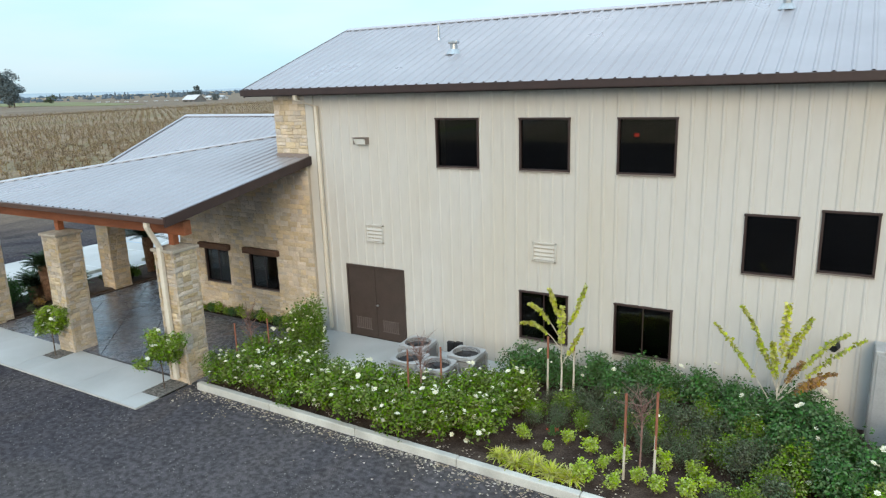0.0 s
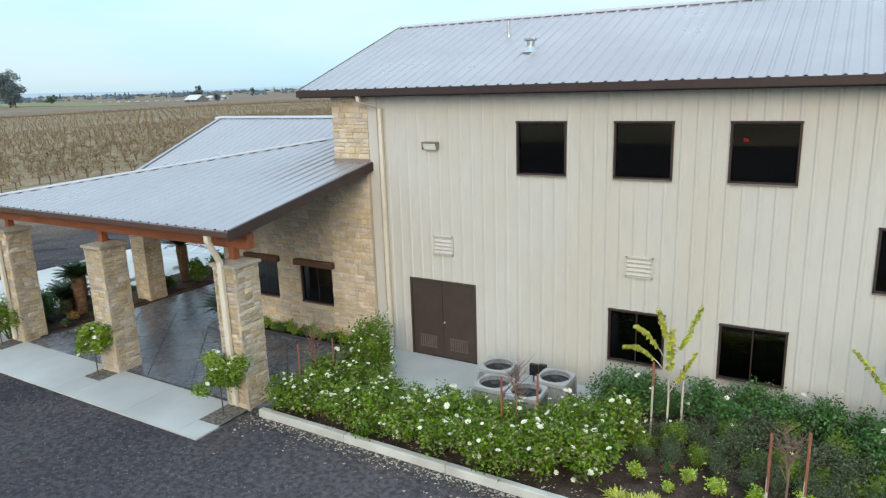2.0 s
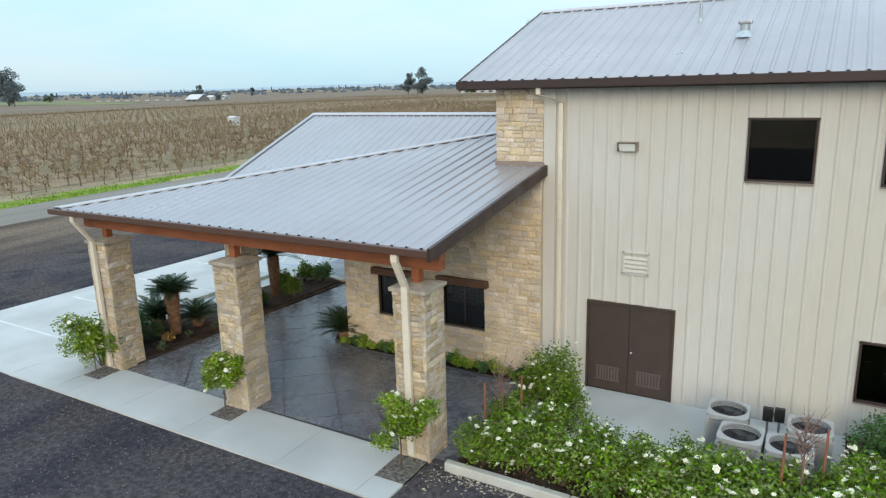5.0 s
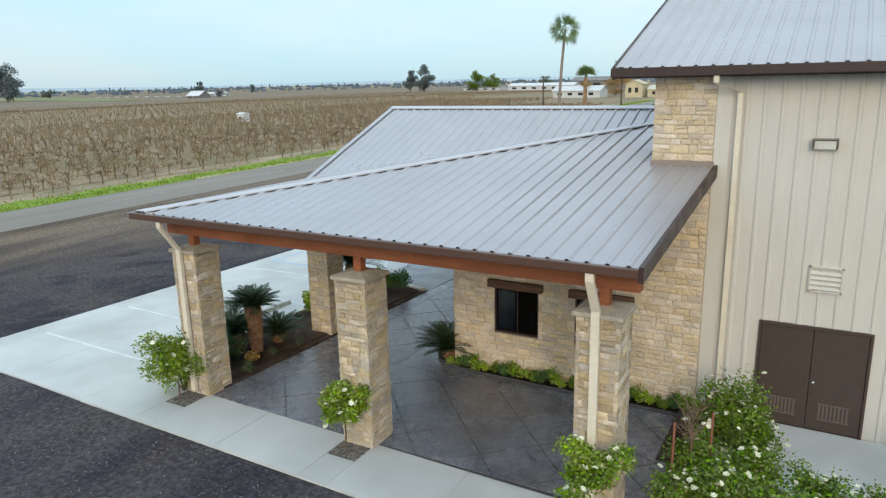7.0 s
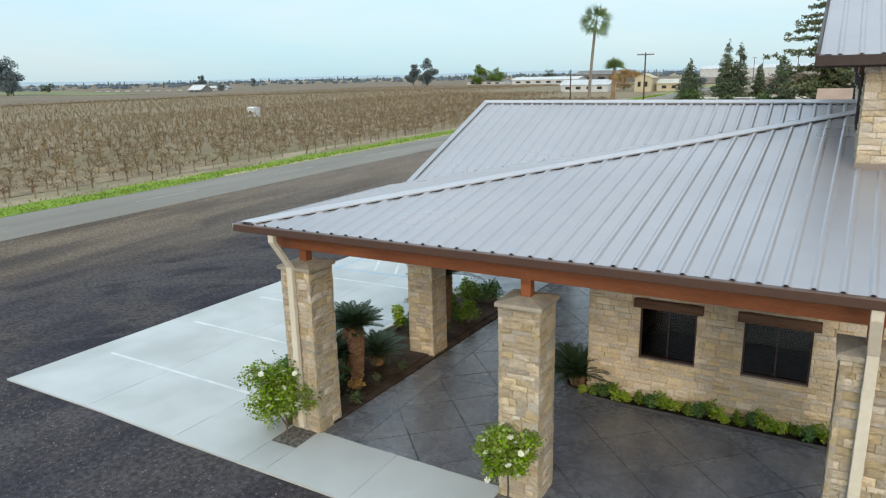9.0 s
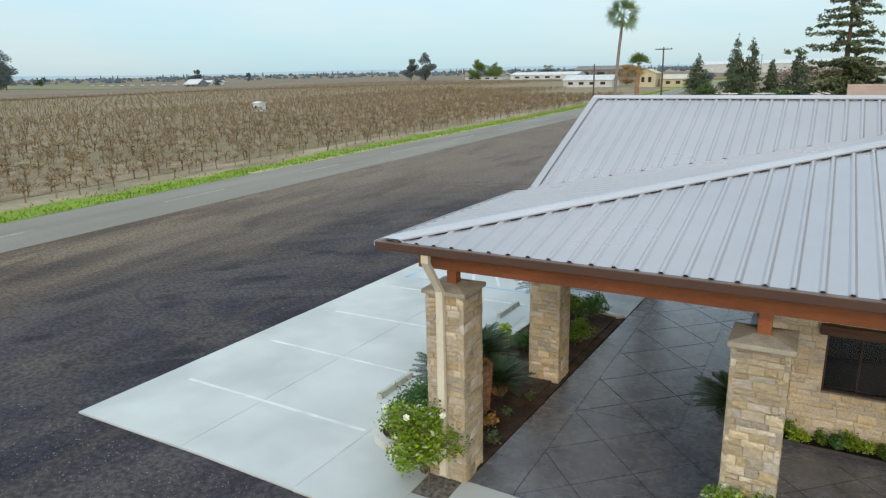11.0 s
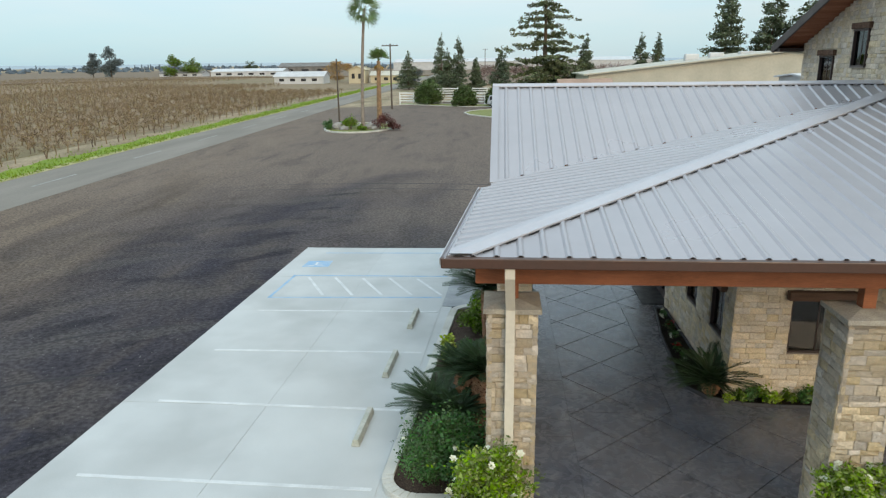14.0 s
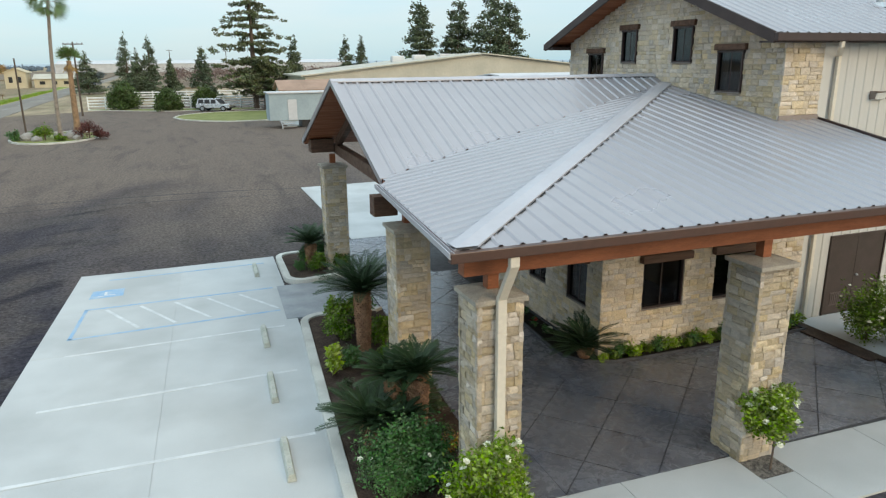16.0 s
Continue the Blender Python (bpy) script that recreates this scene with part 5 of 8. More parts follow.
# ---- air-conditioning units ----
def ac_unit(s=0.74, h=0.84):
    t = thing("condenser_unit", (0, 0, 0), "grey square outdoor condenser unit with a round top grille", "air conditioner", "condenser units")
    b = s / 2
    cab = Geo()
    for x0, x1, y0, y1 in ((-b, -b + 0.06, -b, -b + 0.06), (b - 0.06, b, -b, -b + 0.06), (-b, -b + 0.06, b - 0.06, b), (b - 0.06, b, b - 0.06, b)):
        cab.box(x0, x1, y0, y1, 0.0, h - 0.08)
    cab.box(-b + 0.03, b - 0.03, -b + 0.03, b - 0.03, 0.03, h - 0.12)
    put("cabinet", cab, ACMETAL, t)
    for k in range(15):
        u = -b + 0.085 + k * (s - 0.17) / 14
        for a in range(4):
            m = pose(0, 0, 0, 0, 0, 90 * a)
            g = Geo()
            g.add([m @ Vector(p) for p in ((u - 0.015, -b + 0.005, 0.06), (u + 0.012, -b + 0.022, 0.06), (u + 0.012 + 0.05, -b + 0.022, h - 0.12), (u - 0.015 + 0.05, -b + 0.005, h - 0.12))], [(0, 1, 2, 3)])
            put("louvre", g, ACMETAL, t)
    top, n = Geo(), 32
    outer = []
    for k in range(n):
        a = 2 * math.pi * k / n
        c, s_ = math.cos(a), math.sin(a)
        e = b / max(abs(c), abs(s_))
        outer.append((c * min(e, b * 1.3), s_ * min(e, b * 1.3)))
    ri = b * 0.88
    inner = [(ri * math.cos(2 * math.pi * k / n), ri * math.sin(2 * math.pi * k / n)) for k in range(n)]
    top.add([(x, y, h - 0.09) for x, y in outer] + [(x, y, h) for x, y in outer] + [(x, y, h + 0.012) for x, y in inner] + [(x, y, h - 0.10) for x, y in inner],
            [(r * n + k, r * n + (k + 1) % n, (r + 1) * n + (k + 1) % n, (r + 1) * n + k) for r in range(3) for k in range(n)])
    put("top_panel", top, ACMETAL, t)
    put("fan_well", Geo().tube([(0, 0, h - 0.22), (0, 0, h - 0.10)], ri, 24), BLACK, t, "black fan well")
    fan = Geo().tube([(0, 0, h - 0.1), (0, 0, h - 0.02)], 0.085, 12)
    for k in range(3):
        a = 2.094 * k
        fan.add([(0.07 * math.cos(a), 0.07 * math.sin(a), h - 0.09), (0.26 * math.cos(a - 0.35), 0.26 * math.sin(a - 0.35), h - 0.085), (0.26 * math.cos(a + 0.45), 0.26 * math.sin(a + 0.45), h - 0.05), (0.07 * math.cos(a + 0.8), 0.07 * math.sin(a + 0.8), h - 0.055)], [(0, 1, 2, 3)])
    put("fan", fan, JOINT, t, "grey fan at rest")
    for r in (0.12, 0.17, 0.22, 0.27):
        ring = [(r * math.cos(2 * math.pi * k / 24), r * math.sin(2 * math.pi * k / 24), h + 0.008) for k in range(25)]
        put("grille_ring", Geo().tube(ring, 0.0035, 4, cap=False), BLACK, t)
    return t


ac = ac_unit()
ac.matrix_basis = pose(1.40, -1.55, 0.035, 0, 0, 2)
for x, y, r in ((2.78, -1.60, 0), (1.72, -2.42, -1), (2.50, -2.50, 3)):
    copy_thing(ac, pose(x, y, 0.035, 0, 0, r))
for x, y in ((2.05, -1.05), (2.25, -1.0)):
    bx = thing("disconnect_box", (x, y, 0.4), "small grey electrical disconnect box on a post", "electrical box", "disconnect boxes")
    put("box", Geo().box(x - 0.09, x + 0.09, y - 0.05, y + 0.05, 0.55, 0.82), BLACK, bx, bevel=0.01)
    put("post", Geo().box(x - 0.02, x + 0.02, y - 0.02, y + 0.02, 0.035, 0.56), STEEL, bx)
    put("conduit", Geo().tube([(x, y + 0.05, 0.6), (x + 0.02, y + 0.2, 0.5), (x + 0.05, y + 0.7, 0.3), (x + 0.05, 0.98 * 0 - 0.05, 0.25)], 0.02, 6), BLACK, bx)

# grey utility cabinet at the wall
cabx = thing("utility_cabinet", (11.35, -0.35, 0.06), "tall pale grey metal utility cabinet against the wall", "cabinet")
put("body", Geo().box(10.92, 12.1, -0.62, -0.05, 0.06, 1.98), ACMETAL, cabx, bevel=0.02)
put("door", Geo().box(10.97, 11.5, -0.64, -0.618, 0.16, 1.90), ACMETAL, cabx, bevel=0.006)
put("door", Geo().box(11.52, 12.05, -0.64, -0.618, 0.16, 1.90), ACMETAL, cabx, bevel=0.006)
put("handle", Geo().box(11.46, 11.485, -0.675, -0.64, 0.95, 1.15), STEEL, cabx, "steel handle", bevel=0.005)
cam_ = thing("security_light", (10.30, -0.05, 1.82), "small black flood lamp on the metal wall", "wall lamp")
put("bracket", Geo().box(10.26, 10.34, -0.08, -0.03, 1.78, 1.86), BLACK, cam_)
put("head", Geo().tube([(10.30, -0.08, 1.82), (10.28, -0.14, 1.81), (10.22, -0.24, 1.78)], [0.05, 0.09, 0.1], 12), BLACK, cam_)


# ---- leaves and plants ----
def leaf_mesh(name, pts, size, rs, aspect=0.55, up=0.35, droop=None):
    """One small folded leaf at each point; pts is an array of places."""
    n = len(pts)
    d = rs.normal(size=(n, 3))
    d[:, 2] *= 0.6
    d /= np.linalg.norm(d, axis=1, keepdims=True)
    nn = rs.normal(size=(n, 3))
    nn[:, 2] += up * 3
    s = np.cross(d, nn)
    s /= np.linalg.norm(s, axis=1, keepdims=True) + 1e-9
    q = np.cross(s, d)
    L = size * rs.uniform(0.65, 1.3, (n, 1))
    v = np.stack([pts, pts + d * L * 0.5 + s * L * aspect * 0.5 + q * L * 0.08, pts + d * L, pts + d * L * 0.5 - s * L * aspect * 0.5 + q * L * 0.08], 1).reshape(-1, 3)
    return v, np.arange(4 * n).reshape(-1, 4)


def quads(name, v, f):
    me = bpy.data.meshes.new(name)
    me.vertices.add(len(v))
    me.vertices.foreach_set("co", np.asarray(v, np.float32).ravel())
    k = f.shape[1]
    me.loops.add(f.size)
    me.loops.foreach_set("vertex_index", np.asarray(f, np.int32).ravel())
    me.polygons.add(len(f))
    me.polygons.foreach_set("loop_start", np.arange(0, f.size, k, dtype=np.int32))
    me.polygons.foreach_set("loop_total", np.full(len(f), k, np.int32))
    me.update(calc_edges=True)
    me.validate()
    return me


def in_blobs(blobs, n, rs, shell=0.55):
    """Places spread through ellipsoids (x, y, z, rx, ry, rz), denser towards their skins."""
    w = np.array([b[3] * b[4] * b[5] for b in blobs]) ** 0.7
    pick = rs.choice(len(blobs), n, p=w / w.sum())
    b = np.array(blobs)[pick]
    d = rs.normal(size=(n, 3))
    d /= np.linalg.norm(d, axis=1, keepdims=True)
    r = shell + (1 - shell) * rs.uniform(0, 1, (n, 1)) ** 0.6
    r *= 1 + 0.14 * rs.normal(size=(n, 1))
    p = b[:, :3] + d * b[:, 3:] * r
    p[:, 2] = np.maximum(p[:, 2], 0.03)
    return p


def rose_flower(g, c, r, rs):
    """A small cupped bloom of two rings of petals."""
    c = Vector(c)
    ax = Vector((rs.normal() * 0.5, rs.normal() * 0.5, 1.0)).normalized()
    a = ax.cross(Vector((0.3, 0.9, 0.1))).normalized()
    b = ax.cross(a)
    for ring, (ro, hi, k) in enumerate(((1.0, 0.25, 6), (0.6, 0.55, 5))):
        for i in range(k):
            t0, t1 = 2 * math.pi * i / k + ring, 2 * math.pi * (i + 0.95) / k + ring
            tm = (t0 + t1) / 2
            d0, d1, dm = (a * math.cos(t) + b * math.sin(t) for t in (t0, t1, tm))
            g.add([c, c + (d0 * 0.75 * ro + ax * hi * 0.6) * r, c + (dm * ro + ax * hi) * r, c + (d1 * 0.75 * ro + ax * hi * 0.6) * r], [(0, 1, 2, 3)])
    g.add([c + ax * 0.5 * r + a * 0.3 * r, c + ax * 0.65 * r + b * 0.3 * r, c + ax * 0.5 * r - a * 0.3 * r, c + ax * 0.65 * r - b * 0.3 * r], [(0, 1, 2, 3)])


def shrub(name, label, category, group, seed, rx, ry, h, leaves, size, material, flowers=0, petal=None, stems=6, fr=0.05, blobs_n=9, shell=0.5):
    """A many-stemmed bush: woody stems, leaves in uneven clumps and, where it blooms, flowers near its skin."""
    rs = np.random.RandomState(seed)
    t = thing(name, (0, 0, 0), label, category, group)
    blobs = []
    for k in range(blobs_n):
        a, q = rs.uniform(0, 6.28), rs.uniform(0.0, 0.62)
        f = rs.uniform(0.24, 0.50)
        blobs.append((rx * q * math.cos(a), ry * q * math.sin(a), h * rs.uniform(0.32, 0.70), rx * f, ry * f, h * rs.uniform(0.24, 0.36)))
    g = Geo()
    for k in range(stems):
        b = blobs[k % len(blobs)]
        g.tube([(b[0] * 0.15, b[1] * 0.15, 0), (b[0] * 0.5, b[1] * 0.5, b[2] * 0.5), (b[0], b[1], b[2] * 1.1)], [0.018, 0.013, 0.006], 5)
    put("woody_base", g, BARK, t)
    p = in_blobs(blobs, leaves, rs, shell)
    sprig = rs.randint(0, len(blobs), 14)
    extra = []
    for k in sprig:
        b = blobs[k]
        d = np.array([rs.normal() * 0.5, rs.normal() * 0.5, rs.uniform(0.4, 1)])
        for s in np.linspace(0.8, 1.5, 9):
            extra.append(np.array(b[:3]) + d * np.array(b[3:]) * s + rs.normal(size=3) * 0.025)
    p = np.vstack([p, np.array(extra)])
    p[:, 2] = np.maximum(p[:, 2], 0.03)
    put("foliage", quads("foliage", *leaf_mesh("foliage", p, size, rs)), material, t, kind="stuff")
    if flowers:
        fg = Geo()
        fp = in_blobs(blobs, flowers, rs, 1.0)
        for q in fp:
            for _ in range(1 + (rs.uniform() < 0.25)):
                rose_flower(fg, q + rs.normal(size=3) * 0.03 + np.array([0, 0, 0.03]), fr * rs.uniform(0.75, 1.35), rs)
        put("blossoms", fg, petal or PETAL, t, "white blossoms" if petal is None else "red blossoms", kind="stuff")
    return t


def scatter(protos, places):
    """Sets copies of a few prototypes at (x, y, z, scale, turn)."""
    used = set()
    for i, (x, y, z, s, r) in enumerate(places):
        ob = protos[i % len(protos)]
        m = pose(x, y, z, 0, 0, r) @ Matrix.Diagonal((s, s, s, 1))
        if i % len(protos) in used:
            c = copy_thing(ob, pose(x, y, z, 0, 0, r))
            c.scale = (s, s, s)
        else:
            ob.location, ob.rotation_euler, ob.scale = (x, y, z), (0, 0, radians(r)), (s, s, s)
            used.add(i % len(protos))


roses = [shrub("rose_bush", "bushy green rose bush dotted with white blossoms in the bed", "rose bush", "rose bushes", 10 + k, 0.80, 0.78, 1.06, 2900, 0.078, LEAF, 34, stems=8, fr=0.052, shell=0.5, blobs_n=18) for k in range(4)]
scatter(roses, [(-2.45, -4.19, 0.06, 0.88, 10), (-1.72, -4.12, 0.06, 0.98, 80), (-0.95, -4.17, 0.06, 0.96, 150), (-0.2, -4.12, 0.06, 1.0, 220), (0.6, -4.19, 0.06, 1.0, 290),
                (1.35, -4.15, 0.06, 1.06, 20), (2.1, -4.22, 0.06, 1.0, 110), (3.45, -4.12, 0.06, 1.05, 60), (4.2, -3.82, 0.06, 1.05, 190), (2.8, -4.22, 0.06, 0.95, 260), (1.75, -3.40, 0.06, 0.95, 33), (2.6, -3.35, 0.06, 0.9, 170), (1, -3.40, 0.06, 0.85, 250), (3.3, -3.20, 0.06, 0.95, 310),
                (-2.35, -3.15, 0.06, 0.9, 320), (-1.55, -3.10, 0.06, 0.88, 45), (-0.7, -3.15, 0.06, 0.8, 135), (0.2, -3.25, 0.06, 0.75, 200), (3.9, -2.90, 0.06, 1.0, 10), (4.5, -2.40, 0.06, 0.98, 77), (3.75, -2.20, 0.06, 0.8, 12)])
tall_rose = [shrub("tall_rose_bush", "tall dense green rose bush with white blossoms by the door", "rose bush", "rose bushes", 30, 0.82, 0.78, 1.6, 4600, 0.076, LEAF, 34, stems=9, fr=0.05, blobs_n=18)]
scatter(tall_rose, [(-2.25, -1.60, 0.05, 0.94, 0), (-1.78, -1.85, 0.05, 0.84, 120)])
darks = [shrub("camellia_bush", "dark green leafy bush with few pale blossoms along the wall", "bush", "bushes along the wall", 40 + k, 0.7, 0.66, 1.02, 2800, 0.07, LEAFD, 4, stems=6) for k in range(3)]
scatter(darks, [(3.95, -1.1, 0.06, 1.0, 0), (4.5, -0.75, 0.06, 0.9, 50), (5.75, -0.8, 0.06, 1.0, 100), (6.3, -1.2, 0.06, 0.9, 150), (7.9, -0.75, 0.06, 1.05, 200), (8.6, -0.9, 0.06, 1.0, 250),
                (9.4, -1.3, 0.06, 1.1, 300), (10.1, -1.7, 0.06, 1.1, 15), (10.5, -2.4, 0.06, 1.15, 65), (11.2, -2.9, 0.06, 1.1, 115), (10.6, -3.4, 0.06, 1.0, 165), (9.6, -2.3, 0.06, 1.0, 215),
                (11.6, -1.9, 0.06, 1.1, 265), (12.4, -2.6, 0.06, 1.1, 315), (13.2, -1.4, 0.06, 1.1, 40), (5.0, -1.0, 0.06, 0.8, 33), (7.2, -0.75, 0.06, 1.0, 144), (6.6, -0.7, 0.06, 1.05, 12), (8.9, -1.7, 0.06, 1.0, 81), (9.9, -0.8, 0.06, 1.05, 123), (10.3, -3.0, 0.06, 0.9, 5)])
mids = [shrub("green_bush", "mid-green leafy bush in the garden bed", "bush", "bushes along the wall", 47 + k, 0.6, 0.58, 0.95, 2100, 0.062, LEAF, 3, stems=6) for k in range(2)]
scatter(mids, [(8.15, -1.5, 0.06, 0.85, 30), (9.1, -1.9, 0.06, 0.9, 130), (9.95, -2.9, 0.06, 1.0, 230), (11.0, -3.9, 0.06, 1.0, 330), (7.2, -1.15, 0.06, 0.8, 75), (7.45, -2.45, 0.06, 0.75, 20), (8.7, -2.75, 0.06, 0.8, 140), (5.35, -2.15, 0.06, 0.7, 260), (9.6, -3.45, 0.06, 0.85, 300), (6.4, -1.75, 0.06, 0.7, 10), (5.95, -2.55, 0.06, 0.55, 90), (6.9, -2.35, 0.06, 0.6, 210), (8.0, -2.5, 0.06, 0.6, 310), (4.95, -2.6, 0.06, 0.6, 45), (9.2, -4.1, 0.06, 0.7, 130), (10.0, -4.35, 0.06, 0.75, 220), (10.7, -4.3, 0.06, 0.85, 20)])
greys = [shrub("dry_shrub", "grey-brown twiggy dry shrub in the garden bed", "shrub", "dry shrubs", 50 + k, 0.6, 0.56, 0.9, 1700, 0.045, LEAFG, stems=18, shell=0.2) for k in range(2)]
scatter(greys, [(6.9, -1.5, 0.06, 1.0, 0), (7.4, -2.0, 0.06, 1.0, 70), (6.1, -2.3, 0.06, 0.75, 140), (8.3, -2.6, 0.06, 1.0, 210), (9.0, -3.1, 0.06, 1.0, 280), (9.6, -3.8, 0.06, 0.95, 30), (5.4, -2.5, 0.06, 0.6, 99), (8.8, -4.2, 0.06, 0.6, 10), (7.8, -2.9, 0.06, 0.7, 56), (5.7, -1.9, 0.06, 0.85, 8), (6.5, -2.1, 0.06, 0.95, 88), (6.0, -1.5, 0.06, 0.8, 160), (7.9, -2.2, 0.06, 1.05, 245), (8.6, -2.1, 0.06, 0.9, 300), (9.3, -2.8, 0.06, 0.95, 35), (7.0, -2.5, 0.06, 0.8, 140), (5.2, -2.1, 0.06, 0.7, 200), (5.5, -2.75, 0.06, 0.6, 20), (6.3, -2.75, 0.06, 0.62, 120), (7.3, -2.9, 0.06, 0.7, 240), (8.2, -3.1, 0.06, 0.7, 330), (6.8, -2.9, 0.06, 0.55, 70), (5.0, -2.9, 0.06, 0.5, 190)])
reds = [shrub("flowering_shrub", "low dark shrub with small red blossoms", "shrub", "", 58, 0.5, 0.5, 0.6, 900, 0.05, LEAFD, 14, PETALR, stems=5)]
scatter(reds, [(10.2, -4.3, 0.06, 1.0, 0), (5.55, -3.0, 0.06, 0.45, 60)])
limes = [shrub("lime_plant", "small rounded lime-green leafy plant", "plant", "lime-green plants", 60 + k, 0.22, 0.22, 0.34, 420, 0.05, LEAFLIME, stems=4, blobs_n=6) for k in range(2)]
scatter(limes, [(5.04, -3.42, 0.06, 1.0, 0), (5.60, -3.62, 0.06, 0.7, 40), (5.88, -3.20, 0.06, 1.0, 80), (6.41, -3.36, 0.06, 1.1, 120), (6.77, -3.78, 0.06, 0.85, 160), (7.03, -3.30, 0.06, 1.1, 240),
                (7.78, -3.30, 0.06, 1.15, 280), (8.28, -3.30, 0.06, 1.15, 320), (8.60, -3.72, 0.06, 1.15, 20), (8.28, -4.05, 0.06, 1.25, 60), (7.43, -3.95, 0.06, 1.0, 100), (7.80, -4.10, 0.06, 1.1, 77), (7.12, -4.32, 0.06, 0.95, 200), (6.50, -4.28, 0.06, 1.35, 10)])


def strap_clump(name, label, seed, n, L, material, group=""):
    """Arching strap leaves from one base."""
    rs = np.random.RandomState(seed)
    g = Geo()
    for _ in range(n):
        a, lean, l = rs.uniform(0, 6.28), rs.uniform(0.4, 1.1), L * rs.uniform(0.6, 1.1)
        o = Vector((rs.normal() * 0.05, rs.normal() * 0.05, 0))
        d, s = Vector((math.cos(a), math.sin(a), 0)), Vector((-math.sin(a), math.cos(a), 0)) * 0.009
        p = [o + d * l * lean * t + Vector((0, 0, l * (1.5 * t - 1.25 * lean * t * t) * 0.62)) for t in (0, 0.4, 0.75, 1.0)]
        g.add([p[0] - s, p[0] + s, p[1] - s * 1.2, p[1] + s * 1.2, p[2] - s, p[2] + s, p[3]], [(0, 1, 3, 2), (2, 3, 5, 4), (4, 5, 6)])
    t = thing(name, (0, 0, 0), label, "plant", group)
    put("leaf_clump", g, material, t, kind="stuff")
    return t


straps = [strap_clump("daylily_clump", "clump of arching yellow-green strap leaves", 70 + k, 150, 0.36, LEAFY, "daylily clumps") for k in range(2)]
scatter(straps, [(4.95, -4.25, 0.06, 1.0, 0), (5.3, -4.35, 0.06, 1.1, 50), (5.65, -4.3, 0.06, 1.0, 100), (6.0, -4.4, 0.06, 1.1, 150), (6.35, -4.35, 0.06, 1.0, 200), (5.5, -4.05, 0.06, 0.8, 260)])


deb_r = random.Random(41)
deb = Geo()
for i in range(550):
    x = deb_r.uniform(-2.5, 10.5)
    y = deb_r.uniform(-4.62, -4.2) if deb_r.random() < 0.4 else deb_r.uniform(-4.6, -2.9)
    r_, a_ = deb_r.uniform(0.012, 0.032), deb_r.uniform(0, 6.28)
    deb.add([(x + r_ * math.cos(a_ + k * 1.57), y + r_ * math.sin(a_ + k * 1.57) * (0.5 if k % 2 else 1), 0.064 + 0.01 * (k % 2)) for k in range(4)], [(0, 1, 2, 3)])
put("mulch_litter", deb, LITTER, None, "fallen petals and dry leaves on the mulch", kind="stuff", category="litter")


def stake(x, y, h, red, parent, pale_to=0.0):
    g = Geo().tube([(x, y, 0.02), (x + 0.01, y + 0.005, h)], [0.024, 0.02], 8)
    put("stake", g, STAKER if red is True else STAKEW, parent, "reddish wooden stake" if red is True else "pale wooden stake")
    if red is not True:
        put("stake_top", Geo().tube([(x + 0.007, y + 0.003, h * (red or 0.72)), (x + 0.011, y + 0.005, h + 0.01)], 0.024, 8), STAKER, parent, "reddish stake top")


def twig_tree(name, label, category, x, y, h, seed, stakes, spread=0.55, twigs=26, trunk_mat=TWIG, group="staked young trees"):
    """A thin bare young tree between its stakes."""
    rs = np.random.RandomState(seed)
    t = thing(name, (x, y, 0.06), label, category, group)
    g = Geo().tube([(x, y, 0.02), (x + 0.02, y, h * 0.55), (x, y + 0.02, h * 0.8)], [0.022, 0.016, 0.010], 6)
    for _ in range(twigs):
        z = h * rs.uniform(0.5, 0.85)
        a, l = rs.uniform(0, 6.28), spread * rs.uniform(0.5, 1.1)
        e = Vector((x + l * math.cos(a) * 0.6, y + l * math.sin(a) * 0.6, z + l * rs.uniform(0.4, 1.0)))
        m = Vector((x, y, z)).lerp(e, 0.5) + Vector((rs.normal() * 0.03, rs.normal() * 0.03, 0.03))
        g.tube([(x, y, z), m, e], [0.007, 0.005, 0.002], 4, cap=False)
        for _ in range(2):
            e2 = m + Vector((rs.normal() * 0.14, rs.normal() * 0.14, rs.uniform(0.05, 0.2)))
            g.tube([m, e2], [0.006, 0.0025], 3, cap=False)
    put("trunk", g, trunk_mat, t)
    for sx, sy, sh, red in stakes:
        stake(sx, sy, sh, red, t)
    return t


twig_tree("young_tree", "bare young tree between two reddish stakes", "young tree", 2.72, -3.55, 2.0, 80, [(2.45, -3.62, 1.62, True), (3.02, -3.20, 1.62, True)])
twig_tree("young_tree", "bare young tree between two reddish stakes", "young tree", -2.55, -3.25, 1.75, 81, [(-2.78, -3.55, 1.38, True), (-2.28, -2.92, 1.38, True)])
twig_tree("young_tree", "thin twiggy young tree between two tall stakes", "young tree", 7.45, -3.86, 1.9, 82, [(7.18, -3.90, 1.72, 0.42), (7.70, -3.84, 1.82, 0.42)], 0.5, 26)


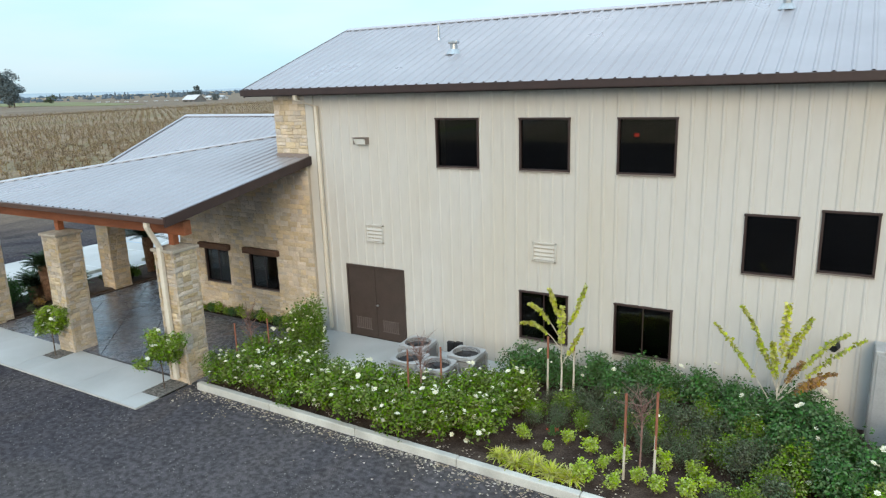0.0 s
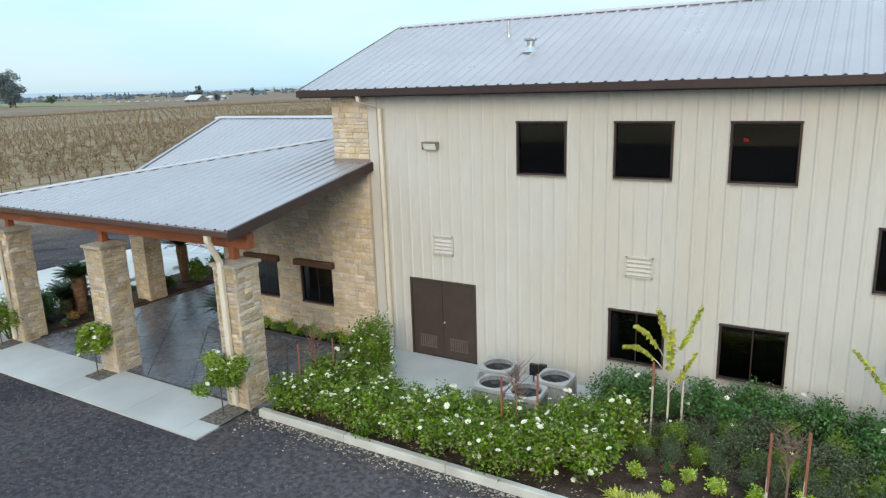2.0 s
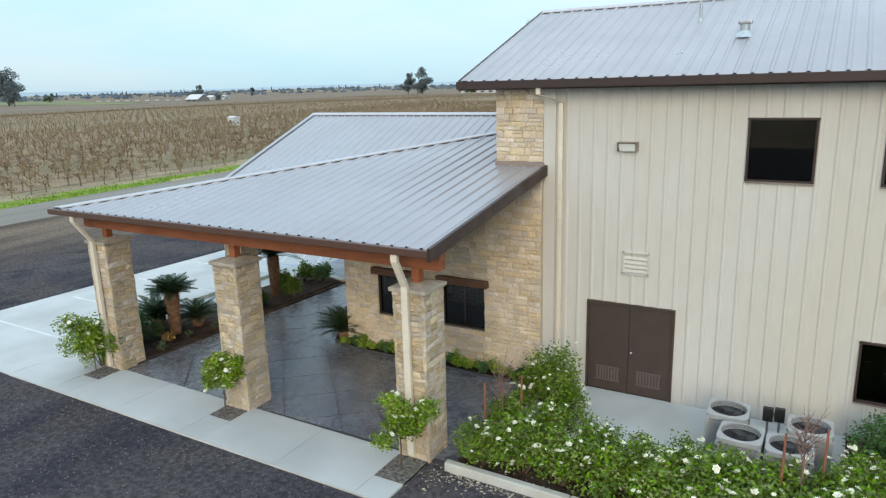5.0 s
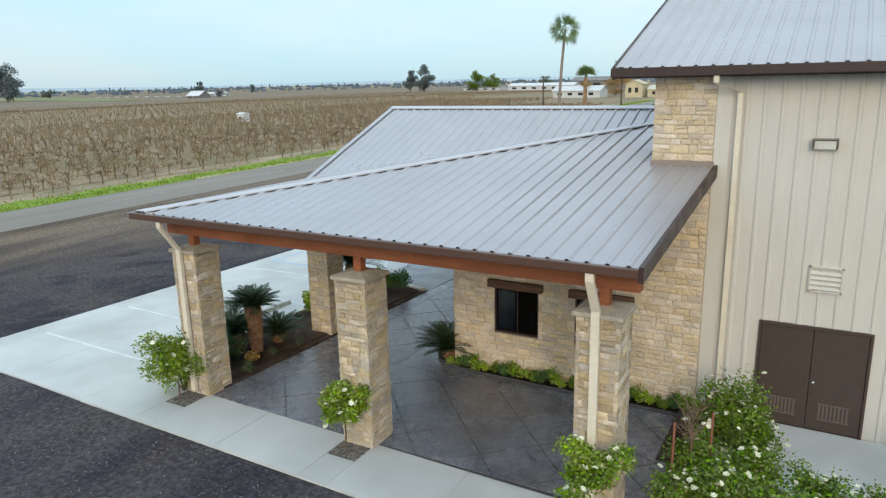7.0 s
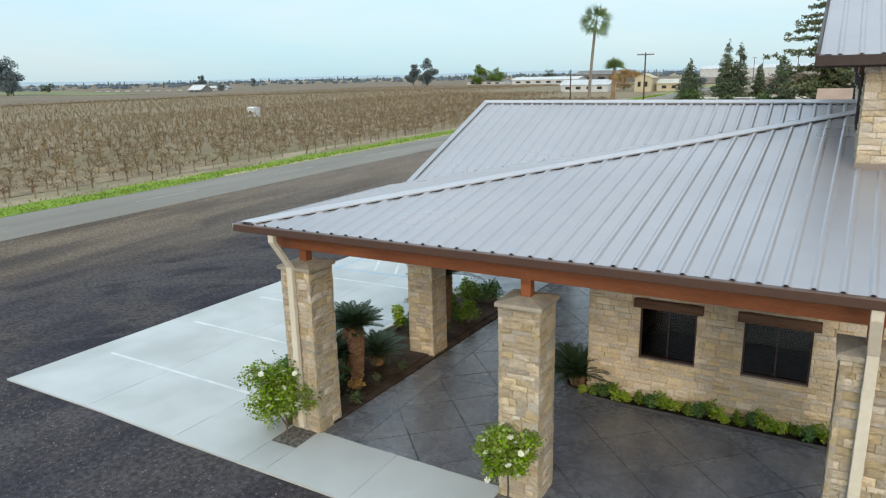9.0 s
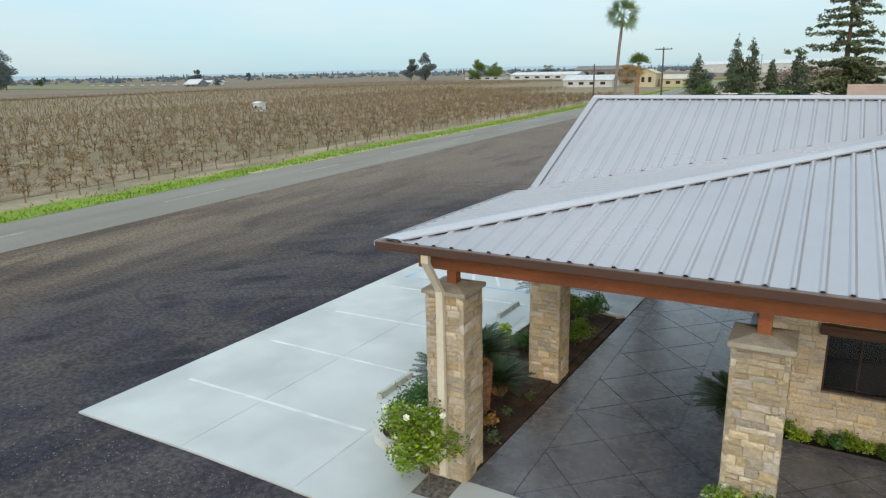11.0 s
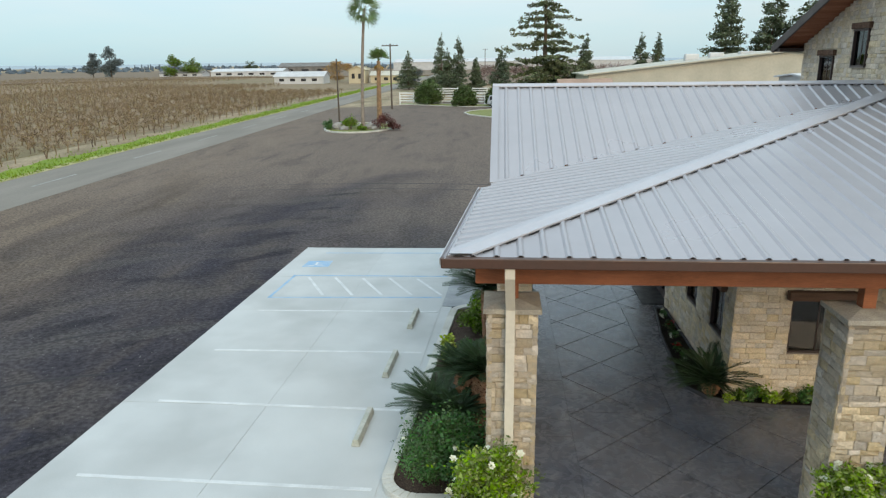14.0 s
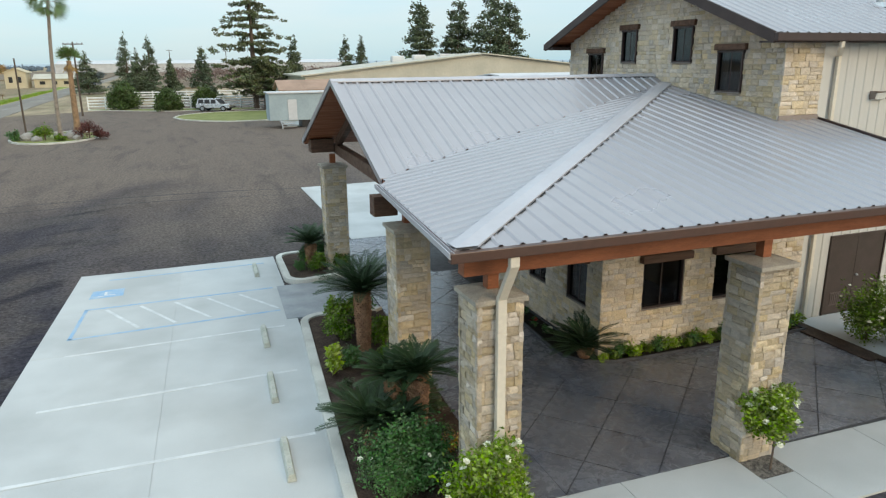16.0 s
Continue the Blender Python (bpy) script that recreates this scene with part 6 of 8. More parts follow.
def plume(g, base, tip, sag, rs, leaf=0.10, n=44):
    """A bowed branch closely set with short hanging leaflets."""
    base, tip = Vector(base), Vector(tip)
    d = (tip - base).normalized()
    side = d.cross(Vector((0, 0, 1))).normalized()
    for i in range(n):
        t = 0.12 + 0.88 * i / n
        c = base.lerp(tip, t) + Vector((0, 0, sag * math.sin(math.pi * t)))
        for s in (-1, 0, 1):
            u = (side * s + d * 0.35 + Vector((rs.normal() * 0.3, rs.normal() * 0.3, rs.normal() * 0.3 - (0.5 if s else 0.9)))).normalized()
            w = u.cross(Vector((rs.normal(), rs.normal(), 1))).normalized() * leaf * 0.36
            l = leaf * rs.uniform(0.7, 1.2) * (0.6 + 0.5 * math.sin(math.pi * min(t, 0.9)))
            g.add([c, c + u * l * 0.5 + w, c + u * l, c + u * l * 0.5 - w], [(0, 1, 2, 3)])


def plume_tree(name, label, x, y, arms, seed, stakes=(), gold=0):
    """arms: root height, tip (x, y, z) and sag of each bowed branch; the first few may have faded."""
    rs = np.random.RandomState(seed)
    t = thing(name, (x, y, 0.06), label, "young tree", "yellow-green plumed trees")
    st, fo, go = Geo(), Geo(), Geo()
    high = max(a[0] for a in arms)
    st.tube([(x, y, 0.02), (x + 0.02, y, high * 0.5), (x, y - 0.01, high)], [0.026, 0.02, 0.012], 7)
    for i, (z0, tx, ty, tz, sag) in enumerate(arms):
        b, e = Vector((x, y, z0)), Vector((tx, ty, tz))
        st.tube([b.lerp(e, f) + Vector((0, 0, sag * math.sin(math.pi * f))) for f in (0, 0.25, 0.5, 0.75, 1.0)], [0.011, 0.009, 0.007, 0.005, 0.003], 5)
        plume(go if i < gold else fo, b.lerp(e, 0.25) + Vector((0, 0, sag * 0.7)), e, sag * 0.75, rs)
    put("woody_frame", st, STAKEW, t, "pale grey stems")
    put("foliage", fo, LEAFY, t, kind="stuff")
    if gold:
        put("faded_foliage", go, LEAFO, t, "golden fading leaves", kind="stuff")
    for sx, sy, sh, red in stakes:
        stake(sx, sy, sh, red, t)


plume_tree("plumed_tree", "thin staked tree with yellow-green leafy plumes", 5.17, -1.70,
           [(1.7, 5.73, -1.79, 2.96, -0.10), (1.75, 4.98, -1.93, 2.84, 0.10), (1.6, 4.55, -2.05, 2.47, 0.16), (1.4, 4.32, -1.92, 1.95, 0.20), (1.0, 5.67, -1.78, 2.0, 0.0), (1.1, 5.22, -1.80, 2.45, 0.0)], 90,
           [(4.88, -1.75, 1.65, 0.7), (5.44, -1.66, 1.65, 0.85)], 0)
plume_tree("plumed_tree", "spreading shrub-tree with yellow-green leafy plumes before the wall", 9.38, -1.30,
           [(0.9, 10.33, -0.95, 1.55, 0.12), (1.0, 9.78, -1.1, 1.72, 0.1), (0.8, 10.15, -0.9, 1.3, 0.1), (0.7, 8.19, -1.48, 2.44, 0.12), (1.1, 8.69, -1.65, 2.88, 0.18), (1.2, 9.47, -1.7, 3.05, 0.10), (1.2, 9.86, -0.95, 2.58, 0.16),
            (1.0, 10.48, -0.98, 2.38, 0.18), (0.9, 10.74, -1.0, 2.32, 0.12), (1.1, 8.98, -1.4, 2.1, 0.16), (1.0, 9.25, -1.5, 2.2, 0.05), (1.1, 9.62, -1.3, 2.35, 0.06)], 91, (), 3)


def rose_standard(x, y, h, r, seed, flowers=30):
    """A lollipop rose: bare stem, dense crown and blooms."""
    rs = np.random.RandomState(seed)
    t = thing("standard_rose", (x, y, 0), "standard rose tree with leafy crown and white blossoms in a pit", "rose tree", "standard roses")
    put("stem", Geo().tube([(x, y, -0.02), (x + 0.015, y, h * 0.5), (x, y, h)], [0.02, 0.016, 0.016], 7), BARK, t)
    blobs = [(x + rs.normal() * r * 0.33, y + rs.normal() * r * 0.3, h + r * 0.45 + rs.normal() * r * 0.3, r * rs.uniform(0.26, 0.5), r * rs.uniform(0.26, 0.48), r * rs.uniform(0.24, 0.42)) for _ in range(13)]
    put("foliage", quads("foliage", *leaf_mesh("f", in_blobs(blobs, 5600, rs, 0.25), 0.068, rs)), LEAFR, t, kind="stuff")
    g = Geo()
    for q in in_blobs(blobs, flowers, rs, 1.0):
        rose_flower(g, q, 0.062, rs)
    put("blossoms", g, PETAL, t, "white blossoms", kind="stuff")
    tw = Geo()
    for b in blobs:
        tw.tube([(x, y, h - 0.03), b[:3]], [0.012, 0.005], 5)
    put("branch_frame", tw, BARK, t)


rose_standard(-3.80, -5.02, 0.86, 0.60, 101)
rose_standard(-8.50, -4.93, 0.84, 0.54, 102)
rose_standard(-13.28, -4.82, 0.72, 0.78, 103, 40)


def cycad(x, y, trunk, frond, n, seed, lean=(0, 0)):
    """A sago palm: a scaly trunk, wider at the top, under a crown of stiff feathered fronds."""
    rs = np.random.RandomState(seed)
    t = thing("sago_palm", (x, y, 0.05), "sago palm with dark stiff feathered fronds" + (" on a shaggy brown trunk" if trunk > 0.3 else " spreading from the ground"), "sago palm", "sago palms")
    top = Vector((x + lean[0], y + lean[1], 0.05 + trunk))
    foot = Vector((x, y, 0.03))
    if trunk > 0.15:
        g = Geo()
        rad = [0.125, 0.15, 0.175, 0.19, 0.165]
        g.tube([foot.lerp(top, f) for f in (0, 0.3, 0.6, 0.85, 1.0)], rad, 14)
        rows = max(4, int(trunk / 0.055))
        for i in range(rows):
            f = (i + 0.3) / rows
            c, r = foot.lerp(top, f), float(np.interp(f, (0, 0.3, 0.6, 0.85, 1.0), rad))
            for k in range(12):
                a = 2 * math.pi * (k + 0.5 * (i % 2)) / 12 + rs.normal() * 0.05
                o, sd = Vector((math.cos(a), math.sin(a), 0)), Vector((-math.sin(a), math.cos(a), 0)) * r * 0.26
                q = c + o * r * 0.96
                tip = q + o * rs.uniform(0.03, 0.055) + Vector((0, 0, rs.uniform(0.02, 0.05)))
                g.add([q - sd, q + sd, tip, q + Vector((0, 0, 0.055))], [(0, 1, 2), (1, 3, 2), (3, 0, 2)])
        put("trunk", g, CYCBARK, t, "shaggy scaled brown trunk")
    fr = Geo()
    for i in range(n):
        a = 2.4 * i + rs.uniform(-0.2, 0.2)
        el = 1.32 - 1.05 * ((i + 0.5) / n) ** 0.8 + rs.normal() * 0.06
        l = frond * rs.uniform(0.85, 1.1)
        d = Vector((math.cos(a), math.sin(a), 0))
        pts = [top + d * (l * u * math.cos(el - 0.35 * u)) + Vector((0, 0, l * (math.sin(el) * u - 0.25 * u * u))) for u in (0, 0.125, 0.25, 0.375, 0.5, 0.625, 0.75, 0.875, 1.0)]
        fr.tube(pts[::2], [0.014, 0.012, 0.010, 0.008, 0.004], 4, cap=False)
        for s in range(34):
            u = 0.12 + 0.87 * s / 34
            j = min(int(u * 8), 7)
            c = pts[j].lerp(pts[j + 1], u * 8 - j)
            ax = (pts[j + 1] - pts[j]).normalized()
            sd = ax.cross(Vector((0, 0, 1))).normalized()
            w = l * 0.135 * math.sin(math.pi * min(0.15 + u * 0.8, 0.93)) + 0.02
            for q in (-1, 1):
                tip = c + sd * q * w + ax * w * 0.75 + Vector((0, 0, w * 0.22 + rs.normal() * 0.006))
                mid = c.lerp(tip, 0.5)
                fr.add([c, mid - ax * 0.011, tip, mid + ax * 0.013], [(0, 1, 2, 3)])
    put("frond_crown", fr, CYCLEAF, t, kind="stuff")
    return t


cycad(-13.55, 2.08, 1.45, 1.15, 58, 110)
cycad(-13.86, -1.84, 1.16, 0.72, 40, 111, (-0.08, 0.06))
cycad(-13.62, -2.02, 1.30, 0.74, 42, 112, (0.03, -0.04))
cycad(-14.42, -1.95, 0.46, 0.90, 44, 113)
cycad(-14.02, -2.30, 0.58, 0.62, 34, 117)
cycad(-13.62, -1.2, 0.28, 0.80, 40, 114)
cycad(-13.45, 9.6, 0.72, 0.95, 46, 115)
cycad(-8.98, -0.02, 0.22, 0.92, 52, 116)

low = [shrub("low_shrub", "low green leafy shrub in the mulch bed", "shrub", "shrubs in the porch bed", 120 + k, 0.45, 0.42, 0.6, 1300, 0.07, LEAFD if k else LEAF, stems=5) for k in range(2)]
scatter(low, [(-13.85, 3.9, 0.09, 1.25, 0), (-13.2, 4.2, 0.09, 1.2, 60), (-13.3, 8.7, 0.09, 1.0, 120), (-12.9, 10.3, 0.09, 1.0, 180), (-13.95, 3.0, 0.09, 1.1, 240), (-14.0, 1.2, 0.09, 0.9, 300), (-12.75, 8.6, 0.09, 0.9, 20),
              (-13.6, 9.95, 0.09, 0.9, 75), (-12.95, 2.3, 0.09, 1.1, 135), (-13.95, 8.9, 0.09, 0.6, 190), (-13.3, 1.0, 0.09, 0.9, 33)])
big = [shrub("mounded_shrub", "large mounded dark green shrub at the end of the bed", "shrub", "", 125, 0.92, 0.86, 1.12, 5200, 0.064, LEAFD, 2, stems=8, blobs_n=13)]
scatter(big, [(-14.30, -3.2, 0.09, 0.98, 0), (-13.92, -3.22, 0.09, 0.86, 110), (-14.4, -3.55, 0.09, 0.7, 200)])
big2 = [shrub("rose_bush", "leafy rose bush with white blossoms at the column", "rose bush", "rose bushes", 126, 0.85, 0.7, 1.25, 3600, 0.072, LEAFR, 26, stems=7, fr=0.06)]
scatter(big2, [(-13.58, -4.42, 0.02, 0.92, 0)])
lime2 = [shrub("lime_shrub", "bright lime-green broad-leaved plant in the bed", "plant", "", 127, 0.32, 0.32, 0.85, 420, 0.13, LEAFLIME, stems=5, blobs_n=8)]
scatter(lime2, [(-14.5, 1.0, 0.09, 0.85, 0)])
orange = [shrub("croton", "small orange and green leafed plant in the bed", "plant", "", 128, 0.2, 0.2, 0.28, 260, 0.07, LEAFO, stems=4, blobs_n=5)]
scatter(orange, [(-13.2, -2.6, 0.09, 1.1, 0)])
edge = [shrub("border_plant", "low yellow-green border plant along the stone wall", "plant", "border plants", 130 + k, 0.24, 0.2, 0.26, 360, 0.055, m, f, p, stems=4, blobs_n=6)
        for k, (m, f, p) in enumerate(((LEAFLIME, 0, None), (LEAF, 1, PETALR), (LEAFD, 0, None), (LEAFR, 0, None)))]
scatter(edge, [(-8.75 + 0.245 * i, -0.36 + 0.05 * ((i * 7) % 3 - 1), 0.03, 0.75 + 0.17 * ((i * 5) % 4), 47 * i) for i in range(24)])
annual = [shrub("flower_clump", "dark flower clump with white and red blossoms by the wall", "plant", "flower clumps", 134 + k, 0.2, 0.2, 0.26, 160, 0.05, LEAFD, 5, p, stems=4, blobs_n=5, fr=0.075) for k, p in enumerate((None, PETALR))]
scatter(annual, [(-9.16, 1.5, 0.04, 0.9, 0), (-9.14, 2.1, 0.04, 0.8, 40), (-9.06, 2.8, 0.04, 0.9, 80), (-9.0, 3.5, 0.04, 0.8, 120), (-8.95, 4.2, 0.04, 0.9, 160)])
small = [shrub("seedling", "tiny grey-green seedling plant in mulch", "plant", "seedlings", 140, 0.14, 0.14, 0.16, 140, 0.04, LEAFG, stems=3, blobs_n=4)]
scatter(small, [(-14.45, -0.1, 0.09, 1, 0), (-14.35, 0.4, 0.09, 1.2, 50), (-14.5, 1.2, 0.09, 1, 100), (-14.2, 1.25, 0.09, 1.1, 150), (-12.9, -1.2, 0.09, 1.3, 200), (-12.85, -3.1, 0.09, 1.6, 250), (-13.1, -2.0, 0.09, 1.2, 10)])

# red sign glowing inside an upper window
RED = bpy.data.materials.new("red_glow")
RED.use_nodes = True
_r = RED.node_tree.nodes["Principled BSDF"]
_r.inputs["Base Color"].default_value = (0.5, 0.02, 0.01, 1)
_r.inputs["Emission Color"].default_value = (1.0, 0.06, 0.03, 1)
_r.inputs["Emission Strength"].default_value = 1.1
sign = thing("exit_sign", (5.98, 0.85, 5.78), "small red glowing sign hung behind an upper window", "sign")
put("sign_box", Geo().box(5.93, 6.03, 0.83, 0.87, 5.75, 5.82), RED, sign, "red glowing face")
put("rod", Geo().tube([(5.98, 0.85, 5.82), (5.98, 0.85, 7.42)], 0.008, 6), BLACK, sign, "thin black hanging rod")

# thin dark tyre marks swept across the yard
TYREMARK = pbr("tyre_rubber_mark", (0.020, 0.019, 0.022), (0.036, 0.034, 0.036), rough=0.9, scale=2.0, fine=25, fine_amt=0.5, bump=0.3)


def tyre_mark(a, b, c, width):
    """A bent strip of rubber from a past b to c."""
    a, b, c = Vector(a), Vector(b), Vector(c)
    g, n, vs = Geo(), 16, []
    for i in range(n + 1):
        f = i / n
        p = a * (1 - f) ** 2 + b * 2 * f * (1 - f) + c * f * f
        d = ((b - a) * (1 - f) + (c - b) * f).normalized()
        w = width * (0.35 + 0.65 * math.sin(math.pi * min(max(f, 0.06), 0.94))) / 2
        vs += [(p.x - d.y * w, p.y + d.x * w, -0.0155), (p.x + d.y * w, p.y - d.x * w, -0.0155)]
    g.add(vs, [(2 * i, 2 * i + 1, 2 * i + 3, 2 * i + 2) for i in range(n)])
    put("tyre_mark", g, TYREMARK, None, "thin dark curved tyre mark on the yard", kind="structure", category="tyre mark")


tyre_mark((-24.6, -0.9), (-23.2, 0.1), (-21.6, 0.35), 0.12)
tyre_mark((-25.0, 1.55), (-23.8, 2.9), (-21.4, 3.3), 0.13)
tyre_mark((-27.8, 1.2), (-27.4, -0.2), (-25.5, -0.5), 0.11)
tyre_mark((-27.0, 24.6), (-19.0, 26.0), (-11.4, 24.6), 0.16)
tyre_mark((-28.5, 22.8), (-19.5, 24.4), (-12.2, 22.9), 0.12)

# ---- vineyard and countryside ----
rs = np.random.RandomState(7)


def vine_proto(seed, canes, leaves):
    """A dormant head-trained vine: gnarled trunk, short arms, bare canes, a few dry leaves."""
    r = np.random.RandomState(seed)
    g = Geo()
    head = Vector((r.normal() * 0.09, r.normal() * 0.09, 0.72))
    g.tube([(0, 0, -0.06), head * 0.5 + Vector((r.normal() * 0.04, r.normal() * 0.04, 0)), head], [0.075, 0.06, 0.085], 4, cap=False)
    for k in range(canes):
        a, l = 2.4 * k + r.uniform(-0.5, 0.5), r.uniform(0.5, 1.15)
        out = Vector((math.cos(a), math.sin(a) * 1.25, 0))
        elbow = head + out * l * 0.38 + Vector((0, 0, r.uniform(0.05, 0.32)))
        e = elbow + out * l * r.uniform(0.2, 0.55) + Vector((r.normal() * 0.12, r.normal() * 0.12, l * r.uniform(-0.25, 0.6)))
        s = Vector((-math.sin(a), math.cos(a), r.normal() * 0.6)).normalized() * 0.017
        g.add([head - s, head + s, elbow + s, elbow - s, e], [(0, 1, 2, 3), (3, 2, 4)])
        for _ in range(leaves // 5):
            c = elbow.lerp(e, r.uniform(-0.3, 1)) + Vector((r.normal() * 0.09, r.normal() * 0.09, r.normal() * 0.09))
            d, f = Vector(r.normal(size=3)) * 0.034, Vector(r.normal(size=3)) * 0.034
            g.add([c - d, c - f, c + d, c + f], [(0, 1, 2, 3)])
    tri = []
    for q in g.f:
        tri += [(q[0], q[i], q[i + 1]) for i in range(1, len(q) - 1)]
    return np.array([tuple(p) for p in g.v]), np.array(tri)


protos = [vine_proto(200 + k, 26, 25) for k in range(6)]
middling = [vine_proto(210 + k, 16, 15) for k in range(4)]
thin = [vine_proto(220 + k, 7, 10) for k in range(4)]


def vines(name, x0, x1, y0, y1, dx, dy, kinds, label, scale=1.0):
    V, F, base = [], [], 0
    for i in range(int((x0 - x1) / dx)):
        x = x0 - i * dx
        ys = np.arange(y0, y1, dy)
        for y in ys:
            if rs.uniform() < 0.06:
                continue
            px_ = x - 0.022 * y + rs.normal() * 0.3
            v, f = kinds[rs.randint(len(kinds))]
            a, s = rs.uniform(0, 6.28), scale * rs.uniform(0.75, 1.2)
            c, sn = math.cos(a) * s, math.sin(a) * s
            q = np.stack([v[:, 0] * c - v[:, 1] * sn + px_, v[:, 0] * sn + v[:, 1] * c + y + rs.normal() * 0.3, v[:, 2] * s - 0.02], 1)
            V.append(q)
            F.append(f + base)
            base += len(q)
    return put(name, quads(name, np.vstack(V), np.vstack(F)), VINE, None, label, kind="stuff", category="vineyard")


sheet("vineyard_floor", along(-200, -9.4, -80, 330), -0.058, -0.03, LEAFSOIL, "brown leaf-strewn vineyard floor", "field")
vines("vineyard_rows", -47.4, -77.3, -14, 150, 2.3, 1.5, protos, "dormant brown grape vines in rows on tan soil", 0.82)
vines("middle_vineyard_rows", -77.3, -123.3, -8, 200, 2.3, 1.55, middling, "dormant brown grape vines in farther rows", 0.88)
vines("far_vineyard_rows", -122, -240, 10, 330, 3.0, 2.3, thin, "distant dormant brown vines", 0.95)
sheet("far_field", [(-1200, -200), (-235, -200), (-235, 200), (-150, 330), (-48, 330), (-60, 700), (-1200, 900)], -0.055, 0.35, FARFIELD, "distant brown dormant vineyard", "field")
sheet("green_field", [(-900, 300), (-330, 215), (-316, 230), (-520, 320), (-900, 400)], 0.35, 0.55, GREENF, "distant pale green field", "field")
sheet("east_field", [(-30, 190), (600, 150), (900, 900), (-60, 900)], -0.055, 0.3, FARFIELD, "distant brown field", "field")
weeds = Geo()
for i in range(9000):
    y = rs.uniform(-12, 190)
    x = road_x(y) - 2.95 - abs(rs.normal()) * 1.5
    a, l = rs.uniform(0, 6.28), rs.uniform(0.06, 0.22)
    b = Vector((x, y, 0.0))
    weeds.add([b + Vector((0.05 * math.cos(a), 0.05 * math.sin(a), 0)), b - Vector((0.05 * math.cos(a), 0.05 * math.sin(a), 0)), b + Vector((rs.normal() * 0.06, rs.normal() * 0.06, l))], [(0, 1, 2)])
put("verge_weeds", weeds, GRASS, None, "green grass tufts along the road verge", kind="stuff", category="grass")


def foliage_tree(name, label, category, x, y, h, blobs, n, leaf, material, trunk_r=0.25, seed=0, trunk_h=0.4, bark=BARK, group=""):
    """A tree: tapered trunk, limbs to its clumps, and a crown of leaf clumps with gaps. blobs are in units of its height."""
    r = np.random.RandomState(seed + 300)
    t = thing(name, (x, y, 0), label, category, group)
    bl = [(x + b[0] * h, y + b[1] * h, b[2] * h, b[3] * h, b[4] * h, b[5] * h) for b in blobs]
    g = Geo().tube([(x, y, -0.1), (x, y, h * trunk_h), (x, y, h * 0.86)], [trunk_r, trunk_r * 0.75, trunk_r * 0.15], 8)
    limbs = Geo()
    for b in bl[:24]:
        z = min(b[2] * 0.85, h * 0.8)
        limbs.tube([(x, y, z * 0.8), b[:3]], [trunk_r * 0.3, trunk_r * 0.08], 5, cap=False)
    put("trunk", g, bark, t)
    put("branchwork", limbs, bark, t, kind="stuff")
    p = in_blobs(bl, n, r, 0.35)
    put("crown", quads("crown", *leaf_mesh("c", p, leaf, r, 0.75)), material, t, kind="stuff")
    return t


def round_blobs(seed, w=0.42, n=12, z0=0.3):
    r = np.random.RandomState(seed)
    out = []
    for _ in range(n):
        f = r.uniform(0.06, 0.86)
        wide = w * (0.35 + 0.65 * math.sin(math.pi * min(f + 0.08, 1.0)))
        out.append((r.normal() * wide * 0.40, r.normal() * wide * 0.40, z0 + f * (1 - z0), wide * 0.36, wide * 0.36, 0.11))
    return out


def cone_blobs(seed, w=0.2, tiers=12, gap=0.0, z0=0.08, taper=0.85):
    r = np.random.RandomState(seed)
    out = []
    for k in range(tiers):
        f = k / (tiers - 1)
        rad = w * (1 - f) ** taper + 0.012
        for j in range(4):
            a = r.uniform(0, 6.28)
            q = rad * r.uniform(0.35, 0.85)
            out.append((q * math.cos(a), q * math.sin(a), z0 + f * (0.97 - z0) + r.normal() * 0.01, rad * 0.55, rad * 0.55, 0.045 - gap))
    return out


def tier_blobs(seed, w=0.33, tiers=8, z0=0.12, arms=4, power=0.6):
    """Flat, drooping arms of a cedar with sky between them."""
    r = np.random.RandomState(seed)
    out = []
    for k in range(tiers):
        f = k / (tiers - 1)
        for j in range(arms if f < 0.85 else 2):
            a = 2.4 * (k * arms + j) + r.uniform(-0.5, 0.5)
            rad = w * (1 - f) ** power * r.uniform(0.35, 1.1) + 0.02
            z = z0 + f * (0.95 - z0) + r.normal() * 0.012
            for q in (0.25, 0.5, 0.75, 1.0):
                wide = (0.055 - 0.025 * q) * (1.15 - 0.5 * f)
                out.append((rad * q * math.cos(a), rad * q * math.sin(a), z + 0.02 * q - 0.05 * q * q * r.uniform(0.4, 1.4), wide, wide, 0.013))
    return out


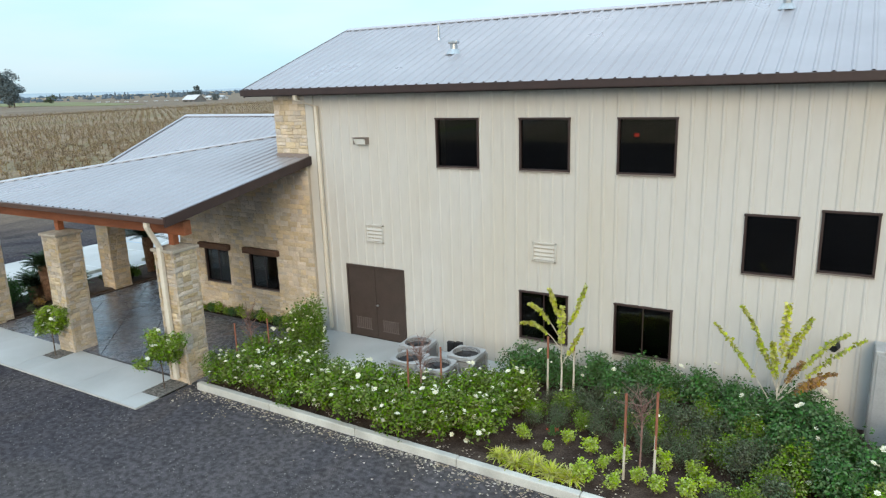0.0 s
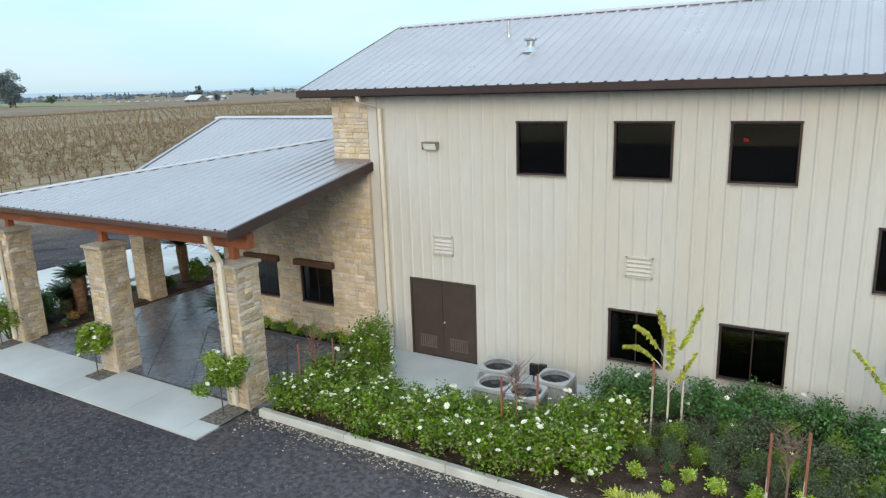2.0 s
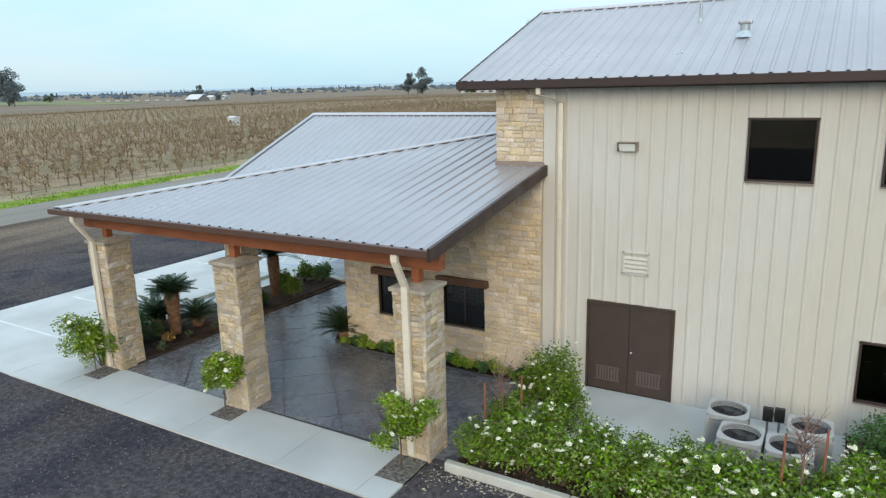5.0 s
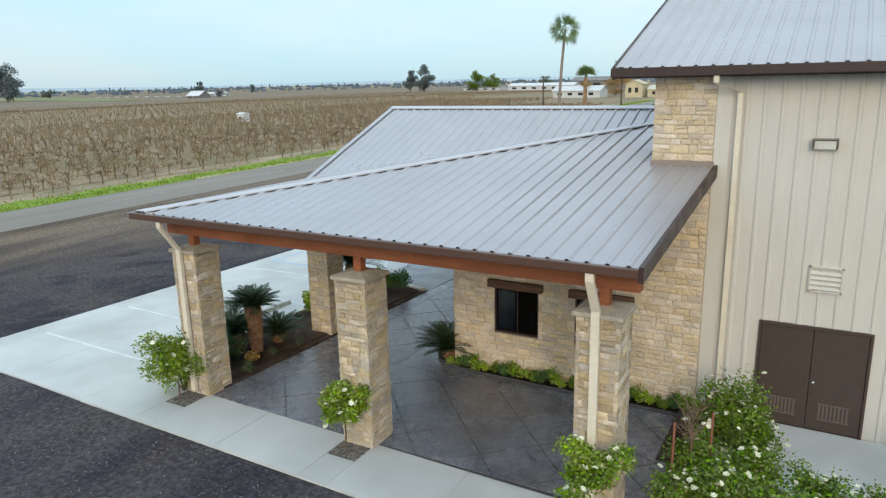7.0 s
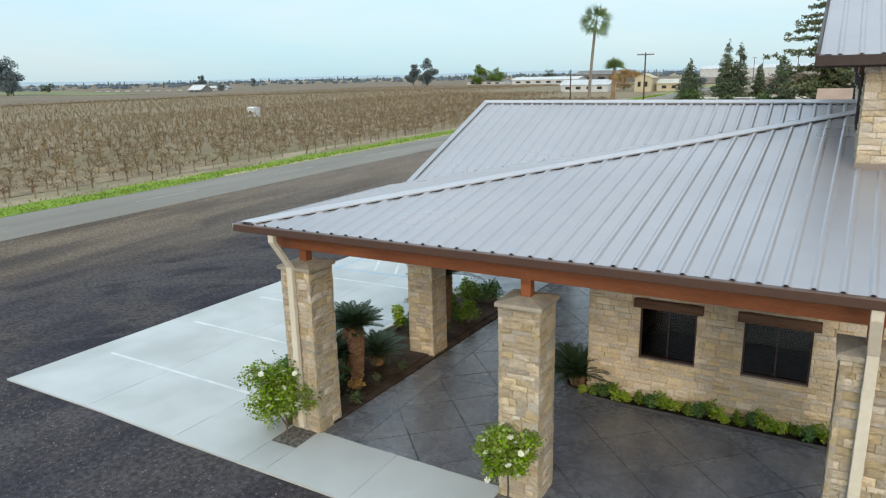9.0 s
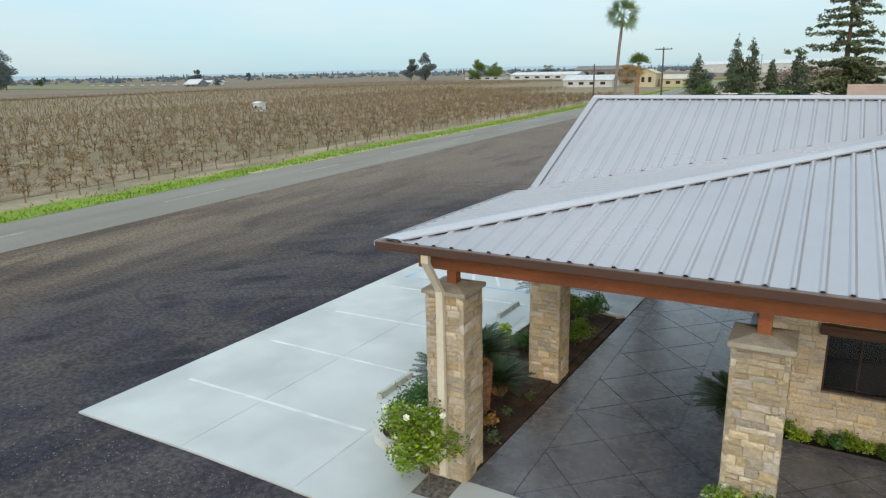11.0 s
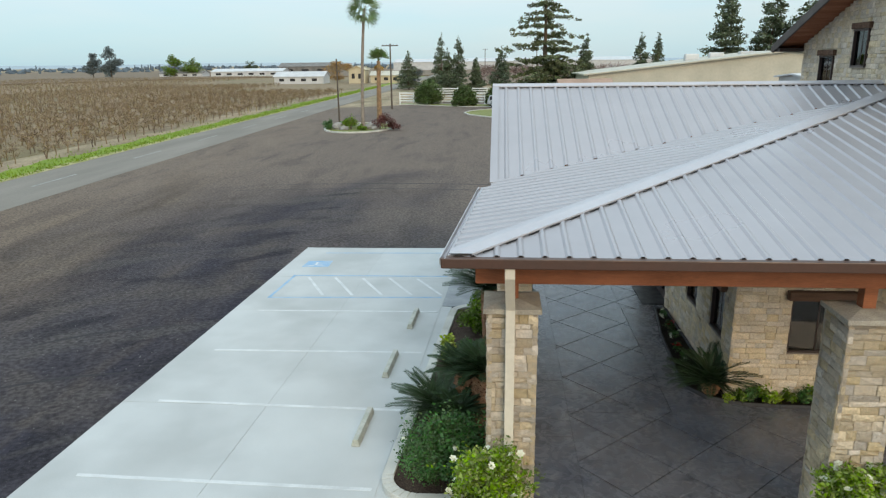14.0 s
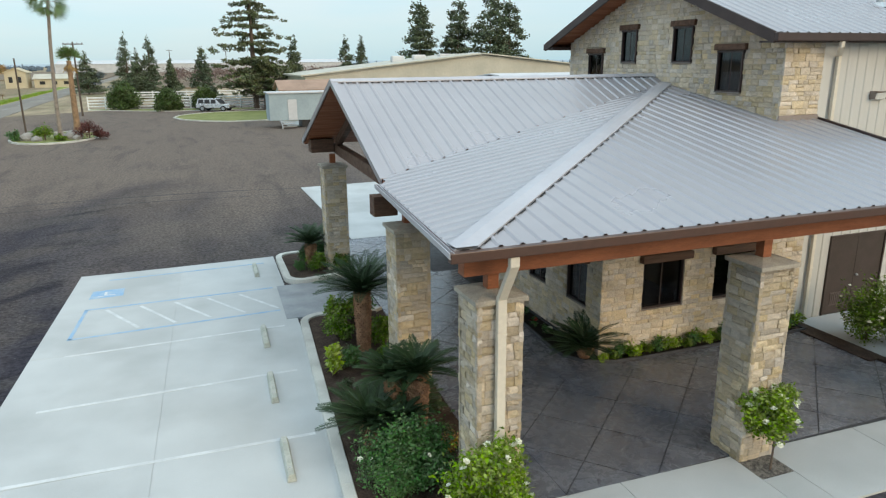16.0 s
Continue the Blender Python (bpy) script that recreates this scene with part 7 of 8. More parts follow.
foliage_tree("cedar", "tall spreading cedar with flat dark tiers of needles", "conifer", -6.7, 94.0, 19.0, tier_blobs(1, 0.43, 14, 0.2, 4, 0.75), 17000, 0.30, CEDARL, 0.45, 1, group="conifers behind the yard")
foliage_tree("cedar", "broad low-branched cedar below the tall one", "conifer", -5.4, 93.2, 8.4, tier_blobs(2, 0.80, 8, 0.3, 9, 0.45), 18000, 0.30, CEDARL, 0.3, 2, group="conifers behind the yard")
for i, (x, y, h, w) in enumerate(((-24.5, 137, 9.2, 0.24), (-22.2, 137, 11.8, 0.21), (-18.5, 138, 7.6, 0.22), (-13.1, 118, 9.3, 0.24), (-0.3, 97, 10.6, 0.24), (9.8, 107, 11.0, 0.2), (12.6, 107, 10.8, 0.17),
                                   (24.2, 110, 17.5, 0.25), (31.6, 110, 17.8, 0.25), (36.7, 107, 19.0, 0.28), (41.5, 109, 18.0, 0.24), (-36.5, 165, 9.5, 0.3), (-28.0, 165, 13.5, 0.2))):
    foliage_tree("conifer", "dark green pointed conifer beyond the yard", "conifer", x, y, h, cone_blobs(20 + i, w * 1.2 if h < 15 else w * 0.85, 12 if h < 15 else 15, 0.0 if h < 15 else 0.012, 0.08, 0.85 if h < 15 else 0.5), 7000 if h < 15 else 11000, 0.3 if h < 15 else 0.42, CONIFER, 0.22, 20 + i, group="conifers behind the yard")
for i, (x, y, h, w) in enumerate(((-24.9, 101.0, 4.3, 2.7), (-18.8, 95.2, 3.3, 2.2), (-13.8, 96.0, 3.4, 2.0))):
    br = np.random.RandomState(40 + i)
    lumps = [(0, 0, 0.42, w / h * 0.86, w / h * 0.86, 0.42), (0, 0, 0.66, w / h * 0.5, w / h * 0.5, 0.3)]
    for _ in range(16):
        ba, bz = br.uniform(0, 6.28), br.uniform(0.12, 0.62)
        bq = w / h * (0.78 - 0.5 * bz) * br.uniform(0.8, 1.1)
        lumps.append((bq * math.cos(ba), bq * math.sin(ba), bz, w / h * 0.3, w / h * 0.3, 0.16))
    foliage_tree("round_bush", "large clipped dark green bush before the white fence", "bush", x, y, h, lumps, 7500, 0.26, BUSHG, 0.15, 40 + i, group="clipped bushes")


def fan_palm(name, label, x, y, h, crown, seed, trunk_r, skirt, bark, lean, low):
    """A palm whose stiff fans stand out like a star; low: how far down the outermost point, in radians."""
    r = np.random.RandomState(seed)
    t = thing(name, (x, y, 0), label, "palm tree", "palms")
    pts = [(x + lean * f * f, y, -0.1 + (h - crown * 0.5) * f) for f in np.linspace(0, 1, 9)]
    put("trunk", Geo().tube(pts, [trunk_r * (1.45 if k == 0 else 1.1 - 0.045 * k) for k in range(9)], 10), bark, t, "tall ringed palm trunk")
    top = Vector(pts[-1])
    g, dead = Geo(), Geo()
    for i in range(30 + skirt):
        old = i >= 30
        a = 2.4 * i
        el = (1.5 - (1.5 - low) * (i / 30) ** 0.8) if not old else -1.0 - r.uniform(0, 0.35)
        d = Vector((math.cos(a) * math.cos(el), math.sin(a) * math.cos(el), math.sin(el)))
        st = crown * 0.36 * r.uniform(0.7, 1.3)
        c = top + d * st
        dst = dead if old else g
        side = d.cross(Vector((0, 0, 1))).normalized()
        side = Matrix.Rotation(r.uniform(-1.3, 1.3), 3, d) @ side
        upv = side.cross(d).normalized()
        dst.add([top - side * 0.02, top + side * 0.02, c + side * 0.015, c - side * 0.015], [(0, 1, 2, 3)])
        for k in range(13):
            th = (k / 12 - 0.5) * 1.9
            e = (d * math.cos(th) + side * math.sin(th)) * crown * 0.72 * r.uniform(0.7, 1.1) + Vector((0, 0, -0.04 * crown * r.uniform(0.2, 1.2)))
            w = e.cross(upv).normalized() * 0.045 * crown * 0.5
            dst.add([c, c + e * 0.55 + w, c + e, c + e * 0.55 - w], [(0, 1, 2, 3)])
    put("crown", g, PALMG, t, kind="stuff")
    if skirt:
        put("dead_skirt", dead, LEAFO, t, "dry hanging fronds", kind="stuff")


PALMG = pbr("palm_green", (0.12, 0.19, 0.05), (0.08, 0.14, 0.04), rough=0.5, scale=1, fine=8, fine_amt=0.2, bump=0.0, island=0.35, hue=0.04)
PALMTAN = pbr("palm_trunk_tan", (0.30, 0.19, 0.11), (0.2, 0.13, 0.08), rough=0.95, scale=3, fine=14, fine_amt=0.3, bump=0.4)
PALMGREY = pbr("palm_trunk_grey", (0.26, 0.22, 0.185), (0.19, 0.16, 0.135), rough=0.95, scale=3, fine=14, fine_amt=0.25, bump=0.4)
fan_palm("fan_palm", "tall slender fan palm with a small crown", -27.5, 58.0, 12.8, 1.85, 1, 0.17, 0, PALMGREY, 0.6, -0.95)
fan_palm("fan_palm", "shorter stout fan palm with a tan trunk", -27.0, 65.3, 7.7, 1.45, 2, 0.28, 3, PALMTAN, 0.1, 0.55)

# island with rocks and shrubs
isl = [(-28.1 + 3.7 * math.cos(2 * math.pi * k / 28), 59.5 + 5.6 * math.sin(2 * math.pi * k / 28)) for k in range(28)]
bed("island_bed", isl, "kerbed planting island with rocks and pale grass", 0.18, 0.13, LAWN)
for i, (x, y, h, m) in enumerate(((-30.9, 57.6, 1.3, LEAFD), (-28.6, 57.2, 1.9, LEAF), (-27.2, 56.2, 0.9, LEAF), (-29.6, 59.0, 1.4, LEAFD))):
    b = [(q[0] * 1.6, q[1] * 1.6, q[2] * 0.75, q[3] * 1.9, q[4] * 1.9, q[5] * 1.6) for q in round_blobs(60 + i, 0.42, 9, 0.12)]
    foliage_tree("island_shrub", "rounded green shrub on the island", "shrub", x, y, h, b, 1100, 0.14, m, 0.06, 60 + i, group="island shrubs")
REDLEAF = pbr("red_leaf", (0.115, 0.030, 0.022), (0.075, 0.022, 0.018), rough=0.6, scale=1, fine=8, fine_amt=0.2, bump=0.0, island=0.35)
for i, (x, y, h) in enumerate(((-25.1, 57.4, 2.1), (-24.2, 57.2, 1.7))):
    b = [(q[0] * 1.6, q[1] * 1.6, q[2] * 0.75, q[3] * 1.9, q[4] * 1.9, q[5] * 1.6) for q in round_blobs(70 + i, 0.42, 9, 0.12)]
    foliage_tree("red_shrub", "dark red-leaved mounded shrub on the island", "shrub", x, y, h, b, 1100, 0.14, REDLEAF, 0.06, 70 + i, group="island shrubs")


def boulder(x, y, s, seed):
    r = np.random.RandomState(seed)
    bm = bmesh.new()
    bmesh.ops.create_icosphere(bm, subdivisions=2, radius=s)
    for v in bm.verts:
        v.co *= 1 + 0.28 * noise.noise(v.co * 1.4 / s + Vector((seed, 0, 0)))
        v.co.z = v.co.z * 0.7 + s * 0.35
    me = bpy.data.meshes.new("boulder")
    bm.to_mesh(me)
    bm.free()
    ob = put("boulder", me, ROCK, None, "grey landscape boulder on the island", category="rock", group="boulders")
    ob.location = (x, y, 0.05)


for i, (x, y, s) in enumerate(((-29.9, 57.4, 0.7), (-29.2, 56.6, 0.45), (-26.4, 57.6, 0.8), (-27.6, 58.3, 0.6), (-26.0, 56.6, 0.4))):
    boulder(x, y, s, i)

# lawn with kerb, white fence
bed("lawn_bed", [(-4.2, 71.2), (-4.2, 88.6), (-12.0, 88.6), (-15.4, 86.6), (-17.5, 83.7), (-18.2, 80.4), (-17.3, 76.6), (-15.0, 73.2), (-12.2, 71.2)], "pale green lawn with a concrete kerb", 0.2, 0.1, LAWN)
bed("lawn_bed_2", [(-6.0, 93.0), (-6.0, 96.2), (-30, 103.4), (-30, 101.2), (-19, 93.6)], "pale lawn strip before the fence", 0.2, 0.06, LAWN)
FENCE = thing("rail_fence", (-10, 103, 0), "white four-rail farm fence beside the yard", "fence")
WHITEP = pbr("white_paint", (0.74, 0.75, 0.75), (0.66, 0.67, 0.67), rough=0.7, scale=1, fine=10, fine_amt=0.06, bump=0.0)
for k in range(17):
    x = -30.2 + 2.4 * k
    y = 104.4 - 0.295 * (x + 30.2)
    put("post", Geo().box(x - 0.09, x + 0.09, y - 0.09, y + 0.09, -0.05, 1.8), WHITEP, FENCE)
    for z in (0.3, 0.72, 1.14, 1.56):
        if k < 16:
            put("rail", board(Geo(), (x, y - 0.03, z), (x + 2.4, y - 0.738, z), 0.05, 0.0, 0.2, (0, 1, 0)), WHITEP, FENCE)
PADDOCK = thing("rail_fence", (-10, 130, 0), "farther white three-rail paddock fence", "fence")
for k in range(15):
    x = -28 + 3.0 * k
    put("post", Geo().box(x - 0.09, x + 0.09, 129.9, 130.1, -0.05, 1.6), WHITEP, PADDOCK)
    for z in (0.35, 0.8, 1.25):
        if k < 14:
            put("rail", board(Geo(), (x, 129.87, z), (x + 3.0, 129.87, z), 0.05, 0.0, 0.22, (0, 1, 0)), WHITEP, PADDOCK)


def car(x, y, turn):
    t = thing("suv", (0, 0, 0), "silver boxy four-wheel-drive estate car parked by the lawn", "car")
    b = Geo().hexa([(-2.3, -0.9, 0.42), (2.3, -0.9, 0.42), (2.3, 0.9, 0.42), (-2.3, 0.9, 0.42), (-2.28, -0.88, 0.98), (2.2, -0.86, 0.92), (2.2, 0.86, 0.92), (-2.28, 0.88, 0.98)])
    put("body", b, CARP, t, bevel=0.08)
    put("cabin", Geo().hexa([(-2.22, -0.84, 0.97), (1.05, -0.84, 0.95), (1.05, 0.84, 0.95), (-2.22, 0.84, 0.97), (-2.05, -0.7, 1.66), (0.35, -0.7, 1.68), (0.35, 0.7, 1.68), (-2.05, 0.7, 1.66)]), CARP, t, bevel=0.05)
    for s in (-1, 1):
        for a, c in ((-1.98, -1.2), (-1.12, -0.35), (-0.27, 0.45)):
            put("side_window", Geo().hexa([(a, s * 0.845, 1.05), (c, s * 0.845, 1.05), (c, s * 0.80, 1.05), (a, s * 0.80, 1.05), (a + 0.03, s * 0.735, 1.55), (c - 0.08, s * 0.735, 1.55), (c - 0.08, s * 0.69, 1.55), (a + 0.03, s * 0.69, 1.55)]), BLACK, t, "dark car window")
        for wx in (-1.42, 1.42):
            w = put("wheel", Geo().tube([(wx, s * 0.72, 0.37), (wx, s * 0.92, 0.37)], 0.37, 18), TYRE, t)
            put("rim", Geo().tube([(wx, s * 0.90, 0.37), (wx, s * 0.93, 0.37)], 0.22, 14), STEEL, w)
        put("headlight", Geo().box(2.19, 2.24, s * 0.72 - 0.13, s * 0.72 + 0.13, 0.68, 0.82), LENS, t)
    put("windscreen", Geo().hexa([(1.0, -0.74, 1.02), (1.06, -0.74, 1.02), (1.06, 0.74, 1.02), (1.0, 0.74, 1.02), (0.42, -0.64, 1.58), (0.48, -0.64, 1.6), (0.48, 0.64, 1.6), (0.42, 0.64, 1.58)]), BLACK, t, "dark windscreen")
    put("bumper", Geo().box(2.2, 2.38, -0.85, 0.85, 0.42, 0.6), BLACK, t, bevel=0.03)
    put("bumper", Geo().box(-2.42, -2.26, -0.85, 0.85, 0.42, 0.6), BLACK, t, bevel=0.03)
    t.matrix_basis = pose(x, y, 0.02, 0, 0, turn)
    t.scale = (1.08, 1.08, 1.04)


car(-12.6, 91.1, -28)

# office trailer
TR = thing("office_trailer", (-3.5, 62, 0), "pale blue-grey portable office trailer on wheels with steps", "trailer")
put("body", Geo().box(-9.8, 2.2, 60.6, 63.4, 0.75, 3.45), BLUEB, TR, bevel=0.04)
put("roof", Geo().box(-9.95, 2.35, 60.45, 63.55, 3.45, 3.6), WHITEB, TR, bevel=0.03)
put("door", Geo().box(-7.9, -7.0, 60.54, 60.62, 0.8, 2.85), WHITEB, TR, "pale trailer door")
for a in (-4.6, -1.2):
    wv = put("window", Geo().box(a, a + 1.3, 60.55, 60.62, 1.75, 2.75), WHITEB, TR)
    put("pane", Geo().box(a + 0.08, a + 0.6, 60.53, 60.56, 1.83, 2.67).box(a + 0.7, a + 1.22, 60.53, 60.56, 1.83, 2.67), BLACK, wv, "dark trailer window glass")
# a black block stands for the shade beneath the trailer body
put("skirting", Geo().box(-6.5, 2.1, 60.75, 63.2, -0.02, 0.78), BLACK, TR, "black block for the shaded undercarriage")
for k in range(3):
    put("step", Geo().box(-8.7 + 0.0, -7.3, 59.3 + 0.32 * k, 59.65 + 0.32 * k, 0.18 + 0.2 * k, 0.23 + 0.2 * k), STEEL, TR)
put("ramp_rail", board(Geo(), (-8.75, 59.2, 0.05), (-8.75, 60.5, 0.75), 0.05, -0.05, 0.12, (1, 0, 0)), WHITEB, TR, "pale step stringer")
TR.location.x += 1.1


def gable_house(name, label, x0, x1, y0, y1, eave, ridge, wall_mat, roof_mat, along_x=True, doors=3, over=0.4):
    t = thing(name, ((x0 + x1) / 2, (y0 + y1) / 2, 0), label, "building", "distant buildings")
    g = Geo()
    if along_x:
        m = (y0 + y1) / 2
        g.add([(x0, y0, -0.1), (x1, y0, -0.1), (x1, y1, -0.1), (x0, y1, -0.1), (x0, y0, eave), (x1, y0, eave), (x1, y1, eave), (x0, y1, eave), (x0, m, ridge - 0.05), (x1, m, ridge - 0.05)],
              [(0, 1, 5, 4), (2, 3, 7, 6), (1, 2, 6, 9, 5), (3, 0, 4, 8, 7), (4, 5, 9, 8), (6, 7, 8, 9)])
        r = Geo()
        for ya in (y0 - over, y1 + over):
            z = eave - over * (ridge - eave) / max(m - y0, 0.1)
            r.hexa([(x0 - over, ya, z), (x1 + over, ya, z), (x1 + over, m, ridge), (x0 - over, m, ridge), (x0 - over, ya, z + 0.15), (x1 + over, ya, z + 0.15), (x1 + over, m, ridge + 0.15), (x0 - over, m, ridge + 0.15)])
    else:
        m = (x0 + x1) / 2
        g.add([(x0, y0, -0.1), (x1, y0, -0.1), (x1, y1, -0.1), (x0, y1, -0.1), (x0, y0, eave), (x1, y0, eave), (x1, y1, eave), (x0, y1, eave), (m, y0, ridge - 0.05), (m, y1, ridge - 0.05)],
              [(0, 1, 5, 8, 4), (2, 3, 7, 9, 6), (1, 2, 6, 5), (3, 0, 4, 7), (4, 8, 9, 7), (5, 6, 9, 8)])
        r = Geo()
        for xa in (x0 - over, x1 + over):
            z = eave - over * (ridge - eave) / max(m - x0, 0.1)
            r.hexa([(xa, y0 - over, z), (m, y0 - over, ridge), (m, y1 + over, ridge), (xa, y1 + over, z), (xa, y0 - over, z + 0.15), (m, y0 - over, ridge + 0.15), (m, y1 + over, ridge + 0.15), (xa, y1 + over, z + 0.15)])
    put("wall", g, wall_mat, t)
    put("roof", r, roof_mat, t)
    w = (x1 - x0) / (doors + 0.5)
    for k in range(doors):
        a = x0 + w * (k + 0.45)
        put("window", Geo().box(a, a + w * 0.45, y0 - 0.06, y0 + 0.02, eave * 0.35, eave * 0.72), BLACK, t, "dark window")
    return t


SHED = gable_house("long_shed", "long low metal shed with a tan roof and roof vents", -2.5, 45.0, 75, 90, 4.9, 7.4, TANROOF, TANROOF, False, 0, 0.6)
for k, (x, y) in enumerate(((11.5, 82), (14.6, 82), (18.4, 82), (23.0, 82))):
    put("roof_unit", Geo().box(x - 0.9, x + 0.9, y - 0.5, y + 0.5, 6.2 + 0.1 * k, 7.3 + 0.12 * k), WHITEB, SHED, "white roof vent unit", bevel=0.15)
gable_house("white_annexe", "low white flat-roofed annexe beside the shed", 16, 40, 56, 64, 4.7, 5.0, WHITEB, WHITEB, True, 0)
gable_house("salmon_shed", "small shed with a salmon roof behind the trailer", -6.2, -0.6, 69, 74, 3.5, 4.4, TANROOF, BRICKB, True, 0)
gable_house("white_farmhouse", "distant white farm building with a pale roof", -90, -73, 222, 231, 2.4, 3.9, WHITEB, WHITEB, True, 4)
gable_house("yellow_house", "distant yellow two-storey stucco house", -64, -58.5, 221, 228, 4.4, 5.6, YELLOWB, YELLOWB, False, 2)
gable_house("yellow_wing", "distant yellow stucco house wing", -57, -46, 223, 231, 2.5, 3.7, YELLOWB, TANROOF, True, 3)
gable_house("white_barns", "distant row of white farm sheds", -172, -132, 365, 380, 2.8, 4.2, WHITEB, WHITEB, True, 6)
gable_house("grey_barn", "distant grey open barn", -140, -108, 385, 400, 5.0, 7.0, GREYB, GREYB, True, 3)
gable_house("white_barns", "distant low white farm shed", -205, -180, 372, 382, 2.2, 3.4, WHITEB, GREYB, True, 4)
gable_house("far_barn", "distant barn with a grey-white roof", -320.5, -310.5, 258, 266, 1.8, 4.2, GREYB, WHITEB, True, 2)
gable_house("far_barn", "distant low white sheds", -385, -368, 330, 336, 1.6, 2.6, WHITEB, WHITEB, True, 4)
gable_house("long_white_roof", "very long white roof on the horizon", -100, 110, 560, 600, 6.5, 9.0, WHITEB, WHITEB, True, 0)
gable_house("field_shelter", "small white field shelter among the vines", -101.4, -99.8, 82.8, 84.4, 1.45, 1.65, WHITEB, WHITEB, True, 1, 0.12)
nets = Geo()
for k in range(13):
    x = -452 + 9.5 * k
    nets.box(x, x + 2.6, 292 + 0.6 * k, 293.5 + 0.6 * k, 0.5, 1.0)
put("white_bins", nets, WHITEB, None, "row of white bins in a distant field", kind="stuff", category="bins")


def pole(x, y, h, arms=1, r=0.14):
    t = thing("utility_pole", (x, y, 0), "weathered wooden utility pole" + (" with a crossarm" if arms else ""), "pole", "utility poles")
    put("pole", Geo().tube([(x, y, -0.2), (x, y, h)], [r, r * 0.7], 8), WOODP, t)
    for k in range(arms):
        put("crossarm", Geo().box(x - 1.2, x + 1.2, y - 0.06, y + 0.06, h - 0.35 - k, h - 0.22 - k), WOODP, t)
        for dx in (-1.05, -0.5, 0.5, 1.05):
            put("insulator", Geo().tube([(x + dx, y, h - 0.22 - k), (x + dx, y, h - 0.08 - k)], 0.05, 6), STEEL, t)


pole(-29.3, 89.5, 9.3, 1)
pole(-31.0, 62.4, 7.1, 0, 0.10)
for x, y, h in ((-44, 380, 12), (-20, 300, 12), (-48, 470, 12), (4, 330, 12)):
    pole(x, y, h, 1, 0.2)

trees = [(-245, 374, 15, 0, 0.36), (-232, 370, 18, 0, 0.40), (-196, 372, 13, 1, 0.6), (-186, 374, 11, 1, 0.6), (-160, 395, 9, 1, 0.6), (-420, 215, 24, 2, 0.42), (-409, 212, 15, 2, 0.42), (-520, 300, 7.5, 1, 0.6),
         (-335, 275, 6.5, 2, 0.6), (-318, 280, 5.5, 2, 0.7), (-72.5, 240, 7.8, 3, 0.9), (-36, 170, 6, 0, 0.7), (-345, 290, 11, 0, 0.22), (-430, 420, 8, 0, 0.25)]
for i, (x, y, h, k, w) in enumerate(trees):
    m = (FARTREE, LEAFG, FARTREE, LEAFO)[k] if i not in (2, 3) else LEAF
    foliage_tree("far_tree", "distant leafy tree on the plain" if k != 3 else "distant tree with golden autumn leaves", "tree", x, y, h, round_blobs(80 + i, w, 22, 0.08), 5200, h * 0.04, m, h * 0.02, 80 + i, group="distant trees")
far_line = Geo()
for i in range(2000):
    az, d = rs.uniform(-1.75, 0.75), rs.uniform(700, 1700)
    x, y = d * math.sin(az), d * math.cos(az)
    spire = rs.uniform() < 0.14
    h = rs.uniform(1.6, 3.6) * (0.75 + d / 2600) * (1.9 if spire else 1)
    w = h * (0.16 if spire else rs.uniform(0.4, 1.3))
    rings, k = [], 9
    for f, q in ((1.0, -0.02), (1.08, 0.3), (0.85, 0.62), (0.42, 0.9)):
        rings += [(x + w * f * math.cos(6.283 * j / k) * rs.uniform(0.7, 1.25), y + w * f * math.sin(6.283 * j / k) * rs.uniform(0.7, 1.25), h * q * rs.uniform(0.8, 1.2)) for j in range(k)]
    far_line.add(rings + [(x, y, h * rs.uniform(0.95, 1.15))], [(r_ * k + j, r_ * k + (j + 1) % k, (r_ + 1) * k + (j + 1) % k, (r_ + 1) * k + j) for r_ in range(3) for j in range(k)] + [(3 * k + j, 3 * k + (j + 1) % k, 4 * k) for j in range(k)])
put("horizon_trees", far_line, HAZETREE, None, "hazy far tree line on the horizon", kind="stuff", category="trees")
orch_v, orch_f, base = [], [], 0
for i in range(700):
    x, y = rs.uniform(-22, 160), rs.uniform(150, 330)
    v, f = leaf_mesh("o", in_blobs([(x, y, 3.4, 2.2, 2.2, 2.0)], 45, rs, 0.2), 0.7, rs, 0.35)
    orch_v.append(v)
    orch_f.append(f + base)
    base += len(v)
put("bare_orchard", quads("bare_orchard", np.vstack(orch_v), np.vstack(orch_f)), FARBARE, None, "bare mauve-brown orchard beyond the fence", kind="stuff", category="orchard")
hills = Geo()
for k in range(40):
    a0, a1 = radians(-120 + 4.5 * k), radians(-120 + 4.5 * (k + 1))
    h0, h1 = (9 + 8 * noise.noise(Vector((0.35 * j, 2.0, 0))) for j in (k, k + 1))
    hills.add([(2400 * math.sin(a0), 2400 * math.cos(a0), -1), (2400 * math.sin(a1), 2400 * math.cos(a1), -1), (2430 * math.sin(a1), 2430 * math.cos(a1), h1), (2430 * math.sin(a0), 2430 * math.cos(a0), h0)], [(0, 1, 2, 3)])
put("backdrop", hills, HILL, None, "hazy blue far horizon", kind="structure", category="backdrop")

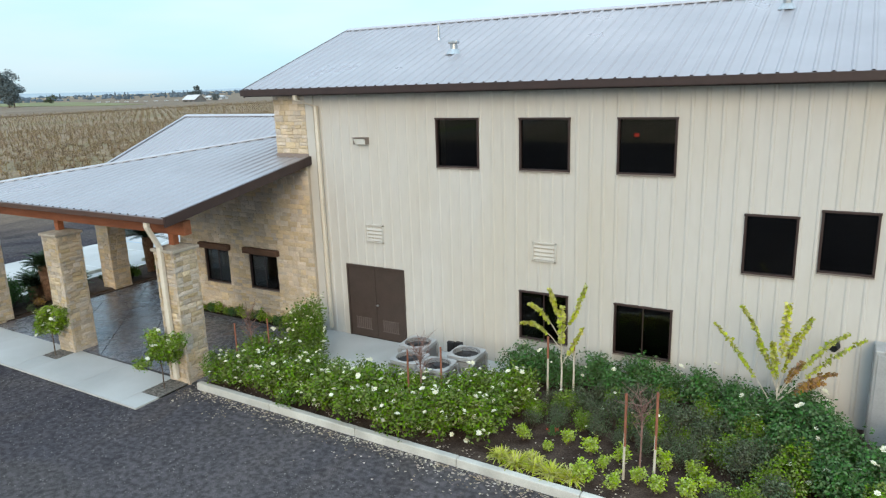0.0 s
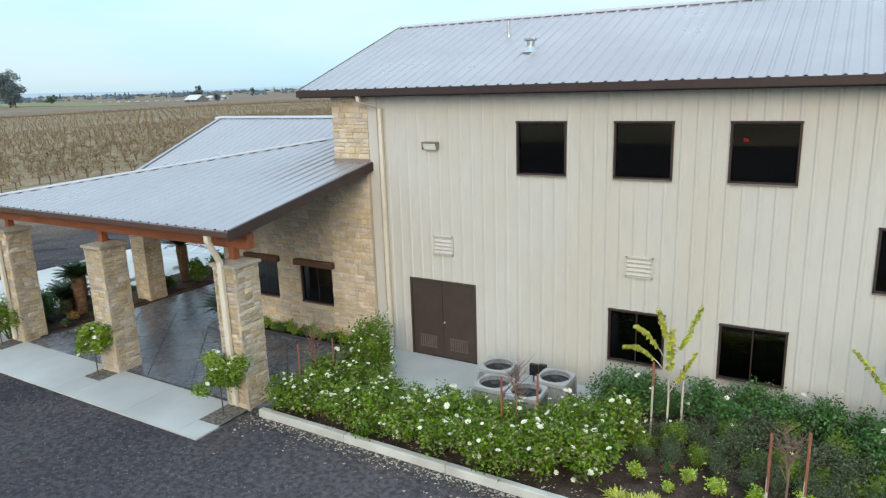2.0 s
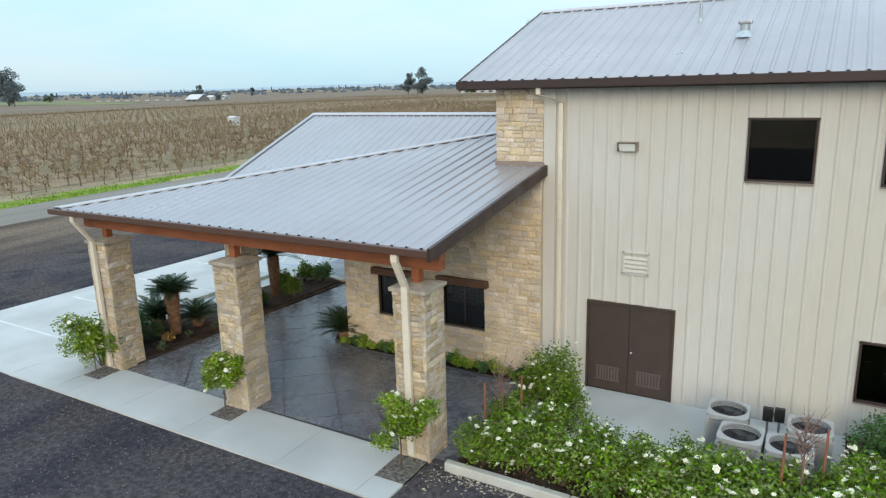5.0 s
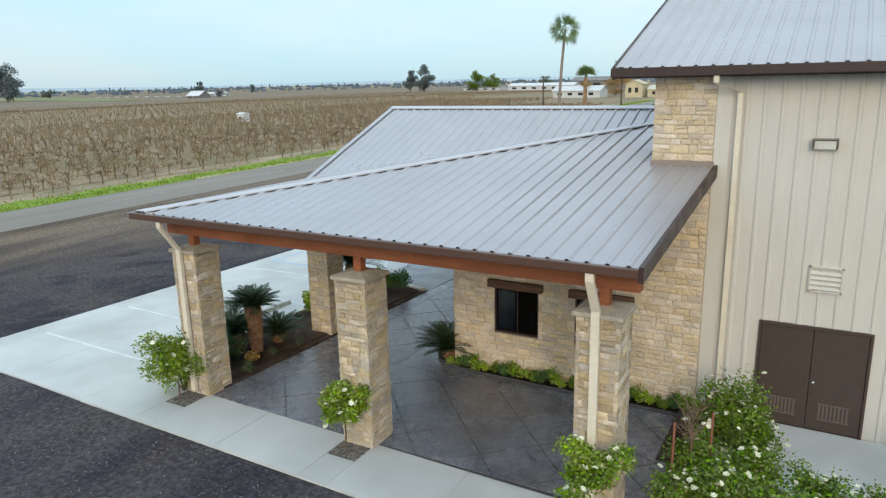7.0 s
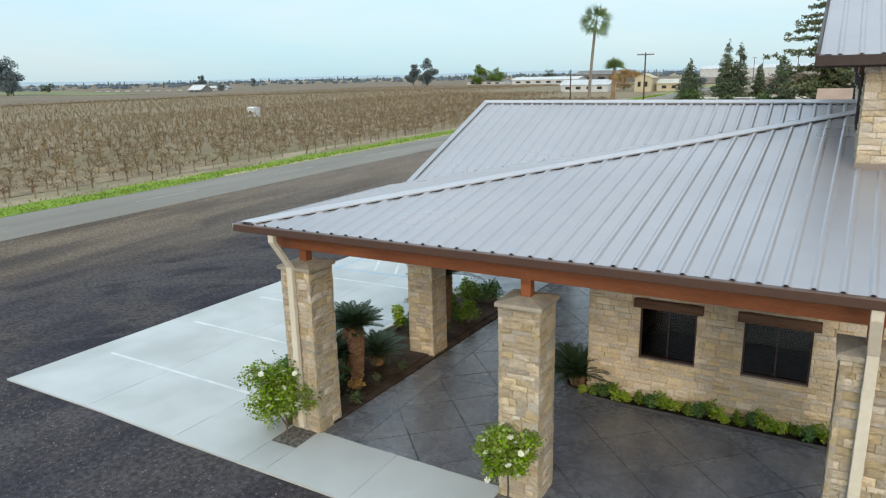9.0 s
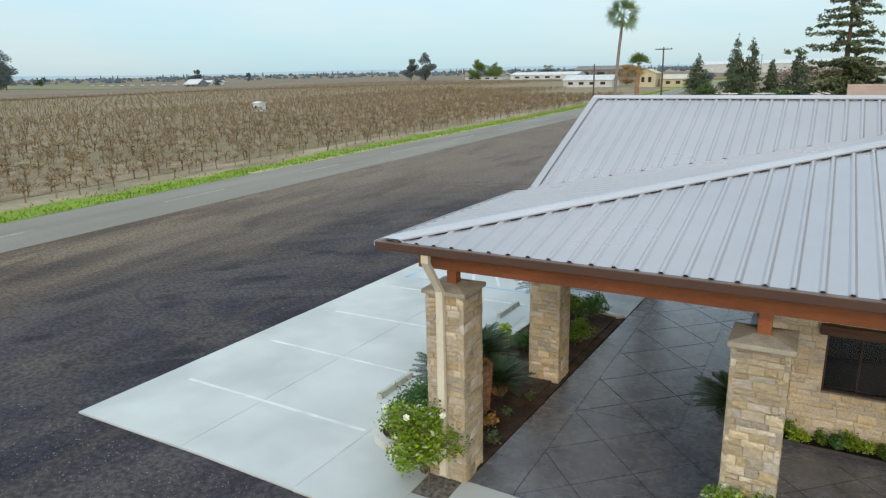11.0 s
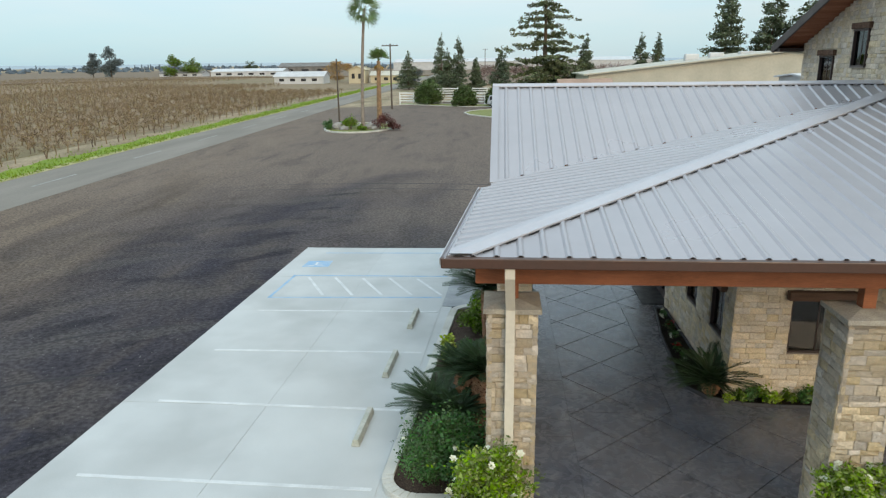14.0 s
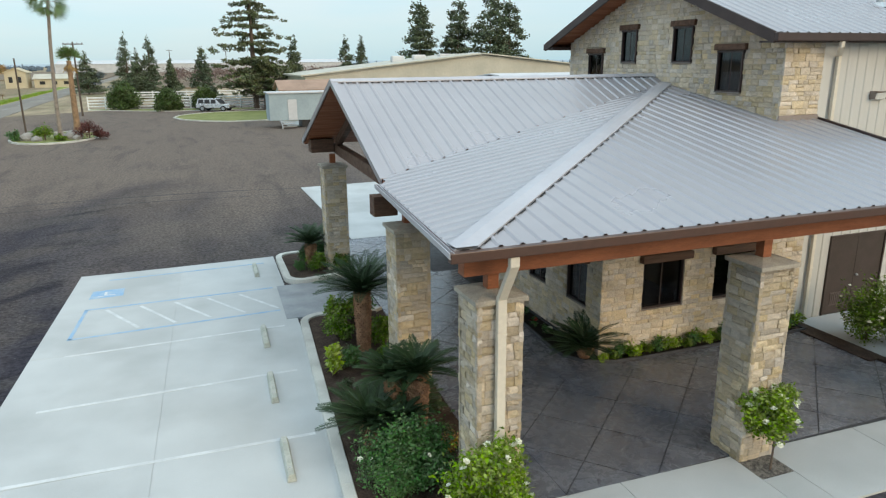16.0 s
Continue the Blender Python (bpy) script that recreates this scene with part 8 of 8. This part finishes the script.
# ---- stones, one by one ----
def stone_meshes(count, seed):
    """Unit stones, front towards -y, chipped and uneven; 1 wide, 1 deep, 1 high round their middle."""
    out = []
    r = random.Random(seed)
    for _ in range(count):
        c = lambda s: 0.5 - r.uniform(0.02, 0.06) * s
        back = [(-0.5, 0.5, -0.5), (0.5, 0.5, -0.5), (0.5, 0.5, 0.5), (-0.5, 0.5, 0.5)]
        rim = [(-0.5, -0.33 + r.uniform(-0.08, 0.08), -0.5), (0.5, -0.33 + r.uniform(-0.08, 0.08), -0.5), (0.5, -0.33 + r.uniform(-0.08, 0.08), 0.5), (-0.5, -0.33 + r.uniform(-0.08, 0.08), 0.5)]
        face = [(-c(1), -0.5 + r.uniform(0, 0.25), -c(2)), (c(1), -0.5 + r.uniform(0, 0.25), -c(2)), (c(1), -0.5 + r.uniform(0, 0.25), c(2)), (-c(1), -0.5 + r.uniform(0, 0.25), c(2)), (r.uniform(-0.15, 0.15), -0.5 - r.uniform(0, 0.12), r.uniform(-0.15, 0.15))]
        v = back + rim + face
        f = [(0, 1, 5, 4), (1, 2, 6, 5), (2, 3, 7, 6), (3, 0, 4, 7), (4, 5, 9, 8), (5, 6, 10, 9), (6, 7, 11, 10), (7, 4, 8, 11), (8, 9, 12), (9, 10, 12), (10, 11, 12), (11, 8, 12)]
        out.append((v, f))
    return out


UNITS = stone_meshes(8, 5)
UNIT_MESH = []
for v, f in UNITS:
    me = bpy.data.meshes.new("stone")
    me.from_pydata(v, [], f)
    me.materials.append(STONE)
    UNIT_MESH.append(me)


def courses(u0, u1, z0, z1, r, lo=0.10, hi=0.2, wmin=0.16, wmax=0.42):
    """Coursed rubble: rows of uneven height, broken into stones of uneven length, some rows split in two."""
    out, z = [], z0
    while z < z1 - 0.03:
        h = min(r.uniform(lo, hi), z1 - z)
        if z1 - z - h < 0.05:
            h = z1 - z
        u = u0
        while u < u1 - 1e-3:
            w = r.uniform(wmin, wmax)
            if u1 - u - w < 0.09:
                w = u1 - u
            if h > 0.15 and r.random() < 0.3:
                k = r.uniform(0.4, 0.6) * h
                out += [(u, u + w, z, z + k), (u, u + w, z + k, z + h)]
            else:
                out.append((u, u + w, z, z + h))
            u += w
        z += h
    return out


def stone_place(a, b, c, d, origin, turn, r, gap=0.004, thick=0.065):
    """The pose and size of one stone whose face lies at u a..b, z c..d."""
    m = Matrix.Translation(Vector((origin[0], origin[1], 0))) @ Matrix.Rotation(turn, 4, "Z")
    t = thick * r.uniform(0.9, 1.28)
    s = Matrix.Diagonal((b - a - gap, t, d - c - gap, 1))
    return m @ Matrix.Translation(((a + b) / 2, thick / 2 - (t - thick) / 2, (c + d) / 2)) @ s


def stone_object(parent, m, r):
    ob = new("stone", UNIT_MESH[r.randrange(len(UNIT_MESH))])
    ob.parent = parent
    ob.matrix_parent_inverse = stands(parent).inverted()
    ob.matrix_basis = m


def lay(parent, stones, origin, turn, seed, near=None, limit=300):
    """Stones of one face: the nearest as parts, the rest joined."""
    r = random.Random(seed)
    stones = sorted(stones, key=near) if near else stones
    rest = Geo()
    for i, (a, b, c, d) in enumerate(stones):
        m = stone_place(a, b, c, d, origin, turn, r)
        if i < limit:
            stone_object(parent, m, r)
        else:
            v, f = UNITS[r.randrange(len(UNITS))]
            rest.add([m @ Vector(p) for p in v], f)
    if rest.v:
        put("stonework", rest, STONE_J, parent, kind="stuff")


def cut(stones, holes, top=None):
    """Leaves out or trims stones at openings and under a sloping top."""
    out = []
    for a, b, c, d in stones:
        parts = [(a, b, c, d)]
        for ha, hb, hc, hd in holes:
            nxt = []
            for p, q, s, t in parts:
                if q <= ha or p >= hb or t <= hc or s >= hd:
                    nxt.append((p, q, s, t))
                    continue
                if p < ha - 0.04:
                    nxt.append((p, ha, s, t))
                if q > hb + 0.04:
                    nxt.append((hb, q, s, t))
                if p >= ha - 0.04 and q <= hb + 0.04:
                    if s < hc - 0.03:
                        nxt.append((p, q, s, hc))
                    if t > hd + 0.03:
                        nxt.append((p, q, hd, t))
            parts = nxt
        for p, q, s, t in parts:
            if top:
                t = min(t, top((p + q) / 2))
            if q - p > 0.04 and t - s > 0.03:
                out.append((p, q, s, t))
    return out


for i, ((cx, cy), col) in enumerate(zip(COLS, COLUMN)):
    r = random.Random(900 + i)
    h = CW / 2
    every = []
    for k in range(4):
        turn = k * math.pi / 2
        n = Vector((math.sin(turn), -math.cos(turn)))
        o = (cx + n.x * h, cy + n.y * h)
        for st in courses(-h, h, -0.02, CAP_Z - 0.11, r, 0.075, 0.155, 0.12, 0.34):
            every.append((st, o, turn))
    r.shuffle(every)
    rest = Geo()
    for j, ((a, b, c, d), o, turn) in enumerate(every):
        a, b = a + (0.0 if a > -h + 0.01 else -0.008), b + (0.0 if b < h - 0.01 else 0.008)
        m = stone_place(a, b, c, d, o, turn, r)
        if j < 300:
            stone_object(col, m, r)
        else:
            v, f = UNITS[r.randrange(len(UNITS))]
            rest.add([m @ Vector(p) for p in v], f)
    if rest.v:
        put("stonework", rest, STONE_J, col, kind="stuff")

r = random.Random(77)
lay(STONE_S, cut(courses(WW, -2.98, 0.0, zs(0, SW) - 0.13, r, 0.08, 0.165, 0.12, 0.36), [(a, b, c, d + 0.18) for a, b, c, d in L_HOLES]), (0, SW), 0.0, 1, near=lambda s: abs(s[0] + 5.5))
r = random.Random(78)
top_w = lambda u: min(zw(WW, 0), zg(0, -u)) - 0.13
lay(STONE_W, cut(courses(-9.2, -SW, 0.0, 5.0, r, 0.08, 0.165, 0.12, 0.36), [(-b, -a, c, d + 0.17) for a, b, c, d in W_HOLES], top_w), (WW, 0), -math.pi / 2, 2, near=lambda s: -s[1])
r = random.Random(79)
lay(GABLE_WALL, cut(courses(-NORTH, 0.0, 5.0, RIDGE_Z - 0.2, r, 0.09, 0.165, 0.12, 0.30), [(-b, -a, c - 0.03, d + 0.17) for a, b, c, d in G_HOLES], lambda u: gtop(-u)), (GABLE_X, 0), -math.pi / 2, 3, near=lambda s: -s[1])
r = random.Random(80)
lay(RETURN_WALL, courses(GABLE_X, -2.98, 5.12, EAVE_Z - 0.17, r, 0.10, 0.18, 0.14, 0.36), (0, -0.06), 0.0, 4, limit=0)
